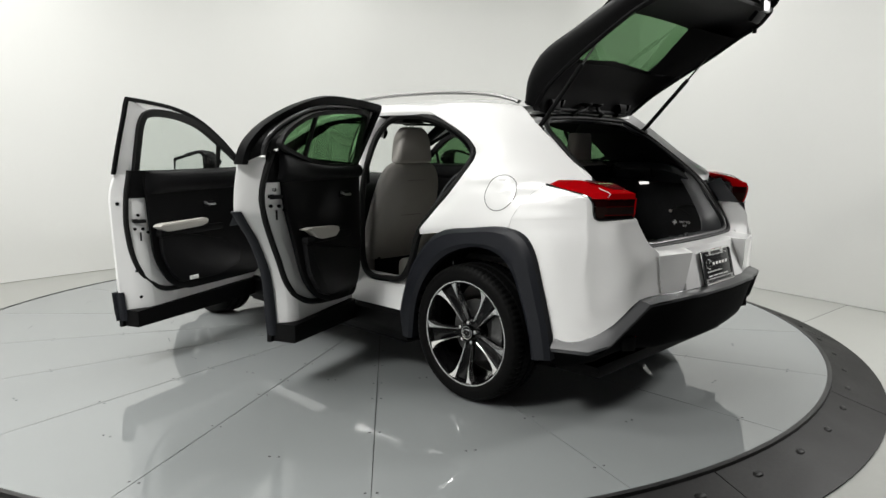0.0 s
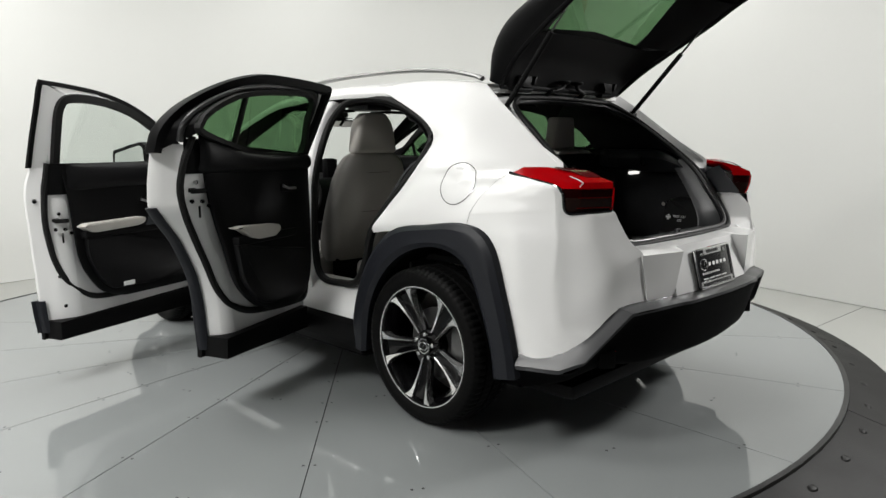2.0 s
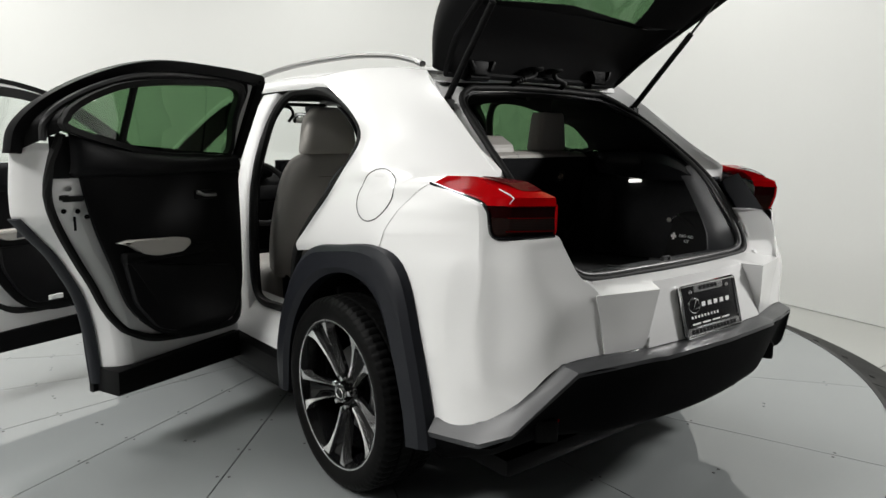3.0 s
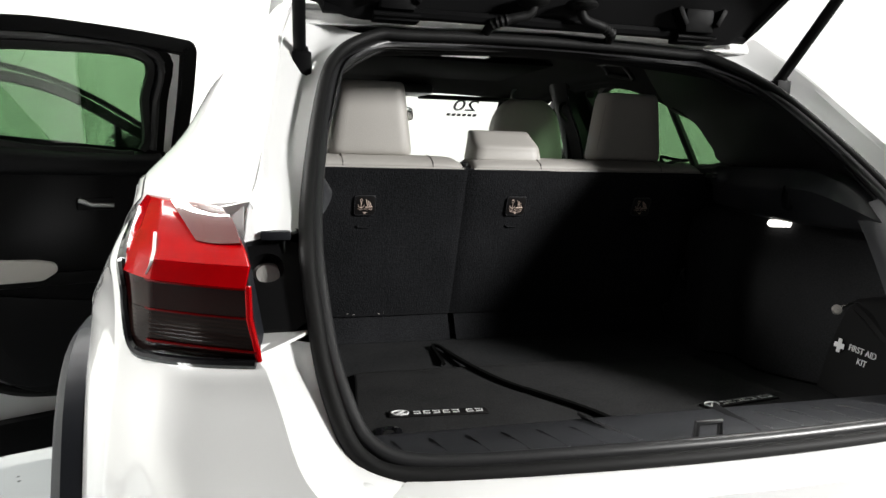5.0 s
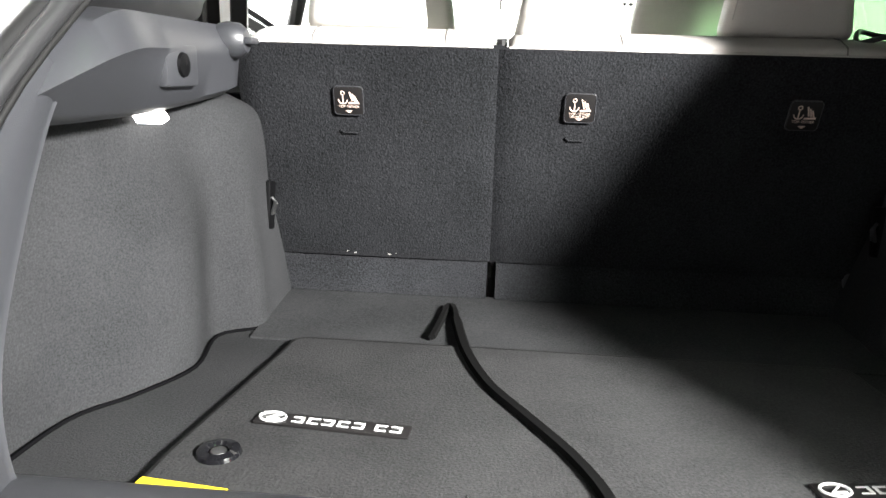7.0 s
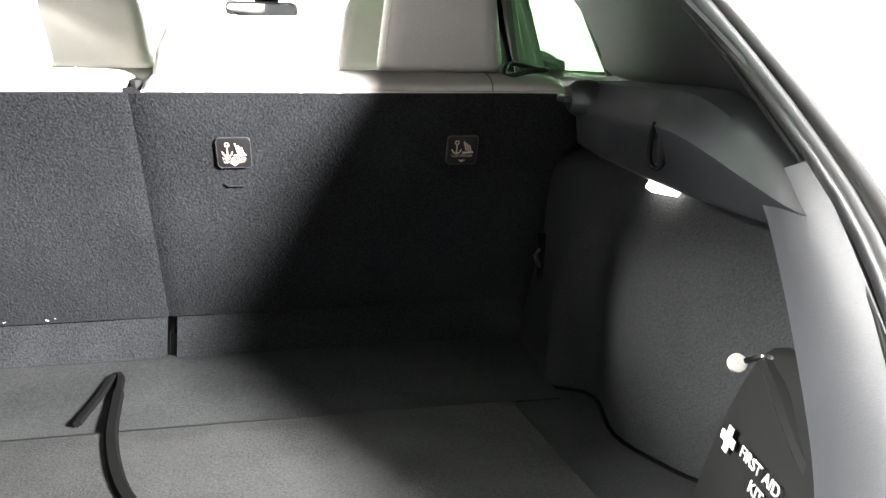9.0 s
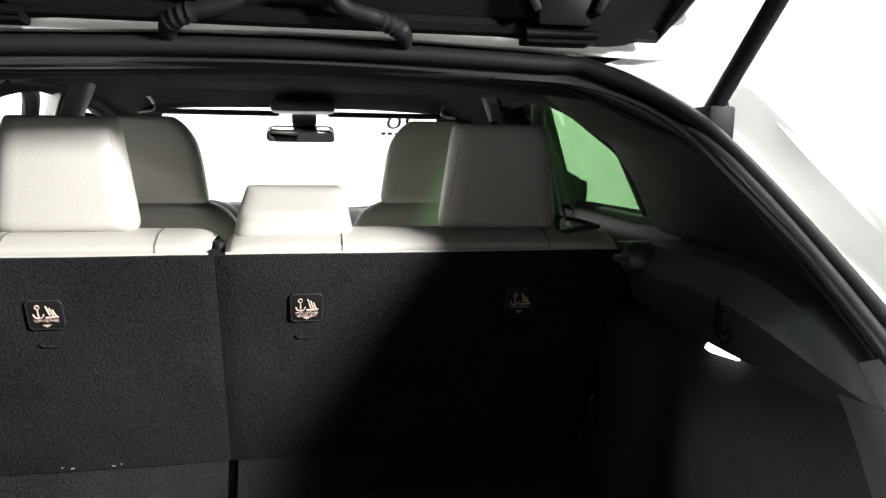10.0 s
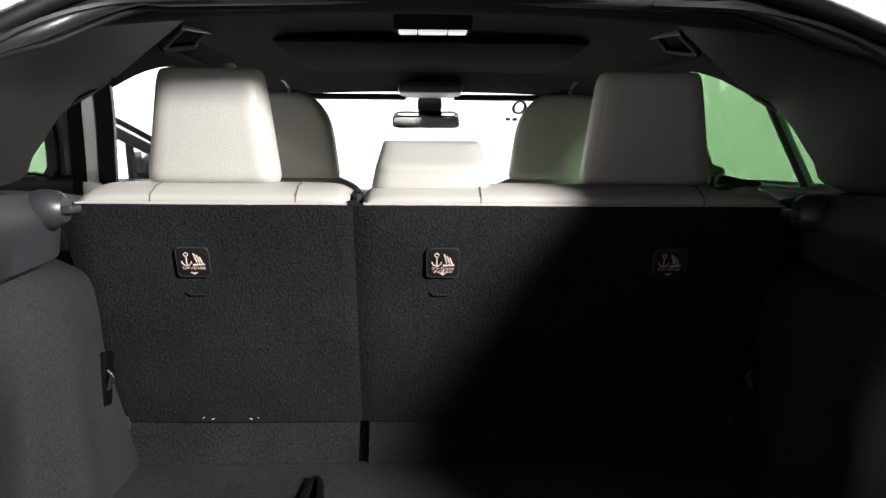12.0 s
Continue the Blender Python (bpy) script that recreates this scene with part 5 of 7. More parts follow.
    hu, hz = spec["handle"]
    hb = part("handle_bezel", moved_block(to, hu - 0.05, hu + 0.05, hz - 0.018, hz + 0.018, -T - 0.05, -T - 0.03, 0.008), BLACK, tp)
    part("inner_handle", tube([to(hu + 0.045, hz + 0.012, -T - 0.052), to(hu + 0.015, hz - 0.002, -T - 0.062), to(hu - 0.045, hz - 0.004, -T - 0.056)], [0.008, 0.006, 0.0065], 8), STEEL, hb, "dull metal inner handle")
    if "lamp" in spec:
        lu, lz = spec["lamp"]
        part("door_lamp", moved_block(to, lu - 0.035, lu + 0.035, lz - 0.012, lz + 0.012, -T - 0.064, -T - 0.028, 0.004), WHITEPRINT, tp, "small white door lamp")
    # latch, screws and slot on the jamb
    lu, lz = spec["latch"]
    lw = spec["latch_w"]
    face = look(to(lu, lz, lw), to(lu + 0.06, lz, lw - 0.11))

    def on_jamb(bm, du, dz):
        return moved(bm, Matrix.Translation(to(lu + du, lz + dz, lw - du * -0.5) - to(lu, lz, lw)) @ face)
    la = part("latch", on_jamb(joined(block(-0.040, 0.026, -0.010, 0.010, -0.006, 0.008, 0.004), block(0.004, 0.036, -0.004, 0.014, -0.006, 0.007, 0.004)), 0, 0), RUBBER, d, "black door latch")
    for du, dz in ((0.022, -0.040), (-0.016, -0.042), (0.004, 0.036), (-0.040, -0.062)):
        part("latch_screw", on_jamb(lathe([(0.0005, 0.004), (0.0075, 0.003), (0.009, -0.012)], 10, "z"), du, dz), BLACK, la)
    part("latch_slot", on_jamb(block(-0.004, 0.004, -0.024, 0.024, -0.004, 0.0025, 0.001), -0.006, -0.085), BLACK, la)
    # black cover over the jamb between latch and window
    za, zb = spec["cover"]
    cover = []
    for k in range(4):
        z = za + (zb - za) * k / 3
        q = [jamb(z, i) for i in (4, 5, 6, 7)]
        cover.append([to(u, z, w - 0.006) for u, w in q] + [to(q[-1][0] - 0.03, z, q[-1][1] - 0.010)])
    part("jamb_cover", thicken(skin(cover, 3, 3), 0.003), BLACK, d, "black cover on the door edge")
    for u, z, w in spec["plugs"]:
        part("jamb_plug", moved(lathe([(0.0005, 0.004), (0.010, 0.003), (0.012, -0.010)], 12, "z"), look(to(u, z, w), to(u - 0.05, z, w + 0.07))), BLACK, d)
    # window frame: a flat black bar round the glass
    fr = [to(u, z, w) for u, z, w in spec["frame"]]
    fpath = spline(fr, 5)
    part("window_frame", frame_bar(fpath, to, spec.get("bar", 0.024), 0.048 if "border" in spec else 0.018), BLACK, d, "black window frame")
    part("frame_rubber", frame_bar([p for p in spline([to(u, z, w) for u, z, w in spec["inner_frame"]], 5, spec.get("ring", False))], to, 0.012 if "border" in spec else 0.022, 0.030), RUBBER, d)
    if "border" in spec:
        strip = [[to(*spec["frame"][a]), to(*spec["inner_frame"][b])] for a, b in spec["border"]]
        if "pillar" in spec:
            # white painted strip of the front frame post, outside the black border
            white = []
            for k, p in enumerate(spec["pillar"]):
                white.append([strip[k][0], to(p[0] + 0.004, p[1], p[2] + 0.008)])
                strip[k][0] = to(*p)
            part("frame_post", thicken(skin(white, 3, 4), 0.004), PAINT, d, "white painted front post of the window frame")
        part("frame_border", thicken(skin(strip, 2, 4), 0.004), BLACK, d, "wide black border of the window")
        if "ring" in spec:
            mid = [a.lerp(b, 0.55) - (to(0, 0, 1) - to(0, 0, 0)) * 0.004 for a, b in strip]
            part("frame_seal", tube(spline(mid, 5), 0.013, 8), SEAL, d, "rubber seal round the window frame")
    if "panel" in spec:
        strip = [[to(*spec["frame"][a]), to(*spec["inner_frame"][b])] for a, b in spec["panel"]]
        part("frame_panel", thicken(skin(strip, 2, 4), 0.004), PAINT, d, "white painted window frame")
    pane = part("door_glass", sheet(to, spec["glass"]), spec["glass_material"], d, spec["glass_label"])
    pane.visible_shadow = spec["glass_material"] is GREENGLASS
    for q in spec["bars"]:
        part("window_bar", tube([to(*p) for p in q], 0.012, 8, flat=1.3), RUBBER, d)
    return d


def moved_block(to, u0, u1, z0, z1, w0, w1, bevel):
    bm = block(u0, u1, w0, w1, z0, z1, bevel)
    for v in bm.verts:
        v.co = to(v.co.x, v.co.z, v.co.y)
    bmesh.ops.recalc_face_normals(bm, faces=bm.faces)
    return bm


def sheet(to, pts):
    """A thin pane over a flat-ish outline (u, z, w)."""
    bm = bmesh.new()
    a = [bm.verts.new(to(*p)) for p in pts]
    b = [bm.verts.new(to(p[0], p[1], p[2] - 0.004)) for p in pts]
    bm.faces.new(a)
    bm.faces.new(b[::-1])
    k = len(a)
    for i in range(k):
        bm.faces.new((a[i], b[i], b[(i + 1) % k], a[(i + 1) % k]))
    return bm


def frame_bar(path, to, half, depth):
    """A bar of rectangular section along the frame line, flat in the door's plane."""
    o = to(0, 0, 0)
    nrm = (to(0, 0, 1) - o).normalized()
    rows = []
    k = len(path)
    for i, p in enumerate(path):
        d = (path[min(i + 1, k - 1)] - path[max(i - 1, 0)]).normalized()
        s = d.cross(nrm).normalized()
        rows.append([p + s * half + nrm * 0.0, p + s * half * 0.8 + nrm * depth * 0.4, p - s * half * 0.8 + nrm * depth * 0.4, p - s * half, p - s * half * 0.8 - nrm * depth * 0.6, p + s * half * 0.8 - nrm * depth * 0.6])
    return grid_bm(rows, True, True)


# section of the rear jamb: steps along the door and inwards from its outer rear edge
REAR_JAMB = [(-0.030, 0.006), (0.0, -0.003), (-0.004, -0.016), (-0.035, -0.050), (-0.072, -0.094), (-0.084, -0.106), (-0.135, -0.128), (-0.170, -0.134)]
FRONT_JAMB = [(-0.030, 0.006), (0.0, -0.003), (-0.004, -0.014), (-0.025, -0.030), (-0.050, -0.048), (-0.060, -0.058), (-0.118, -0.096), (-0.155, -0.102)]


def pane_w(z):
    return round(-0.160 - 0.27 * (z - 1.15), 4)


REAR_DOOR = {
    "depth": 0.130, "jamb": REAR_JAMB, "narrow": 0.62, "rise": 0.075, "ring": True,
    "rows": [(0.300, 0.02, 0.638, 0.035), (0.42, 0.01, 0.645, 0.038), (0.52, 0.0, 0.656, 0.038), (0.636, 0.0, 0.684, 0.036), (0.72, 0.0, 0.724, 0.034), (0.808, 0.0, 0.775, 0.032), (0.88, 0.0, 0.835, 0.030), (0.945, 0.0, 0.888, 0.026), (1.00, 0.0, 0.898, 0.018), (1.05, 0.0, 0.898, 0.008), (1.135, 0.0, 0.895, -0.015)],
    "clad": [(0.30, 0.02, 0.638, 0.032), (0.42, 0.01, 0.645, 0.035), (0.52, 0.15, 0.656, 0.034), (0.636, 0.35, 0.684, 0.032), (0.72, 0.5, 0.724, 0.030), (0.808, 0.65, 0.775, 0.028), (0.88, 0.78, 0.835, 0.026), (0.95, 0.86, 0.892, 0.020)],
    "seal": [(0.790, 1.235, -0.135), (0.818, 1.14, -0.112), (0.826, 1.03, -0.088), (0.795, 0.925, -0.074), (0.735, 0.80, -0.066), (0.680, 0.70, -0.060), (0.634, 0.60, -0.058), (0.590, 0.535, -0.060), (0.537, 0.485, -0.066), (0.417, 0.440, -0.086), (0.141, 0.425, -0.100), (0.04, 0.45, -0.100), (0.02, 0.60, -0.095)],
    "trim": [(0.438, 0.17, 0.36, 0.0), (0.484, 0.09, 0.469, 0.015), (0.595, 0.055, 0.579, 0.026), (0.759, 0.05, 0.640, 0.030), (0.90, 0.05, 0.690, 0.028), (1.012, 0.05, 0.722, 0.022), (1.09, 0.05, 0.745, 0.022), (1.15, 0.05, 0.765, 0.010)],
    "roll": [(0.06, 1.085, 1.150, 0.050), (0.25, 1.083, 1.152, 0.058), (0.42, 1.083, 1.160, 0.062), (0.60, 1.087, 1.190, 0.062), (0.74, 1.095, 1.238, 0.050), (0.775, 1.110, 1.245, 0.025)],
    "arm": [(0.645, 0.850), (0.600, 0.857), (0.400, 0.848), (0.355, 0.838), (0.352, 0.815), (0.391, 0.791), (0.500, 0.790), (0.555, 0.803), (0.600, 0.838)],
    "pocket": [(0.625, 0.800), (0.585, 0.620), (0.500, 0.510), (0.420, 0.480), (0.14, 0.490), (0.10, 0.60), (0.12, 0.70), (0.36, 0.735), (0.52, 0.760)],
    "cover": (1.085, 1.225), "handle": (0.244, 1.000), "latch": (0.761, 1.014), "latch_w": -0.112,
    "plugs": [(0.598, 0.545, -0.036), (0.542, 0.475, -0.060), (0.588, 0.462, -0.036)],
    "pillar": [(0.034, 1.100, -0.080), (0.033, 1.300, -0.158), (0.040, 1.436, -0.228)],
    "frame": [(-0.012, 1.100, -0.050), (-0.017, 1.300, -0.150), (-0.012, 1.420, -0.215), (-0.006, 1.452, -0.235), (0.020, 1.460, -0.235), (0.200, 1.474, -0.225), (0.450, 1.476, -0.205), (0.640, 1.430, -0.160), (0.800, 1.345, -0.100), (0.888, 1.255, -0.060), (0.900, 1.170, -0.030)],
    "inner_frame": [(u, z, pane_w(z)) for u, z in ((0.112, 1.155), (0.110, 1.300), (0.116, 1.418), (0.360, 1.425), (0.580, 1.403), (0.700, 1.365), (0.780, 1.320), (0.806, 1.288), (0.798, 1.250), (0.594, 1.192), (0.411, 1.157), (0.280, 1.152))],
    "glass": [(u, z, pane_w(z) + 0.010) for u, z in ((0.098, 1.140), (0.096, 1.300), (0.102, 1.430), (0.360, 1.437), (0.590, 1.415), (0.710, 1.376), (0.795, 1.328), (0.822, 1.288), (0.808, 1.238), (0.594, 1.178), (0.411, 1.142))],
    "border": [(0, 0), (1, 1), (4, 2), (5, 3), (6, 4), (7, 5), (8, 6), (9, 7), (10, 8)],
    "glass_material": GREENGLASS, "glass_label": "green privacy glass",
    "bars": [[(0.600, 1.186, pane_w(1.19)), (0.566, 1.412, pane_w(1.41))]],
}
FRONT_DOOR = {
    "depth": 0.100, "jamb": FRONT_JAMB,
    "rows": [(0.275, 0.02, 1.080, 0.035), (0.42, 0.0, 1.098, 0.038), (0.62, 0.0, 1.112, 0.036), (0.80, 0.0, 1.125, 0.030), (0.94, 0.0, 1.138, 0.022), (1.03, 0.0, 1.134, 0.010), (1.10, 0.0, 1.118, -0.012)],
    "clad": [(0.275, 0.02, 1.082, 0.033), (0.35, 0.01, 1.090, 0.036), (0.44, 0.01, 1.098, 0.036)],
    "seal": [(1.062, 1.12, -0.066), (1.075, 0.98, -0.046), (1.076, 0.84, -0.034), (1.062, 0.74, -0.030), (1.042, 0.64, -0.032), (1.005, 0.55, -0.042), (0.958, 0.490, -0.050), (0.846, 0.425, -0.064), (0.60, 0.415, -0.070), (0.25, 0.42, -0.075), (0.05, 0.46, -0.080)],
    "trim": [(0.405, 0.10, 0.70, 0.0), (0.448, 0.05, 0.825, 0.020), (0.53, 0.03, 0.900, 0.028), (0.632, 0.03, 0.950, 0.028), (0.778, 0.03, 0.970, 0.030), (0.95, 0.03, 0.985, 0.022), (1.06, 0.03, 1.000, 0.010), (1.118, 0.03, 1.000, -0.020)],
    "roll": [(0.06, 0.99, 1.112, 0.045), (0.40, 0.99, 1.112, 0.055), (0.75, 0.99, 1.112, 0.052), (0.95, 0.99, 1.114, 0.040), (0.998, 1.00, 1.114, 0.015)],
    "arm": [(0.981, 0.806), (0.950, 0.820), (0.620, 0.827), (0.588, 0.816), (0.600, 0.792), (0.640, 0.780), (0.900, 0.772), (0.930, 0.776)],
    "pocket": [(0.945, 0.760), (0.935, 0.640), (0.88, 0.53), (0.81, 0.462), (0.50, 0.455), (0.30, 0.50), (0.28, 0.60), (0.45, 0.68), (0.70, 0.735)],
    "cover": (0.968, 1.12), "handle": (0.547, 0.904), "latch": (1.023, 0.837), "latch_w": -0.072, "lamp": (0.715, 0.478),
    "plugs": [(1.023, 0.557, -0.034), (0.993, 0.466, -0.042), (1.007, 0.404, -0.036), (1.107, 0.939, -0.014)],
    "frame": [(0.06, 1.10, -0.03), (0.16, 1.17, -0.05), (0.36, 1.30, -0.085), (0.58, 1.408, -0.115), (0.80, 1.468, -0.128), (1.080, 1.497, -0.130), (1.108, 1.486, -0.127), (1.115, 1.40, -0.105), (1.122, 1.25, -0.06), (1.128, 1.10, -0.020)],
    "inner_frame": [(0.13, 1.115, -0.075), (0.22, 1.175, -0.085), (0.40, 1.275, -0.108), (0.585, 1.370, -0.130), (0.780, 1.422, -0.142), (0.960, 1.430, -0.142), (1.018, 1.385, -0.128), (1.024, 1.25, -0.095), (1.022, 1.10, -0.06)],
    "glass": [(0.10, 1.09, -0.06), (0.22, 1.20, -0.08), (0.40, 1.31, -0.10), (0.60, 1.395, -0.122), (0.80, 1.445, -0.132), (1.03, 1.45, -0.132), (1.05, 1.25, -0.08), (1.06, 1.09, -0.05)],
    "panel": [(4, 4), (5, 5), (6, 5), (7, 6), (8, 7), (9, 8)], "bar": 0.012,
    "glass_material": CLEARGLASS, "glass_label": "clear front door glass",
    "bars": [[(0.385, 1.105, -0.080), (0.392, 1.262, -0.108)]],
}
# the closed doors: window lines of their own, further forward by the centre pillar
CLOSED_REAR = dict(REAR_DOOR, depth=0.090, jamb=FRONT_JAMB, rise=0.0, roll=[(0.06, 1.07, 1.14, 0.03), (0.40, 1.07, 1.14, 0.035), (0.74, 1.07, 1.14, 0.03)], **{
    "rows": [(0.300, 0.02, 0.640, 0.035), (0.42, 0.01, 0.672, 0.038), (0.58, 0.0, 0.712, 0.036), (0.74, 0.0, 0.788, 0.030), (0.86, 0.0, 0.885, 0.022), (0.95, 0.0, 0.935, 0.014), (1.05, 0.0, 0.935, 0.0), (1.135, 0.0, 0.925, -0.022)],
    "trim": [(0.405, 0.08, 0.43, 0.0), (0.46, 0.045, 0.525, 0.02), (0.60, 0.03, 0.590, 0.026), (0.76, 0.03, 0.640, 0.030), (0.92, 0.03, 0.715, 0.024), (1.06, 0.03, 0.75, 0.016), (1.12, 0.03, 0.76, 0.0), (1.155, 0.03, 0.74, -0.03)],
    "frame": [(-0.12, 1.1, -0.05), (-0.125, 1.3, -0.123), (-0.12, 1.435, -0.198), (-0.118, 1.466, -0.198), (-0.085, 1.472, -0.198), (0.2, 1.478, -0.205), (0.44, 1.47, -0.202), (0.64, 1.41, -0.173), (0.8, 1.32, -0.125), (0.885, 1.235, -0.082), (0.905, 1.12, -0.045)],
    "inner_frame": [(-0.075, 1.14, -0.09), (-0.075, 1.3, -0.142), (-0.07, 1.415, -0.211), (0.22, 1.428, -0.218), (0.42, 1.42, -0.215), (0.58, 1.365, -0.184), (0.7, 1.28, -0.135), (0.715, 1.21, -0.112), (0.66, 1.165, -0.1), (0.45, 1.14, -0.09), (0.2, 1.14, -0.09)],
    "glass": [(-0.09, 1.12, -0.075), (-0.09, 1.3, -0.134), (-0.09, 1.43, -0.198), (0.22, 1.445, -0.202), (0.44, 1.435, -0.198), (0.625, 1.39, -0.173), (0.79, 1.3, -0.124), (0.86, 1.225, -0.086), (0.87, 1.13, -0.06), (0.66, 1.115, -0.075)],
    "border": [(0, 0), (1, 1), (4, 2), (5, 3), (6, 4), (7, 5), (8, 6), (9, 7), (10, 8)],
    "bars": [[(0.455, 1.135, -0.088), (0.400, 1.425, -0.211)]],
})
del CLOSED_REAR["ring"], CLOSED_REAR["pillar"]
CLOSED_FRONT = dict(FRONT_DOOR, depth=0.090, glass_material=GREENGLASS, glass_label="tinted front door glass", **{
    "trim": [(0.390, 0.10, 0.78, 0.0), (0.43, 0.05, 0.86, 0.02), (0.58, 0.03, 0.905, 0.028), (0.78, 0.03, 0.925, 0.030), (0.95, 0.03, 0.945, 0.022), (1.06, 0.03, 0.965, 0.010), (1.115, 0.03, 0.955, -0.02)],
    "frame": [(0.06, 1.1, -0.03), (0.16, 1.17, -0.05), (0.36, 1.3, -0.085), (0.58, 1.405, -0.115), (0.8, 1.462, -0.128), (0.975, 1.49, -0.13), (1.004, 1.478, -0.127), (1.01, 1.4, -0.105), (1.015, 1.25, -0.06), (1.025, 1.1, -0.02)],
    "inner_frame": [(0.13, 1.115, -0.075), (0.22, 1.175, -0.085), (0.4, 1.285, -0.108), (0.6, 1.375, -0.13), (0.8, 1.425, -0.142), (0.875, 1.432, -0.142), (0.915, 1.38, -0.128), (0.925, 1.25, -0.095), (0.925, 1.1, -0.06)],
    "glass": [(0.1, 1.09, -0.06), (0.22, 1.2, -0.08), (0.4, 1.31, -0.1), (0.6, 1.395, -0.122), (0.8, 1.445, -0.132), (0.94, 1.45, -0.132), (0.96, 1.25, -0.08), (0.97, 1.09, -0.05)],
    "bars": [[(0.305, 1.105, -0.072), (0.295, 1.235, -0.098)]],
})


def wing_mirror(d, to):
    rows = []
    for w, su, sz in ((-0.02, 0.030, 0.022), (0.015, 0.040, 0.028), (0.04, 0.075, 0.060), (0.14, 0.080, 0.074), (0.23, 0.075, 0.060), (0.27, 0.05, 0.040)):
        rows.append([to(0.30 + su * math.cos(2 * math.pi * j / 20) * (0.8 if math.cos(2 * math.pi * j / 20) > 0 else 1.0), 1.150 + sz * math.sin(2 * math.pi * j / 20) * (0.9 if math.sin(2 * math.pi * j / 20) < 0 else 1), w) for j in range(20)])
    m = part("wing_mirror", grid_bm(rows, True, True), BLACK, d, "black and white wing mirror")
    g = rounded([(0.030, 1.068), (0.245, 1.072), (0.266, 1.100), (0.256, 1.160), (0.060, 1.207), (0.035, 1.190)], 0.014, 4)
    rim = rounded([(0.014, 1.052), (0.252, 1.056), (0.284, 1.096), (0.284, 1.176), (0.060, 1.226), (0.014, 1.200)], 0.016, 4)
    part("mirror_rim", prism(rim, 0.030, lambda a, b, c: to(0.350 + c, b, a), 0.003), BLACK, m)
    part("mirror_glass", prism(g, 0.004, lambda a, b, c: to(0.381 + c, b, a)), MIRROR, m, "mirror glass")
    cap = []
    for w, su, sz in ((0.05, 0.080, 0.066), (0.14, 0.085, 0.079), (0.23, 0.080, 0.065), (0.268, 0.055, 0.045)):
        cap.append([to(0.30 - su * math.cos(a), 1.152 + sz * math.sin(a), w) for a in [-1.3 + 2.6 * j / 12 for j in range(13)]])
    part("mirror_cap", grid_bm(cap), PAINT, m)


door("rear_door", lay((-0.873, 0.988), 69, 1), REAR_DOOR, "open left rear door, white with black inner trim")
fd_to = lay((-0.835, 2.09), 69, 1)
fd = door("front_door", fd_to, FRONT_DOOR, "open left front door, white with black inner trim")
wing_mirror(fd, fd_to)
door("rear_door", lay((-0.85, 0.93), 0, -1), CLOSED_REAR, "closed right rear door")
fr_to = lay((-0.85, 2.14), 0, -1)
fd2 = door("front_door", fr_to, CLOSED_FRONT, "closed right front door")
wing_mirror(fd2, fr_to)
part("mirror_sail", prism([(-0.12, 1.055), (0.15, 1.055), (0.16, 1.180), (0.03, 1.150)], 0.012, lambda a, b, c: fr_to(a, b, -0.060 + c), 0.003), BLACK, fd2, "black corner panel by the mirror")
# ---- inside: load bay ----
part("cabin_floor", block(-0.76, 0.76, 0.30, 2.45, 0.27, 0.31, 0.01), CARPET, car, "dark cabin carpet")
FZ = 0.700
part("load_floor", block(-0.66, 0.66, -0.70, 0.33, FZ - 0.03, FZ, 0.004), FLOORCARPET, car, "dark grey carpeted load floor")
part("load_floor_flap", thicken(skin([[(-0.470, -0.055, FZ + 0.003), (-0.2, -0.055, FZ + 0.003), (0.2, -0.055, FZ + 0.003), (0.470, -0.055, FZ + 0.003)], [(-0.474, 0.06, FZ + 0.005), (-0.2, 0.06, FZ + 0.005), (0.2, 0.06, FZ + 0.005), (0.474, 0.06, FZ + 0.005)], [(-0.476, 0.188, FZ + 0.004), (-0.2, 0.192, FZ + 0.004), (0.2, 0.192, FZ + 0.004), (0.476, 0.188, FZ + 0.004)]], 3, 3), 0.003), FLOORCARPET, car)


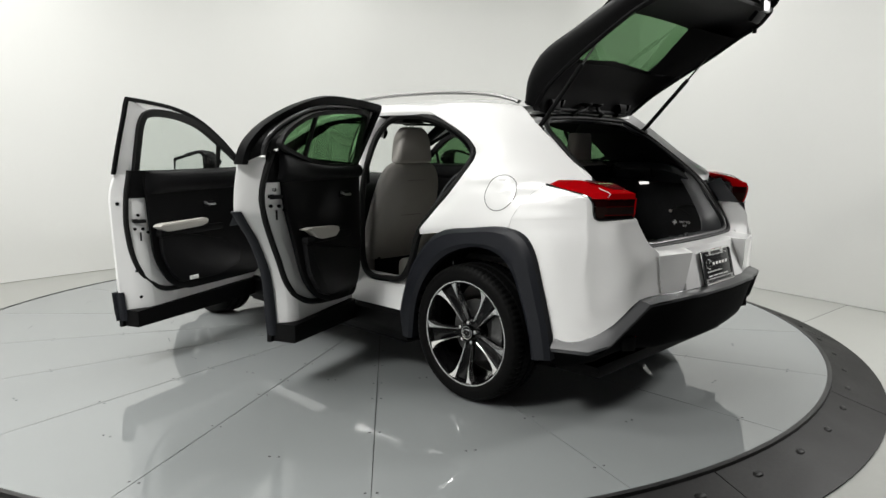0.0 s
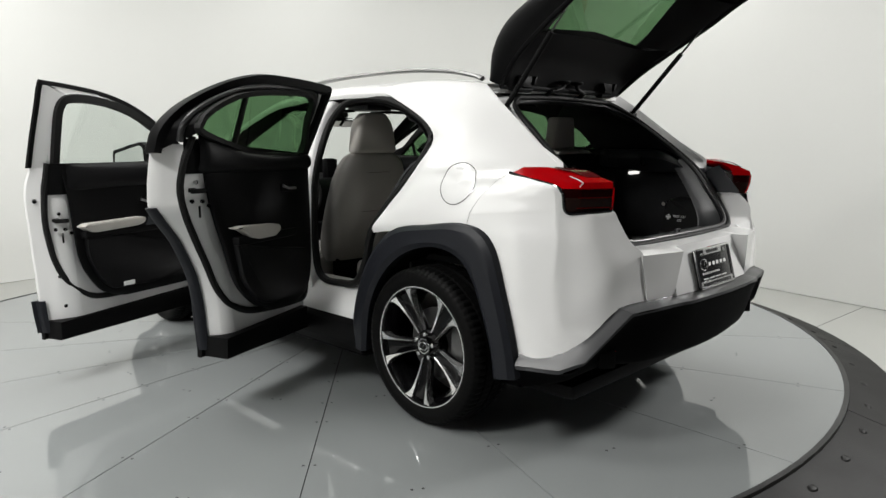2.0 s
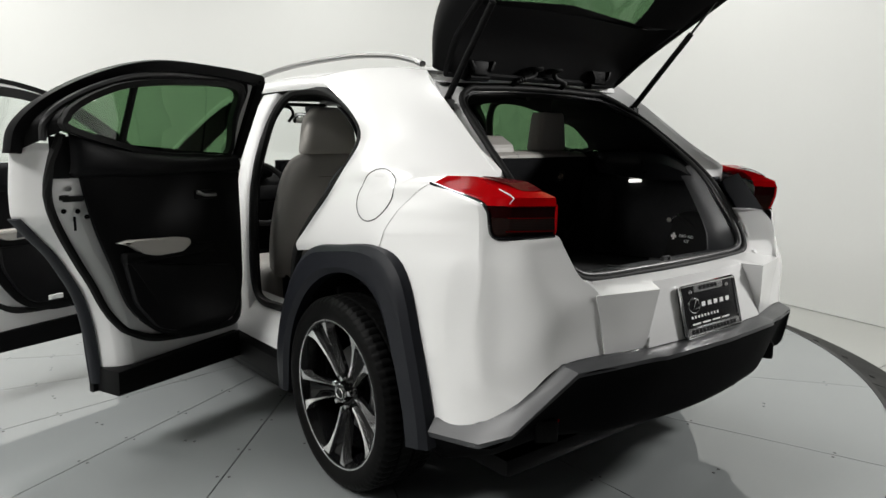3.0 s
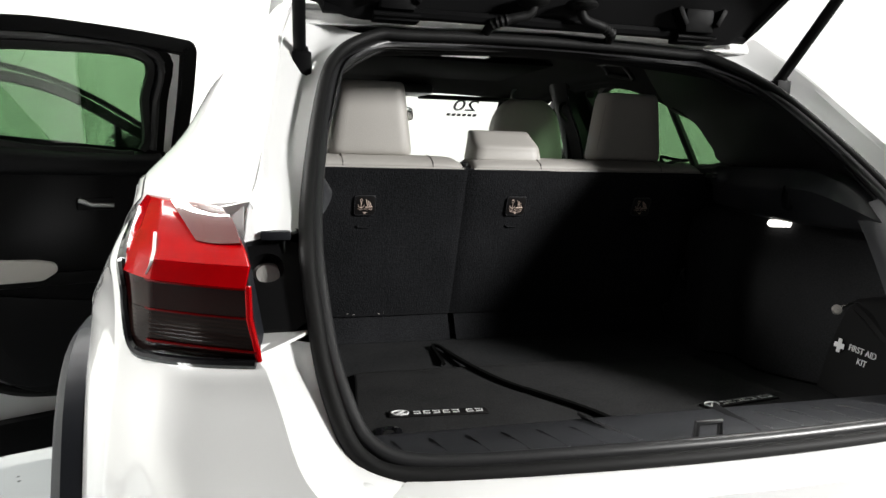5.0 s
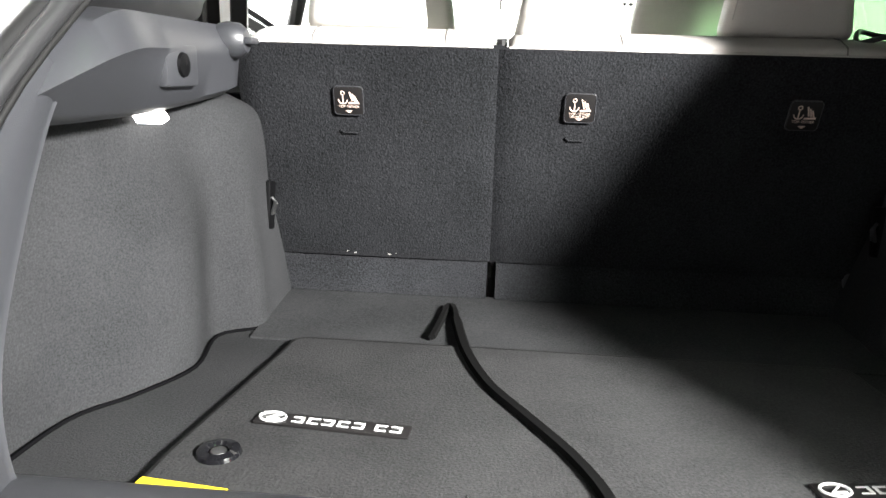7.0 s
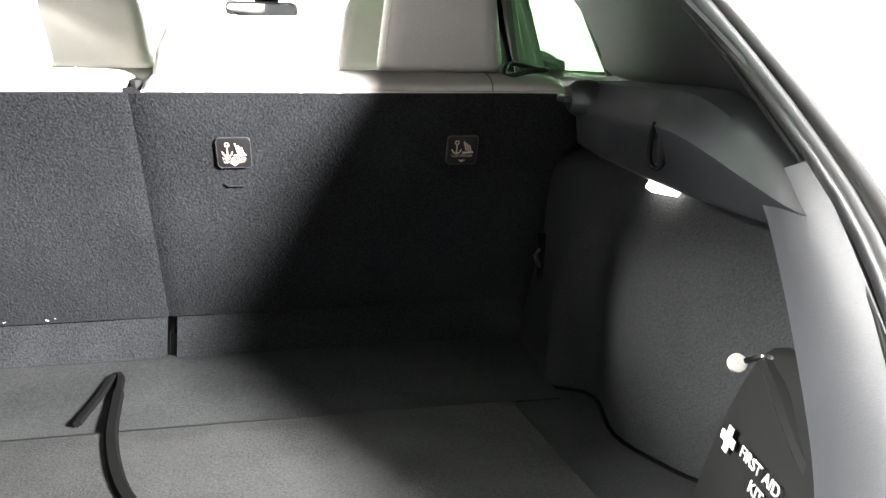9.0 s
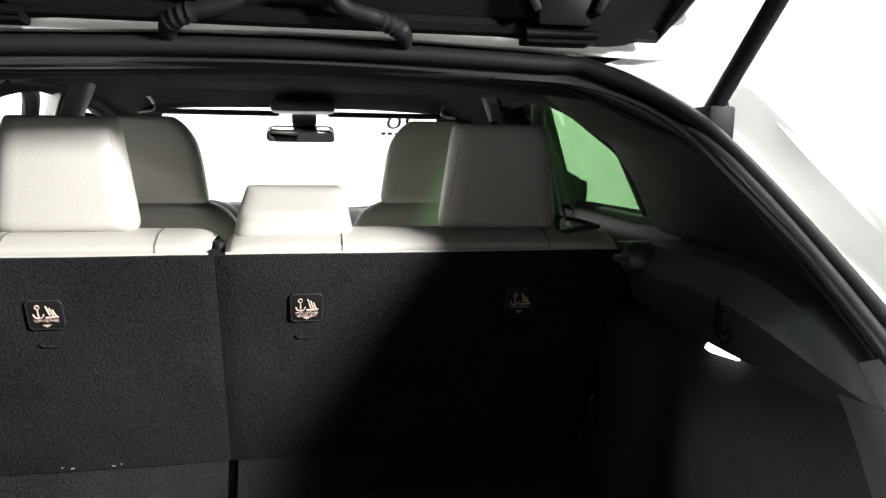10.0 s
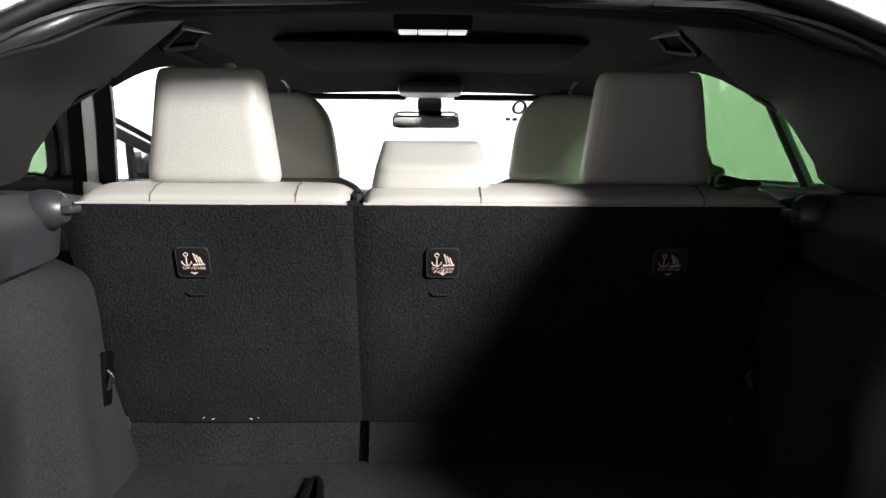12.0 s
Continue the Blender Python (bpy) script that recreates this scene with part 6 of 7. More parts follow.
def bay_side(flip):
    f = mirrored if flip else (lambda b: b)
    # carpeted side, post by the seat then the hollow behind the wheel house
    cols = [
        [(-0.475, 0.190, FZ - 0.03), (-0.482, 0.150, 0.80), (-0.488, 0.112, 0.90), (-0.491, 0.100, 0.985), (-0.505, 0.100, 1.030), (-0.550, 0.108, 1.052)],
        [(-0.468, 0.060, FZ - 0.03), (-0.476, 0.055, 0.80), (-0.484, 0.050, 0.90), (-0.490, 0.050, 0.985), (-0.510, 0.050, 1.040), (-0.552, 0.050, 1.060)],
        [(-0.468, -0.010, FZ - 0.03), (-0.476, -0.005, 0.80), (-0.486, -0.002, 0.90), (-0.500, 0.00, 0.985), (-0.522, 0.0, 1.035), (-0.556, 0.0, 1.060)],
        [(-0.526, -0.058, FZ - 0.03), (-0.525, -0.055, 0.80), (-0.526, -0.05, 0.90), (-0.532, -0.05, 0.985), (-0.545, -0.05, 1.030), (-0.560, -0.05, 1.060)],
        [(-0.510, -0.170, FZ - 0.03), (-0.506, -0.16, 0.80), (-0.515, -0.15, 0.90), (-0.545, -0.15, 0.985), (-0.560, -0.15, 1.030), (-0.565, -0.15, 1.060)],
        [(-0.545, -0.260, FZ - 0.03), (-0.548, -0.25, 0.80), (-0.556, -0.25, 0.90), (-0.570, -0.25, 0.985), (-0.572, -0.25, 1.020), (-0.572, -0.25, 1.060)],
        [(-0.590, -0.330, FZ - 0.03), (-0.594, -0.34, 0.80), (-0.596, -0.35, 0.90), (-0.590, -0.36, 0.985), (-0.582, -0.37, 1.010), (-0.578, -0.37, 1.060)],
        [(-0.600, -0.480, FZ - 0.03), (-0.598, -0.49, 0.80), (-0.590, -0.49, 0.90), (-0.578, -0.48, 0.985), (-0.570, -0.47, 1.000), (-0.570, -0.47, 1.060)],
        [(-0.560, -0.640, FZ + 0.01), (-0.560, -0.63, 0.80), (-0.556, -0.59, 0.90), (-0.552, -0.55, 0.985), (-0.552, -0.53, 1.000), (-0.552, -0.50, 1.060)],
    ]
    side = part("bay_side_panel", f(thicken(skin(cols, 5, 6), -0.004)), SIDECARPET, car, "dark carpeted side of the load bay")
    foot = [(-0.472, 0.180), (-0.468, 0.060), (-0.469, -0.010), (-0.522, -0.056), (-0.507, -0.168), (-0.543, -0.258), (-0.588, -0.333), (-0.597, -0.48)]
    part("foot_gap", f(tube(spline([(x + 0.002, y, FZ + 0.001) for x, y in foot], 5), 0.0032, 6)), MATTBLACK, side)
    # moulded upper ledge that swells towards the opening
    sec = []
    for y, xt, zt, xb, zb, xo in ((0.045, -0.520, 1.150, -0.530, 1.075, -0.66), (0.02, -0.494, 1.156, -0.502, 1.062, -0.66), (-0.10, -0.494, 1.157, -0.508, 1.050, -0.66), (-0.22, -0.489, 1.157, -0.512, 1.044, -0.66), (-0.30, -0.476, 1.154, -0.514, 1.043, -0.64), (-0.36, -0.474, 1.138, -0.516, 1.043, -0.62), (-0.41, -0.486, 1.108, -0.520, 1.045, -0.60), (-0.445, -0.506, 1.078, -0.528, 1.049, -0.58), (-0.462, -0.532, 1.062, -0.54, 1.053, -0.57)):
        sec.append([(xo, y, zt - 0.004), (xo * 0.4 + xt * 0.6, y, zt), (xt - 0.022, y, zt - 0.003), (xt - 0.001, y, zt - (zt - zb) * 0.36), (xt * 0.75 + xb * 0.25 - 0.001, y, zt * 0.52 + zb * 0.48), (xb, y, zb + 0.007), (xb - 0.02, y, zb - 0.004), (xo, y, zb)])
    ledge = part("side_ledge", f(grid_bm([r for r in zip(*[spline([s[j] for s in sec], 5) for j in range(8)])], True, True)), TRIM, side, "moulded grey plastic side ledge", sharp=50)
    # round hook at the front end
    part("cover_hook", f(joined(moved(lathe([(0.0005, 0.020), (0.016, 0.018), (0.024, 0.008), (0.026, -0.01), (0.024, -0.02)], 20, "x"), Matrix.Translation((-0.492, -0.006, 1.133))), block(-0.480, -0.462, -0.020, 0.012, 1.128, 1.138, 0.004))), TRIM, ledge)
    # hinged cover and slot on the ledge
    if not flip:
        part("ledge_lid", f(block(-0.512, -0.4935, -0.215, -0.130, 1.072, 1.122, 0.005)), TRIM, ledge)
        part("ledge_button", f(moved(lathe([(0.0005, 0.008), (0.014, 0.006), (0.016, 0.0)], 16, "x"), Matrix.Translation((-0.496, -0.175, 1.098)))), BLACK, ledge)
    if flip:
        part("ledge_slot", f(block(-0.504, -0.4925, -0.235, -0.223, 1.075, 1.122, 0.003)), RIMBLACK, ledge)
        part("ledge_hook", f(tube(spline([(-0.492, -0.225, 1.120), (-0.487, -0.227, 1.100), (-0.486, -0.231, 1.078), (-0.489, -0.243, 1.072), (-0.493, -0.249, 1.080)], 4), 0.0032, 8)), BLACK, ledge, "small black bag hook")
    # plastic border between the seal and the carpet
    edge_in = [(-0.506, -0.428, 1.108), (-0.508, -0.470, 1.062), (-0.507, -0.566, 0.950), (-0.497, -0.632, 0.868), (-0.468, -0.672, 0.815), (-0.445, -0.680, 0.785)]
    edge_out = [(-0.513, -0.390, 1.085), (-0.512, -0.425, 1.046), (-0.509, -0.480, 0.962), (-0.501, -0.535, 0.870), (-0.486, -0.562, 0.800), (-0.472, -0.555, 0.715)]
    if flip:
        edge_in = [(x - shift, y - 0.5 * shift, z) for (x, y, z), shift in zip(edge_in, (0.016, 0.019, 0.020, 0.019, 0.012, 0.006))]
    part("opening_border", f(thicken(skin([[a, Vector(a).lerp(Vector(b), 0.5) + Vector((0.003, 0.0, 0)), b, Vector(b) + Vector((-0.008, 0.010, 0)), Vector(b) + Vector((-0.075, 0.030, 0))] for a, b in zip(edge_in, edge_out)], 4, 5), 0.004)), TRIM, side, "smooth grey plastic border beside the seal")
    # lit courtesy lamp
    part("bay_lamp", f(moved(block(-0.010, 0.004, -0.030, 0.030, -0.0065, 0.0065, 0.003), Matrix.Translation((-0.548, -0.150, 1.034)) @ Matrix.Rotation(radians(-35), 4, "Y") @ Matrix.Rotation(radians(-6), 4, "X"))), LAMPWHITE, side, "lit white courtesy lamp")
    # tie-down clip
    clip = part("tie_clip", f(moved(block(-0.006, 0.006, -0.014, 0.014, -0.040, 0.040, 0.004), Matrix.Translation((-0.485, 0.098, 0.875)) @ Matrix.Rotation(radians(-10), 4, "X"))), BLACK, side, "black tie-down clip with a steel loop")
    part("clip_loop", f(tube([(-0.478, 0.092, 0.890), (-0.470, 0.090, 0.880), (-0.478, 0.100, 0.862), (-0.478, 0.088, 0.862), (-0.470, 0.084, 0.884)], 0.0025, 6)), STEEL, clip)
    # pillar lining from the ledge up to the roof, along the seal
    a = [(-0.530, -0.510, 1.055), (-0.502, -0.40, 1.150), (-0.462, -0.28, 1.250), (-0.430, -0.17, 1.330), (-0.360, -0.105, 1.372), (-0.25, -0.085, 1.382)]
    c = [(-0.585, -0.36, 1.160), (-0.592, 0.09, 1.163), (-0.590, 0.165, 1.205), (-0.578, 0.235, 1.272), (-0.570, 0.370, 1.328), (-0.30, 0.10, 1.435)]
    if flip:
        a = [(x - shift, y, z) for (x, y, z), shift in zip(a, (0.018, 0.018, 0.016, 0.012, 0.004, 0.0))]
    else:
        c = [c[0]] + [(x - 0.017, y, z) for x, y, z in c[1:5]] + [c[5]]
    rows = [[Vector(p), Vector(p).lerp(Vector(q), 0.3) + Vector((-0.018, 0, 0)), Vector(p).lerp(Vector(q), 0.7) + Vector((-0.012, 0, 0)), Vector(q)] for p, q in zip(a, c)]
    part("pillar_lining", f(thicken(skin(rows, 4, 5), 0.004)), PILLAR, car, "black plastic pillar lining")
    rows = [[c[1], (-0.68, 0.085, 1.155)], [c[2], (-0.682, 0.140, 1.205)], [c[3], (-0.667, 0.220, 1.275)], [c[4], (-0.637, 0.370, 1.345)]]
    part("pillar_return", f(thicken(skin(rows, 3, 5), 0.004)), BLACK, car)
    low = [(-0.570, 0.365, 1.327), (-0.572, 0.50, 1.368), (-0.570, 0.64, 1.398), (-0.566, 0.82, 1.416), (-0.566, 1.0, 1.420)]
    high = [(-0.46, 0.16, 1.440), (-0.48, 0.45, 1.452), (-0.50, 0.64, 1.460), (-0.50, 0.82, 1.465), (-0.50, 1.0, 1.465)]
    out = [(-0.615, 0.40, 1.375), (-0.605, 0.52, 1.402), (-0.60, 0.66, 1.420), (-0.60, 0.82, 1.428), (-0.61, 1.0, 1.428)]
    part("rail_lining", f(thicken(skin([[h, Vector(h).lerp(Vector(l), 0.6) + Vector((-0.012, 0, 0)), l, o] for h, l, o in zip(high, low, out)], 3, 4), 0.004)), LINER, car, "dark fabric roof rail lining")
    part("side_closing", f(block(-0.745, -0.500, 0.205, 0.222, 0.60, 1.05, 0.004)), TRIM, car)
    part("shelf_end", f(thicken(skin([[(-0.50, 0.02, 1.155), (-0.68, 0.05, 1.155)], [(-0.52, 0.20, 1.120), (-0.72, 0.22, 1.11)], [(-0.54, 0.36, 0.98), (-0.76, 0.36, 0.93)]], 3, 4), 0.01)), TRIM, car)
    return side


sides = [bay_side(False), bay_side(True)]

# seals of the opening: an outer lip and an inner bulb
loop_out = [Vector(p) for p in RIM_IN] + [Vector((-p[0] + shift, p[1], p[2])) for p, shift in zip(reversed(RIM_IN), (0.0, 0.004, 0.012, 0.020, 0.021, 0.021, 0.016, 0.004))]
loop_in = [p + Vector((0.013 if p.x < 0 else -0.013, 0.015, -0.014 if p.z > 1.3 else (0.004 if p.z > 0.9 else 0.010))) for p in loop_out]
loop_lin = [p + Vector((0.020 if p.x < 0 else -0.020, 0.027, -0.024 if p.z > 1.3 else (0.0 if p.z > 0.9 else 0.006))) for p in loop_out]


def close(loop):
    """Adds the roof and sill runs to a loop that goes down one side and up the other."""
    n = len(loop)
    half = n // 2
    lo = [loop[half - 1].lerp(loop[half], t) + Vector((0, -0.022 * 4 * t * (1 - t), 0)) for t in (0.25, 0.5, 0.75)]
    up = [loop[-1].lerp(loop[0], t) + Vector((0, 0.030 * 4 * t * (1 - t), 0.014 * 4 * t * (1 - t))) for t in (0.08, 0.3, 0.5, 0.7, 0.92)]
    return spline(loop[:half] + lo + loop[half:] + up, 6, True)


seal = part("opening_seal", tube(close(loop_out), 0.011, 10, True), RUBBER, car, "black rubber seal round the rear opening")
part("seal_bulb", tube(close(loop_in), 0.0105, 12, True), SEAL, seal, "hollow rubber bulb")
part("seal_lip", tube(close(loop_lin), 0.0035, 10, True), RUBBER, seal)
# lining behind the seal at the roof
rows = [[(x * 0.9, -0.075, 1.392 - 0.05 * x * x * 2), (x * 0.92, -0.035, 1.380 - 0.05 * x * x * 2), (x, 0.03, 1.398), (x, 0.10, 1.425)] for x in (-0.46, -0.3, -0.1, 0.1, 0.3, 0.46)]
part("header_lining", thicken(skin(rows, 4, 3), 0.004), LINER, car)

# sill plate: ribbed, with the striker recess
rows = []
for x in (-0.50, -0.44, -0.3, -0.15, 0.0, 0.15, 0.3, 0.44, 0.50):
    rows.append([(x, -0.735, 0.778), (x, -0.705, 0.789), (x, -0.66, 0.792), (x, -0.59, 0.782), (x, -0.530, 0.765), (x, -0.505, FZ - 0.02)])
sill_plate = part("sill_plate", thicken(skin(rows, 3, 4), 0.004), TRIM, car, "ribbed dark grey plastic sill plate")
for k in range(17):
    x = -0.42 + k * 0.0525
    if -0.10 < x < 0.10:
        continue
    part("sill_rib", tube([(x + 0.014, -0.672, 0.791), (x + 0.006, -0.60, 0.784), (x, -0.540, 0.766)], 0.0030, 6), TRIM, sill_plate)
part("striker_recess", thicken(skin([[(-0.09, -0.715, 0.796), (-0.12, -0.54, 0.784)], [(-0.06, -0.71, 0.790), (-0.09, -0.55, 0.772)], [(0.06, -0.71, 0.790), (0.09, -0.55, 0.772)], [(0.09, -0.715, 0.796), (0.12, -0.54, 0.784)]], 3, 3), 0.003), SEAL, sill_plate)
part("striker", tube([(-0.020, -0.690, 0.788), (-0.018, -0.690, 0.818), (0.018, -0.690, 0.818), (0.020, -0.690, 0.788)], 0.0050, 8), SEAL, sill_plate, "dark steel latch striker")
for s in (-1, 1):
    part("rubber_stop", moved(lathe([(0.0005, 0.004), (0.011, 0.004), (0.015, 0.001), (0.017, -0.006)], 20, "z"), look((0.478 * s, -0.752, 0.794), (0.475 * s, -0.9, 0.95)) @ Matrix.Rotation(math.pi, 4, "X")), PAINT, sill_plate, "small pale buffer")

# ---- rear seat, seen from behind ----
def seat_back(x0, x1, label):
    prof = [(0.226, 0.770), (0.187, 0.880), (0.147, 1.000), (0.106, 1.110), (0.096, 1.137)]
    rows = [[(x0, y, z), (x0 + 0.02, y - 0.006, z), ((x0 + x1) / 2, y - 0.008, z), (x1 - 0.02, y - 0.006, z), (x1, y, z)] for y, z in prof]
    shell = part("rear_seat", thicken(skin(rows, 4, 5), -0.012), CARPET, car, label)
    # fabric flap at the foot
    rows = [[(x0 + 0.002, y, z), ((x0 + x1) / 2, y, z), (x1 - 0.002, y, z)] for y, z in ((0.224, 0.772), (0.210, 0.745), (0.184, FZ + 0.002))]
    part("foot_flap", thicken(skin(rows, 4, 3), -0.006), CARPET, shell)
    # cushion and leather front with a rolled top edge
    top = [(0.089, 1.134), (0.091, 1.146), (0.118, 1.158), (0.160, 1.163), (0.205, 1.158), (0.230, 1.13), (0.265, 1.05), (0.32, 0.85), (0.36, 0.62)]
    rows = []
    for y, z in top:
        rows.append([(x0 + 0.004, y + 0.004, z - 0.012), (x0 + 0.03, y, z - 0.001), ((x0 * 3 + x1) / 4, y, z + 0.001), ((x0 + x1) / 2, y, z + 0.001), ((x0 + 3 * x1) / 4, y, z + 0.001), (x1 - 0.03, y, z - 0.001), (x1 - 0.004, y + 0.004, z - 0.012)])
    cush = part("back_cushion", skin(rows, 4, 4), LEATHER, shell, "light grey leather front of the seat back")
    for x in (x0 + (x1 - x0) * 0.28, x0 + (x1 - x0) * 0.80):
        part("seam", tube([(x, 0.0875, 1.136), (x, 0.090, 1.148), (x, 0.118, 1.1605), (x, 0.16, 1.1655)], 0.0012, 6), THREAD, cush)
    part("edge_piping", tube([(x0 + 0.006, 0.0875, 1.134), ((x0 + x1) / 2, 0.0845, 1.135), (x1 - 0.006, 0.0875, 1.134)], 0.0035, 8), LEATHER, cush)
    return shell


def headrest(parent, xm, y, z0, z1, wb, wt, depth, material_, wedge=0.0, top=0.0, slope=0.0):
    rows = []
    for t, s in ((0.0, 0.72), (0.025, 0.88), (0.07, 0.975), (0.16, 1.0), (0.35, 1.0), (0.5, 1.0), (0.68, 1.0), (0.82, 1.0), (0.92, 0.975), (0.975, 0.90), (1.0, 0.76)):
        z = z0 + (z1 - z0) * t
        w = (wb + (wt - wb) * t) / 2 * (0.78 + 0.22 * s) * (1 - top * max(0.0, (t - 0.45) / 0.55) ** 3)
        d0 = depth * 0.5 * s
        r0 = slope * max(0.0, (t - 0.5) / 0.5)
        yy = y + wedge * t
        q = rounded([(xm - w * 0.97, yy - d0 + r0), (xm + w * 0.97, yy - d0 + r0), (xm + w * 0.93, yy + d0), (xm - w * 0.93, yy + d0)], 0.034, 5)
        rows.append([Vector((p[0], p[1], z)) for p in q])
    R = [spline([r[j] for r in rows], 3) for j in range(len(rows[0]))]
    h = part("headrest", grid_bm([r for r in zip(*R)], True, True), material_, parent, "light grey leather headrest", sharp=60)
    return h


def headrest_seams(h, xm, y, z0, z1, wb, wt, depth, wedge=0.0):
    loop = []
    for t, s in ((0.03, 0.89), (0.16, 1.0), (0.5, 1.0), (0.82, 1.0), (0.965, 0.91)):
        w = (wb + (wt - wb) * t) / 2 * (0.78 + 0.22 * s) * 0.97
        loop.append((xm - w + 0.010, y + wedge * t - depth * 0.5 * s + 0.0098, z0 + (z1 - z0) * t))
    back = [(2 * xm - p[0], p[1], p[2]) for p in reversed(loop)]
    part("piping", tube(loop + back, 0.0018, 6, True), LEATHERB, h)


left_back = seat_back(-0.515, -0.119, "narrow part of the rear seat back, dark carpet behind")
right_back = seat_back(-0.107, 0.515, "wide part of the rear seat back, dark carpet behind")
for par, xm, wb, wt in ((left_back, -0.333, 0.208, 0.160), (right_back, 0.325, 0.208, 0.160)):
    h = headrest(par, xm, 0.175, 1.162, 1.330, wb, wt, 0.085, LEATHER, -0.008)
    headrest_seams(h, xm, 0.175, 1.162, 1.330, wb, wt, 0.085, -0.008)
    for dx in (-0.045, 0.045):
        part("headrest_post", tube([(xm + dx, 0.18, 1.14), (xm + dx, 0.178, 1.175)], 0.006, 8), CHROME, h)
    part("post_guide", block(xm + 0.03, xm + 0.06, 0.165, 0.195, 1.160, 1.168, 0.003), BLACK, h)
h = headrest(right_back, -0.004, 0.170, 1.152, 1.229, 0.192, 0.160, 0.110, LEATHER, 0.012, slope=0.055)
part("gap_filler", block(-0.157, -0.067, 0.250, 0.262, 0.66, 0.92, 0.002), RIMBLACK, right_back)
part("gap_strip", tube([(-0.113, 0.205, 0.69), (-0.113, 0.225, 0.73), (-0.113, 0.240, 0.77), (-0.113, 0.18, 0.96), (-0.113, 0.128, 1.11), (-0.113, 0.122, 1.150)], 0.0085, 8), RIMBLACK, right_back)
part("seat_base", block(-0.62, 0.62, 0.36, 0.80, 0.36, 0.60, 0.05, 3), LEATHER, right_back, "light grey leather rear seat cushion")

back_shape = {}
for ob_ in (left_back, right_back):
    back_shape[ob_.name] = BVHTree.FromPolygons([v.co.copy() for v in ob_.data.vertices], [list(p.vertices) for p in ob_.data.polygons])


def on_back(ob_, x, z):
    """The point of a seat back's rear face at x, z."""
    return back_shape[ob_.name].ray_cast(Vector((x, -1, z)), Vector((0, 1, 0)))[0]


# tether covers: black square lids with a printed anchor sign
for xm, par in ((-0.352, left_back), (0.013, right_back), (0.350, right_back)):
    tm = Matrix.Translation((xm, on_back(par, xm, 1.050).y + 0.001, 1.050)) @ Matrix.Rotation(radians(90 + 19), 4, "X")
    lid = part("tether_cover", prism(rounded([(-0.024, -0.024), (0.024, -0.024), (0.024, 0.024), (-0.024, 0.024)], 0.007), 0.005, lambda u, v, w: tm @ Vector((u, v, w)), 0.0012), LABEL, par, "black tether anchor cover with a pale printed sign")
    part("cover_rim", tube([tm @ Vector((p[0], p[1], 0.0045)) for p in rounded([(-0.0235, -0.0235), (0.0235, -0.0235), (0.0235, 0.0235), (-0.0235, 0.0235)], 0.007)], 0.0010, 5, True), TRIM, lid)
    ring = [tm @ Vector((-0.009 + 0.003 * math.cos(a), 0.013 + 0.003 * math.sin(a), 0.0055)) for a in [2 * math.pi * k / 10 for k in range(10)]]
    part("print", tube(ring, 0.0009, 5, True), TANPRINT, lid)
    part("print", tube([tm @ Vector(p) for p in ((-0.009, 0.010, 0.0055), (-0.009, -0.004, 0.0055))], 0.001, 5), TANPRINT, lid)
    part("print", tube([tm @ Vector((-0.009 + 0.007 * math.cos(a), 0.002 + 0.007 * math.sin(a), 0.0055)) for a in [math.pi + math.pi * k / 8 for k in range(9)]], 0.001, 5), TANPRINT, lid)
    for k in range(3):
        part("print", tube([tm @ Vector(p) for p in ((0.002 + k * 0.004, 0.015 - k * 0.003, 0.0055), (0.006 + k * 0.004, 0.0 - k * 0.001, 0.0055))], 0.0013, 5), TANPRINT, lid)
    part("print", tube([tm @ Vector(p) for p in ((0.0, -0.004, 0.0055), (0.017, -0.003, 0.0055))], 0.0016, 5), TANPRINT, lid)
    lettering("print", "TOP-TETHER", 0.0058, tm @ Matrix.Translation((0, -0.0095, 0.0054)), TANPRINT, lid, extrude=0.0003)
    if xm and par is right_back and xm < 0.1:
        lettering("print", "CENTER SEAT", 0.0048, tm @ Matrix.Translation((0, -0.0142, 0.0054)), TANPRINT, lid, extrude=0.0003)
    part("print", prism([(-0.006, -0.016), (0.006, -0.016), (0.0, -0.0205)], 0.0005, lambda u, v, w: tm @ Vector((u, v, w + 0.0052))), TANPRINT, lid)
    part("cover_tab", tube([tm @ Vector(p) for p in ((-0.018, -0.052, 0.001), (-0.012, -0.056, 0.002), (0.012, -0.056, 0.002), (0.018, -0.052, 0.001))], 0.0016, 6), CARPET, lid)
# worn pale scuffs on the flap
for k, (xs, l) in enumerate(((-0.375, 0.010), (-0.362, 0.006), (-0.315, 0.016), (-0.30, 0.007), (-0.29, 0.010))):
    part("scuff", moved(block(-l * 0.4, l * 0.4, -0.001, 0.001, -0.0007, 0.0008), Matrix.Translation((xs, 0.2045, 0.776 - 0.004 * (k % 2))) @ Matrix.Rotation(0.3 * (k - 2), 4, "Y")), LEATHERB, left_back)

# ---- headliner, lamps and handles overhead ----
rows = []
for y, zc, ze, hw in ((0.08, 1.440, 1.418, 0.46), (0.30, 1.475, 1.432, 0.53), (0.6, 1.490, 1.445, 0.545), (0.95, 1.490, 1.448, 0.555), (1.25, 1.475, 1.435, 0.56), (1.52, 1.432, 1.405, 0.57)):
    rows.append([(-hw - 0.04, y, ze - 0.035), (-hw, y, ze), (-hw * 0.6, y, zc - 0.006), (0, y, zc), (hw * 0.6, y, zc - 0.006), (hw, y, ze), (hw + 0.04, y, ze - 0.035)])
liner = part("headliner", thicken(skin(rows, 4, 4), 0.004), LINER, car, "dark fabric headliner")
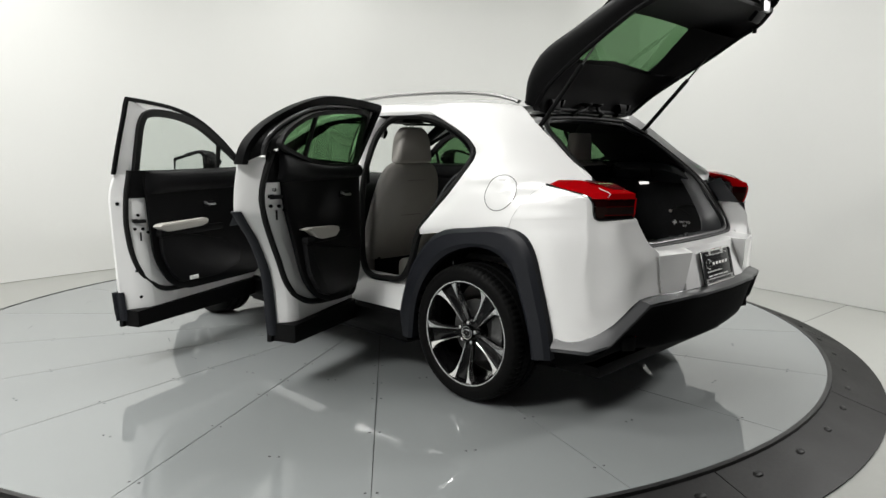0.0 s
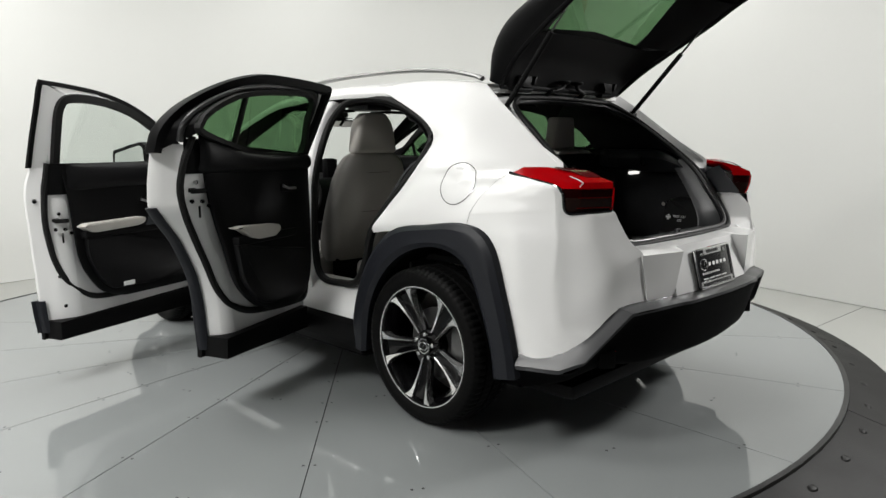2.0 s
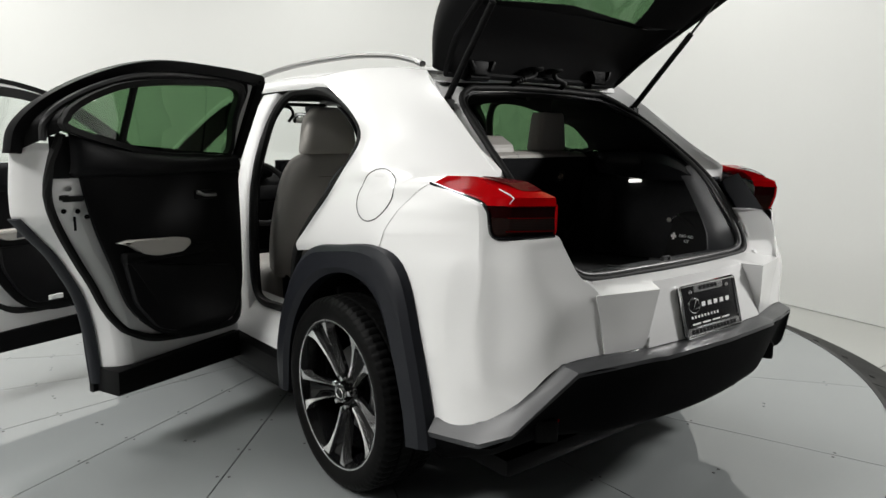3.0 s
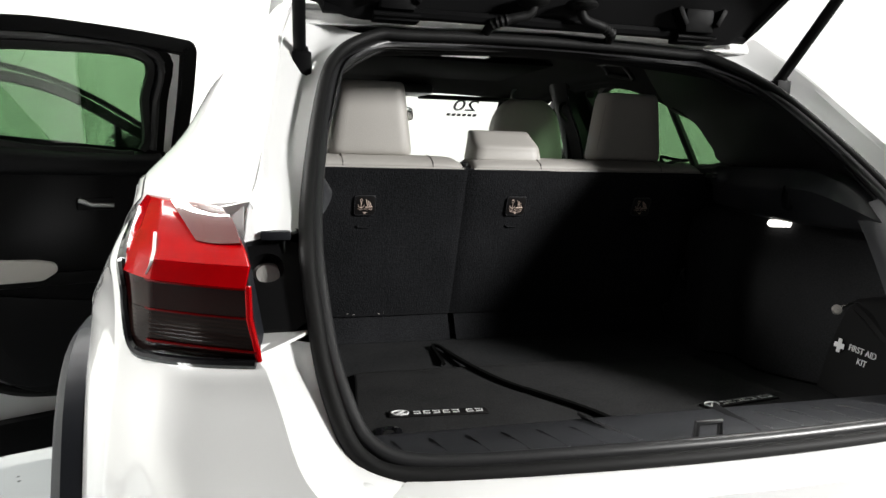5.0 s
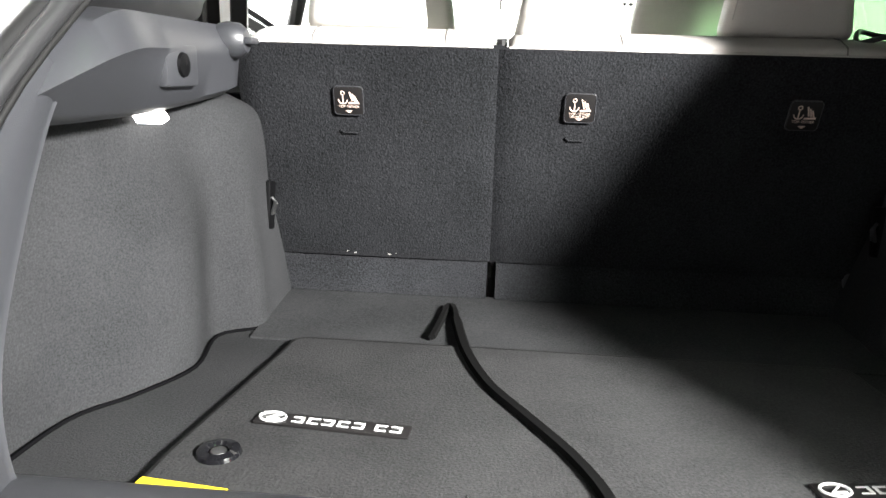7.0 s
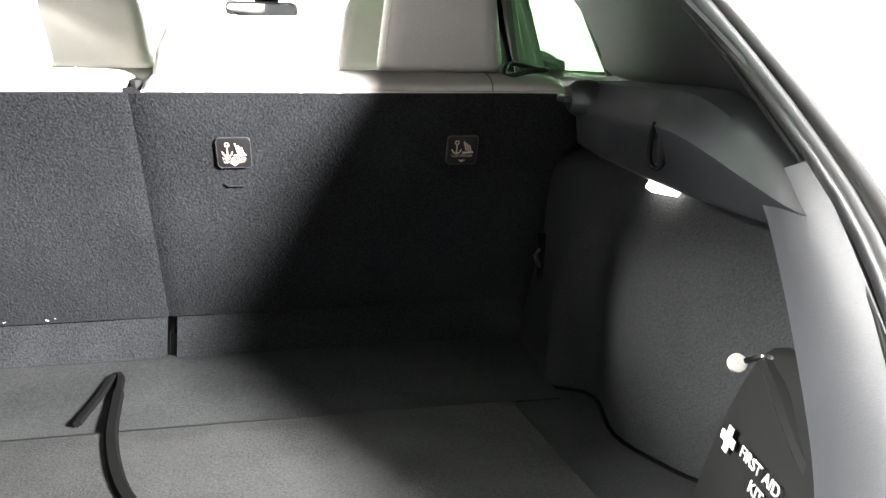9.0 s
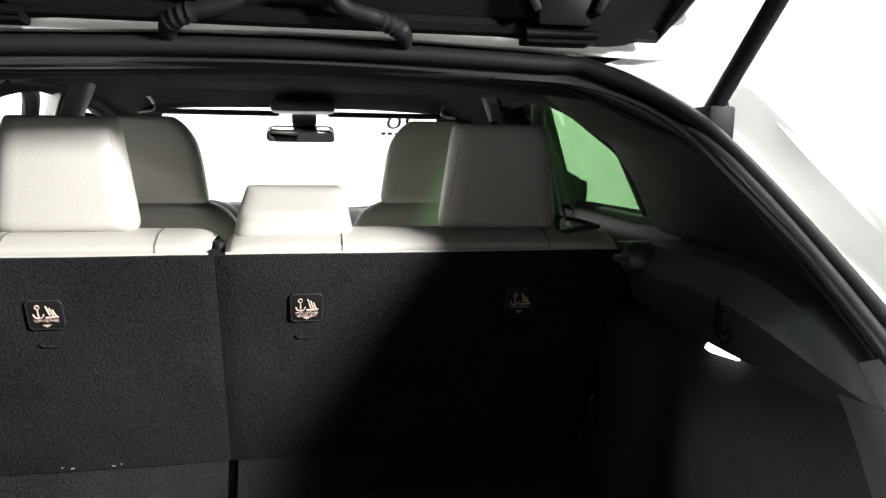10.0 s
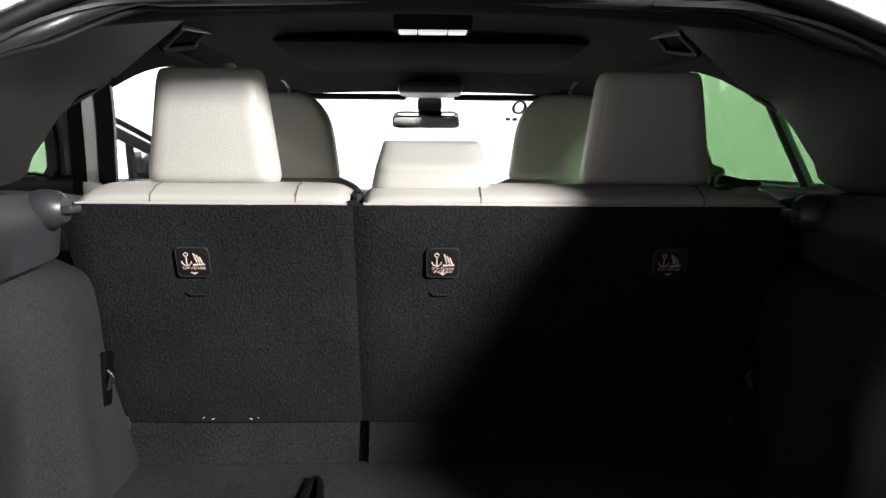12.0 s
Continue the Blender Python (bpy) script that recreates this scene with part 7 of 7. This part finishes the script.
part("roof_panel", block(-0.36, 0.36, 0.72, 1.25, 1.462, 1.472, 0.004), BLIND, liner, "black sunroof blind")
dome = part("dome_lamp", block(-0.078, 0.078, 0.500, 0.550, 1.453, 1.486, 0.004), LINER, liner, "slim rear dome lamp, its lens given a faint glow")
# the lamp looks off; a faint glow stands in for light on the lens
for x0, x1 in ((-0.068, -0.031), (-0.029, 0.029), (0.031, 0.068)):
    part("lamp_lens", block(x0, x1, 0.506, 0.544, 1.449, 1.456, 0.003), DOMELENS, dome)
for s in (-1, 1):
    grab = part("grab_handle", tube([(0.478 * s, 0.46, 1.449), (0.468 * s, 0.64, 1.470)], 0.009, 8, flat=0.6), BUMPERTOP, liner, "folding grab handle")
    for y, xa, za, xb, zb in ((0.48, 0.481, 1.447, 0.519, 1.409), (0.60, 0.471, 1.466, 0.500, 1.433)):
        part("handle_arm", tube([(xa * s, y, za), ((xa * 0.4 + xb * 0.6) * s, y - 0.004, za * 0.4 + zb * 0.6), (xb * s, y, zb)], [0.007, 0.0075, 0.008], 8, flat=0.8), BUMPERTOP, grab)
    part("handle_grip", tube([(0.519 * s, 0.48, 1.409), (0.512 * s, 0.54, 1.420), (0.500 * s, 0.60, 1.433)], 0.008, 8), BLACK, grab)
    part("belt_anchor", tube(spline([(0.545 * s, 1.02, 1.37), (0.520 * s, 1.0, 1.36), (0.515 * s, 0.99, 1.33), (0.54 * s, 0.985, 1.30)], 4), 0.007, 8), BLACK, liner, "belt guide")
    part("coat_hook", tube(spline([(0.500 * s, 1.33, 1.455), (0.455 * s, 1.33, 1.44), (0.445 * s, 1.33, 1.405), (0.490 * s, 1.33, 1.395)], 4), 0.005, 8), STEEL, liner)
    part("seat_belt", tube([(0.615 * s, 1.13, 1.30), (0.675 * s, 1.14, 0.9), (0.69 * s, 1.15, 0.45)], 0.020, 6, flat=0.08), BLACK, car)
part("sun_visor", block(-0.50, -0.08, 1.44, 1.50, 1.398, 1.414, 0.006), LINER, liner)
part("sun_visor", block(0.08, 0.50, 1.44, 1.50, 1.398, 1.414, 0.006), LINER, liner)
part("roof_console", block(-0.10, 0.10, 1.30, 1.50, 1.405, 1.44, 0.012), TRIM, liner)

# rear-view mirror
rm = Matrix.Translation((-0.015, 1.72, 1.335)) @ Matrix.Rotation(radians(-6), 4, "Z") @ Matrix.Rotation(radians(42), 4, "X")
housing = part("rear_view_mirror", prism(rounded([(-0.128, -0.028), (0.128, -0.028), (0.122, 0.032), (-0.122, 0.032)], 0.022, 4), 0.03, lambda u, v, w: rm @ Vector((u, w, v)), 0.006), PIANO, car, "black rear-view mirror")
part("mirror_glass", prism(rounded([(-0.120, -0.023), (0.120, -0.023), (0.115, 0.027), (-0.115, 0.027)], 0.018, 4), 0.002, lambda u, v, w: rm @ Vector((u, w - 0.0035, v))), MIRROR, housing)
part("mirror_stem", block(-0.045, 0.045, 1.68, 1.78, 1.375, 1.425, 0.015), BLACK, housing)


# ---- front seats, dashboard, wheel ----
def front_seat(s):
    xm = 0.34 if s > 0 else -0.37
    rows = []
    for z, y, w, d in ((0.56, 1.10, 0.46, 0.16), (0.70, 1.06, 0.50, 0.15), (0.85, 1.01, 0.51, 0.14), (1.00, 0.965, 0.48, 0.13), (1.08, 0.945, 0.43, 0.12), (1.13, 0.935, 0.36, 0.10), (1.155, 0.932, 0.26, 0.07)):
        q = rounded([(xm - w / 2, y - d / 2 + 0.02), (xm - w * 0.32, y - d / 2 - 0.012), (xm + w * 0.32, y - d / 2 - 0.012), (xm + w / 2, y - d / 2 + 0.02), (xm + w / 2 * 0.95, y + d / 2), (xm - w / 2 * 0.95, y + d / 2)], 0.05, 4)
        rows.append([Vector((p[0], p[1], z)) for p in q])
    R = [spline([r[j] for r in rows], 4) for j in range(len(rows[0]))]
    seat = part("front_seat", grid_bm([r for r in zip(*R)], True, True), LEATHERB, car, "grey leather front seat", sharp=50)
    headrest(seat, xm + (0.004 if s > 0 else -0.006), 0.920, 1.150, 1.365, 0.300, 0.235, 0.10, LEATHER, 0.0, top=0.42)
    for z, y, w in ((0.83, 0.936, 0.34), (1.045, 0.880, 0.30)):
        part("seam", tube([(xm - w / 2, y + 0.004, z), (xm, y - 0.0055, z), (xm + w / 2, y + 0.004, z)], 0.0016, 6), THREAD, seat)
    part("seat_cushion", block(xm - 0.26, xm + 0.26, 1.08, 1.62, 0.42, 0.60, 0.06, 3), LEATHERB, seat)
    part("seat_foot", block(xm - 0.22, xm + 0.22, 1.08, 1.58, 0.31, 0.43, 0.02), BLACK, seat)
    part("back_shell", block(xm - 0.20, xm + 0.20, 1.02, 1.06, 0.44, 0.58, 0.012), BLACK, seat)


for s in (-1, 1):
    front_seat(s)
rows = []
for x in (-0.72, -0.4, 0, 0.4, 0.72):
    rows.append([(x, 2.36, 1.02), (x, 2.15, 1.035), (x, 1.98, 1.02), (x, 1.90, 0.95), (x, 1.93, 0.78), (x, 2.05, 0.55)])
dash = part("dashboard", skin(rows, 4, 4), BLACK, car, "black dashboard")
part("dash_screen", block(-0.16, 0.14, 1.955, 1.975, 1.00, 1.10, 0.008), PIANO, dash)
part("cluster_hood", block(-0.54, -0.22, 1.85, 2.05, 1.0, 1.075, 0.03, 3), BLACK, dash)
sw = Matrix.Translation((-0.37, 1.72, 0.92)) @ Matrix.Rotation(radians(66), 4, "X")
wheel = part("steering_wheel", tube([sw @ Vector((0.18 * math.cos(a), 0.18 * math.sin(a), 0)) for a in [2 * math.pi * k / 36 for k in range(36)]], 0.016, 10, True), RUBBER, car, "black steering wheel")
part("wheel_boss", moved(block(-0.16, 0.16, -0.05, 0.04, -0.03, 0.03, 0.02), sw), BLACK, wheel)
part("centre_console", block(-0.12, 0.12, 1.0, 1.95, 0.31, 0.68, 0.03), BLACK, car)
part("parcel_box", block(-0.10, -0.03, 1.74, 1.80, 0.98, 1.11, 0.012), BLACK, dash)

part("belt_buckle", tube(spline([(0.420, 0.125, 1.158), (0.436, 0.165, 1.176), (0.470, 0.180, 1.172), (0.492, 0.150, 1.166), (0.480, 0.115, 1.168), (0.450, 0.110, 1.166)], 4, True), 0.004, 8, True), SEAL, right_back, "dark belt guide loop")

# ---- loose things in the load bay ----
def mat_outline():
    pts = [(-0.396, -0.062), (0.396, -0.062), (0.400, -0.12), (0.436, -0.40), (0.438, -0.480), (0.40, -0.498), (-0.40, -0.498), (-0.438, -0.480), (-0.436, -0.40), (-0.400, -0.12)]
    return rounded(pts, 0.02, 3)


MZ = FZ + 0.001
mat_ob = thing("cargo_mat", prism(mat_outline(), 0.009, lambda u, v, w: Vector((u, v, MZ + w)), 0.003), MATPILE, "dark grey tufted cargo mat on the load floor", "mat")
edge = [Vector((p[0], p[1], MZ + 0.006)) for p in mat_outline()]
part("mat_binding", tube(edge, 0.0034, 6, True), RUBBER, mat_ob, "black mat binding")
for mx, turn in ((-0.280, -4), (0.305, 8)):
    bm_ = Matrix.Translation((mx, -0.318 if mx < 0 else -0.372, MZ + 0.0095)) @ Matrix.Rotation(radians(turn), 4, "Z")
    badge = part("mat_badge", moved(block(-0.089, 0.089, -0.013, 0.013, 0, 0.003, 0.001), bm_), LABEL, mat_ob, "black badge with pale embroidered strokes")
    part("badge_oval", tube([bm_ @ Vector((-0.070 + 0.015 * math.cos(a), 0.0105 * math.sin(a), 0.004)) for a in [2 * math.pi * k / 24 for k in range(24)]], 0.0016, 6, True), WHITEPRINT, badge)
    part("badge_oval", tube([bm_ @ Vector(p) for p in ((-0.062, 0.007, 0.004), (-0.075, -0.004, 0.004), (-0.060, -0.004, 0.004))], 0.0014, 6), WHITEPRINT, badge)
    for k in range(7):
        x = -0.046 + k * 0.0175 + (0.008 if k > 4 else 0)
        part("badge_stroke", moved(joined(block(0, 0.013, -0.0065, -0.0045, 0, 0.001), block(0, 0.013, 0.0040, 0.0060, 0, 0.001), block(0.0 if k % 2 else 0.010, 0.003 if k % 2 else 0.013, -0.0055, 0.0050, 0, 0.001)), bm_ @ Matrix.Translation((x, 0, 0.0032))), WHITEPRINT, badge)
part("mat_eyelet", moved(lathe([(0.010, 0.003), (0.014, 0.006), (0.022, 0.004), (0.024, 0.0)], 24, "z"), Matrix.Translation((-0.383, -0.388, MZ + 0.009))), PIANO, mat_ob, "black plastic eyelet")
part("eyelet_pin", moved(lathe([(0.0005, 0.004), (0.008, 0.003), (0.011, -0.002)], 16, "z"), Matrix.Translation((-0.383, -0.388, MZ + 0.009))), STEEL, mat_ob)
tag = Matrix.Translation((-0.396, -0.474, MZ + 0.0095)) @ Matrix.Rotation(radians(-6), 4, "Z")
card = thing("hazard_card", moved(block(-0.045, 0.045, -0.028, 0.028, 0, 0.0015, 0.0005), tag), YELLOW, "yellow warning card lying on the cargo mat", "card", smooth=False)
# strap lying across the mat
path = spline([(-0.196, -0.035, FZ + 0.010), (-0.190, 0.040, FZ + 0.008), (-0.184, 0.110, FZ + 0.009), (-0.172, 0.098, FZ + 0.011), (-0.162, 0.03, FZ + 0.011), (-0.142, -0.085, FZ + 0.013), (-0.108, -0.190, FZ + 0.013), (-0.060, -0.275, FZ + 0.013), (-0.015, -0.355, FZ + 0.013), (0.012, -0.43, FZ + 0.013), (0.02, -0.52, FZ + 0.013)], 6)
rows = []
for i, p in enumerate(path):
    d = (path[min(i + 1, len(path) - 1)] - path[max(i - 1, 0)]).normalized()
    sd = d.cross(Vector((0, 0, 1))).normalized()
    hw = 0.0088 if i > 22 else 0.006
    rows.append([p + sd * hw, p + sd * hw * 0.6 + Vector((0, 0, 0.005)), p - sd * hw * 0.6 + Vector((0, 0, 0.005)), p - sd * hw, p + Vector((0, 0, -0.004))])
thing("strap", grid_bm(rows, True, True), BLIND, "black rubber strap lying across the cargo mat", "strap")
# first-aid kit in the right-hand hollow
kit = thing("first_aid_kit", thicken(skin([[(0.540, -0.335, 0.712), (0.525, -0.42, 0.712), (0.50, -0.56, 0.715)], [(0.560, -0.34, 0.80), (0.545, -0.42, 0.80), (0.522, -0.555, 0.80)], [(0.582, -0.35, 0.872), (0.578, -0.42, 0.885), (0.548, -0.53, 0.87)], [(0.60, -0.36, 0.882), (0.60, -0.42, 0.897), (0.575, -0.53, 0.882)]], 5, 5), -0.02), RUBBER, "black first-aid pouch with white print in the side hollow", "first-aid kit")
km = Matrix.Translation((0.5305, -0.400, 0.806)) @ Matrix.Rotation(radians(-90 - 8), 4, "Z") @ Matrix.Rotation(radians(90 - 10), 4, "X")
part("cross_print", joined(moved(block(-0.005, 0.005, -0.014, 0.014, 0, 0.001), km @ Matrix.Translation((-0.03, 0.004, 0.006))), moved(block(-0.014, 0.014, -0.005, 0.005, 0, 0.001), km @ Matrix.Translation((-0.03, 0.004, 0.0061)))), WHITEPRINT, kit, "white cross", smooth=False)
lettering("kit_print", "FIRST AID", 0.017, km @ Matrix.Translation((0.035, 0.008, 0.008)), WHITEPRINT, kit)
lettering("kit_print", "KIT", 0.017, km @ Matrix.Translation((0.040, -0.012, 0.008)), WHITEPRINT, kit)
part("kit_flap", tube(spline([(0.575, -0.36, 0.885), (0.557, -0.41, 0.872), (0.54, -0.47, 0.845), (0.53, -0.54, 0.825)], 4), 0.012, 8), RUBBER, kit)
part("zip_pull", moved(lathe([(0.0005, 0.005), (0.009, 0.004), (0.0105, 0.0), (0.009, -0.003)], 20, "z"), look((0.562, -0.322, 0.872), (0.3, -0.9, 1.1)) @ Matrix.Rotation(math.pi, 4, "X")), LEATHER, kit, "pale round tag")
part("tag_cord", tube(spline([(0.563, -0.334, 0.880), (0.570, -0.355, 0.893), (0.577, -0.378, 0.892)], 4), 0.0035, 6), CHROME, kit)
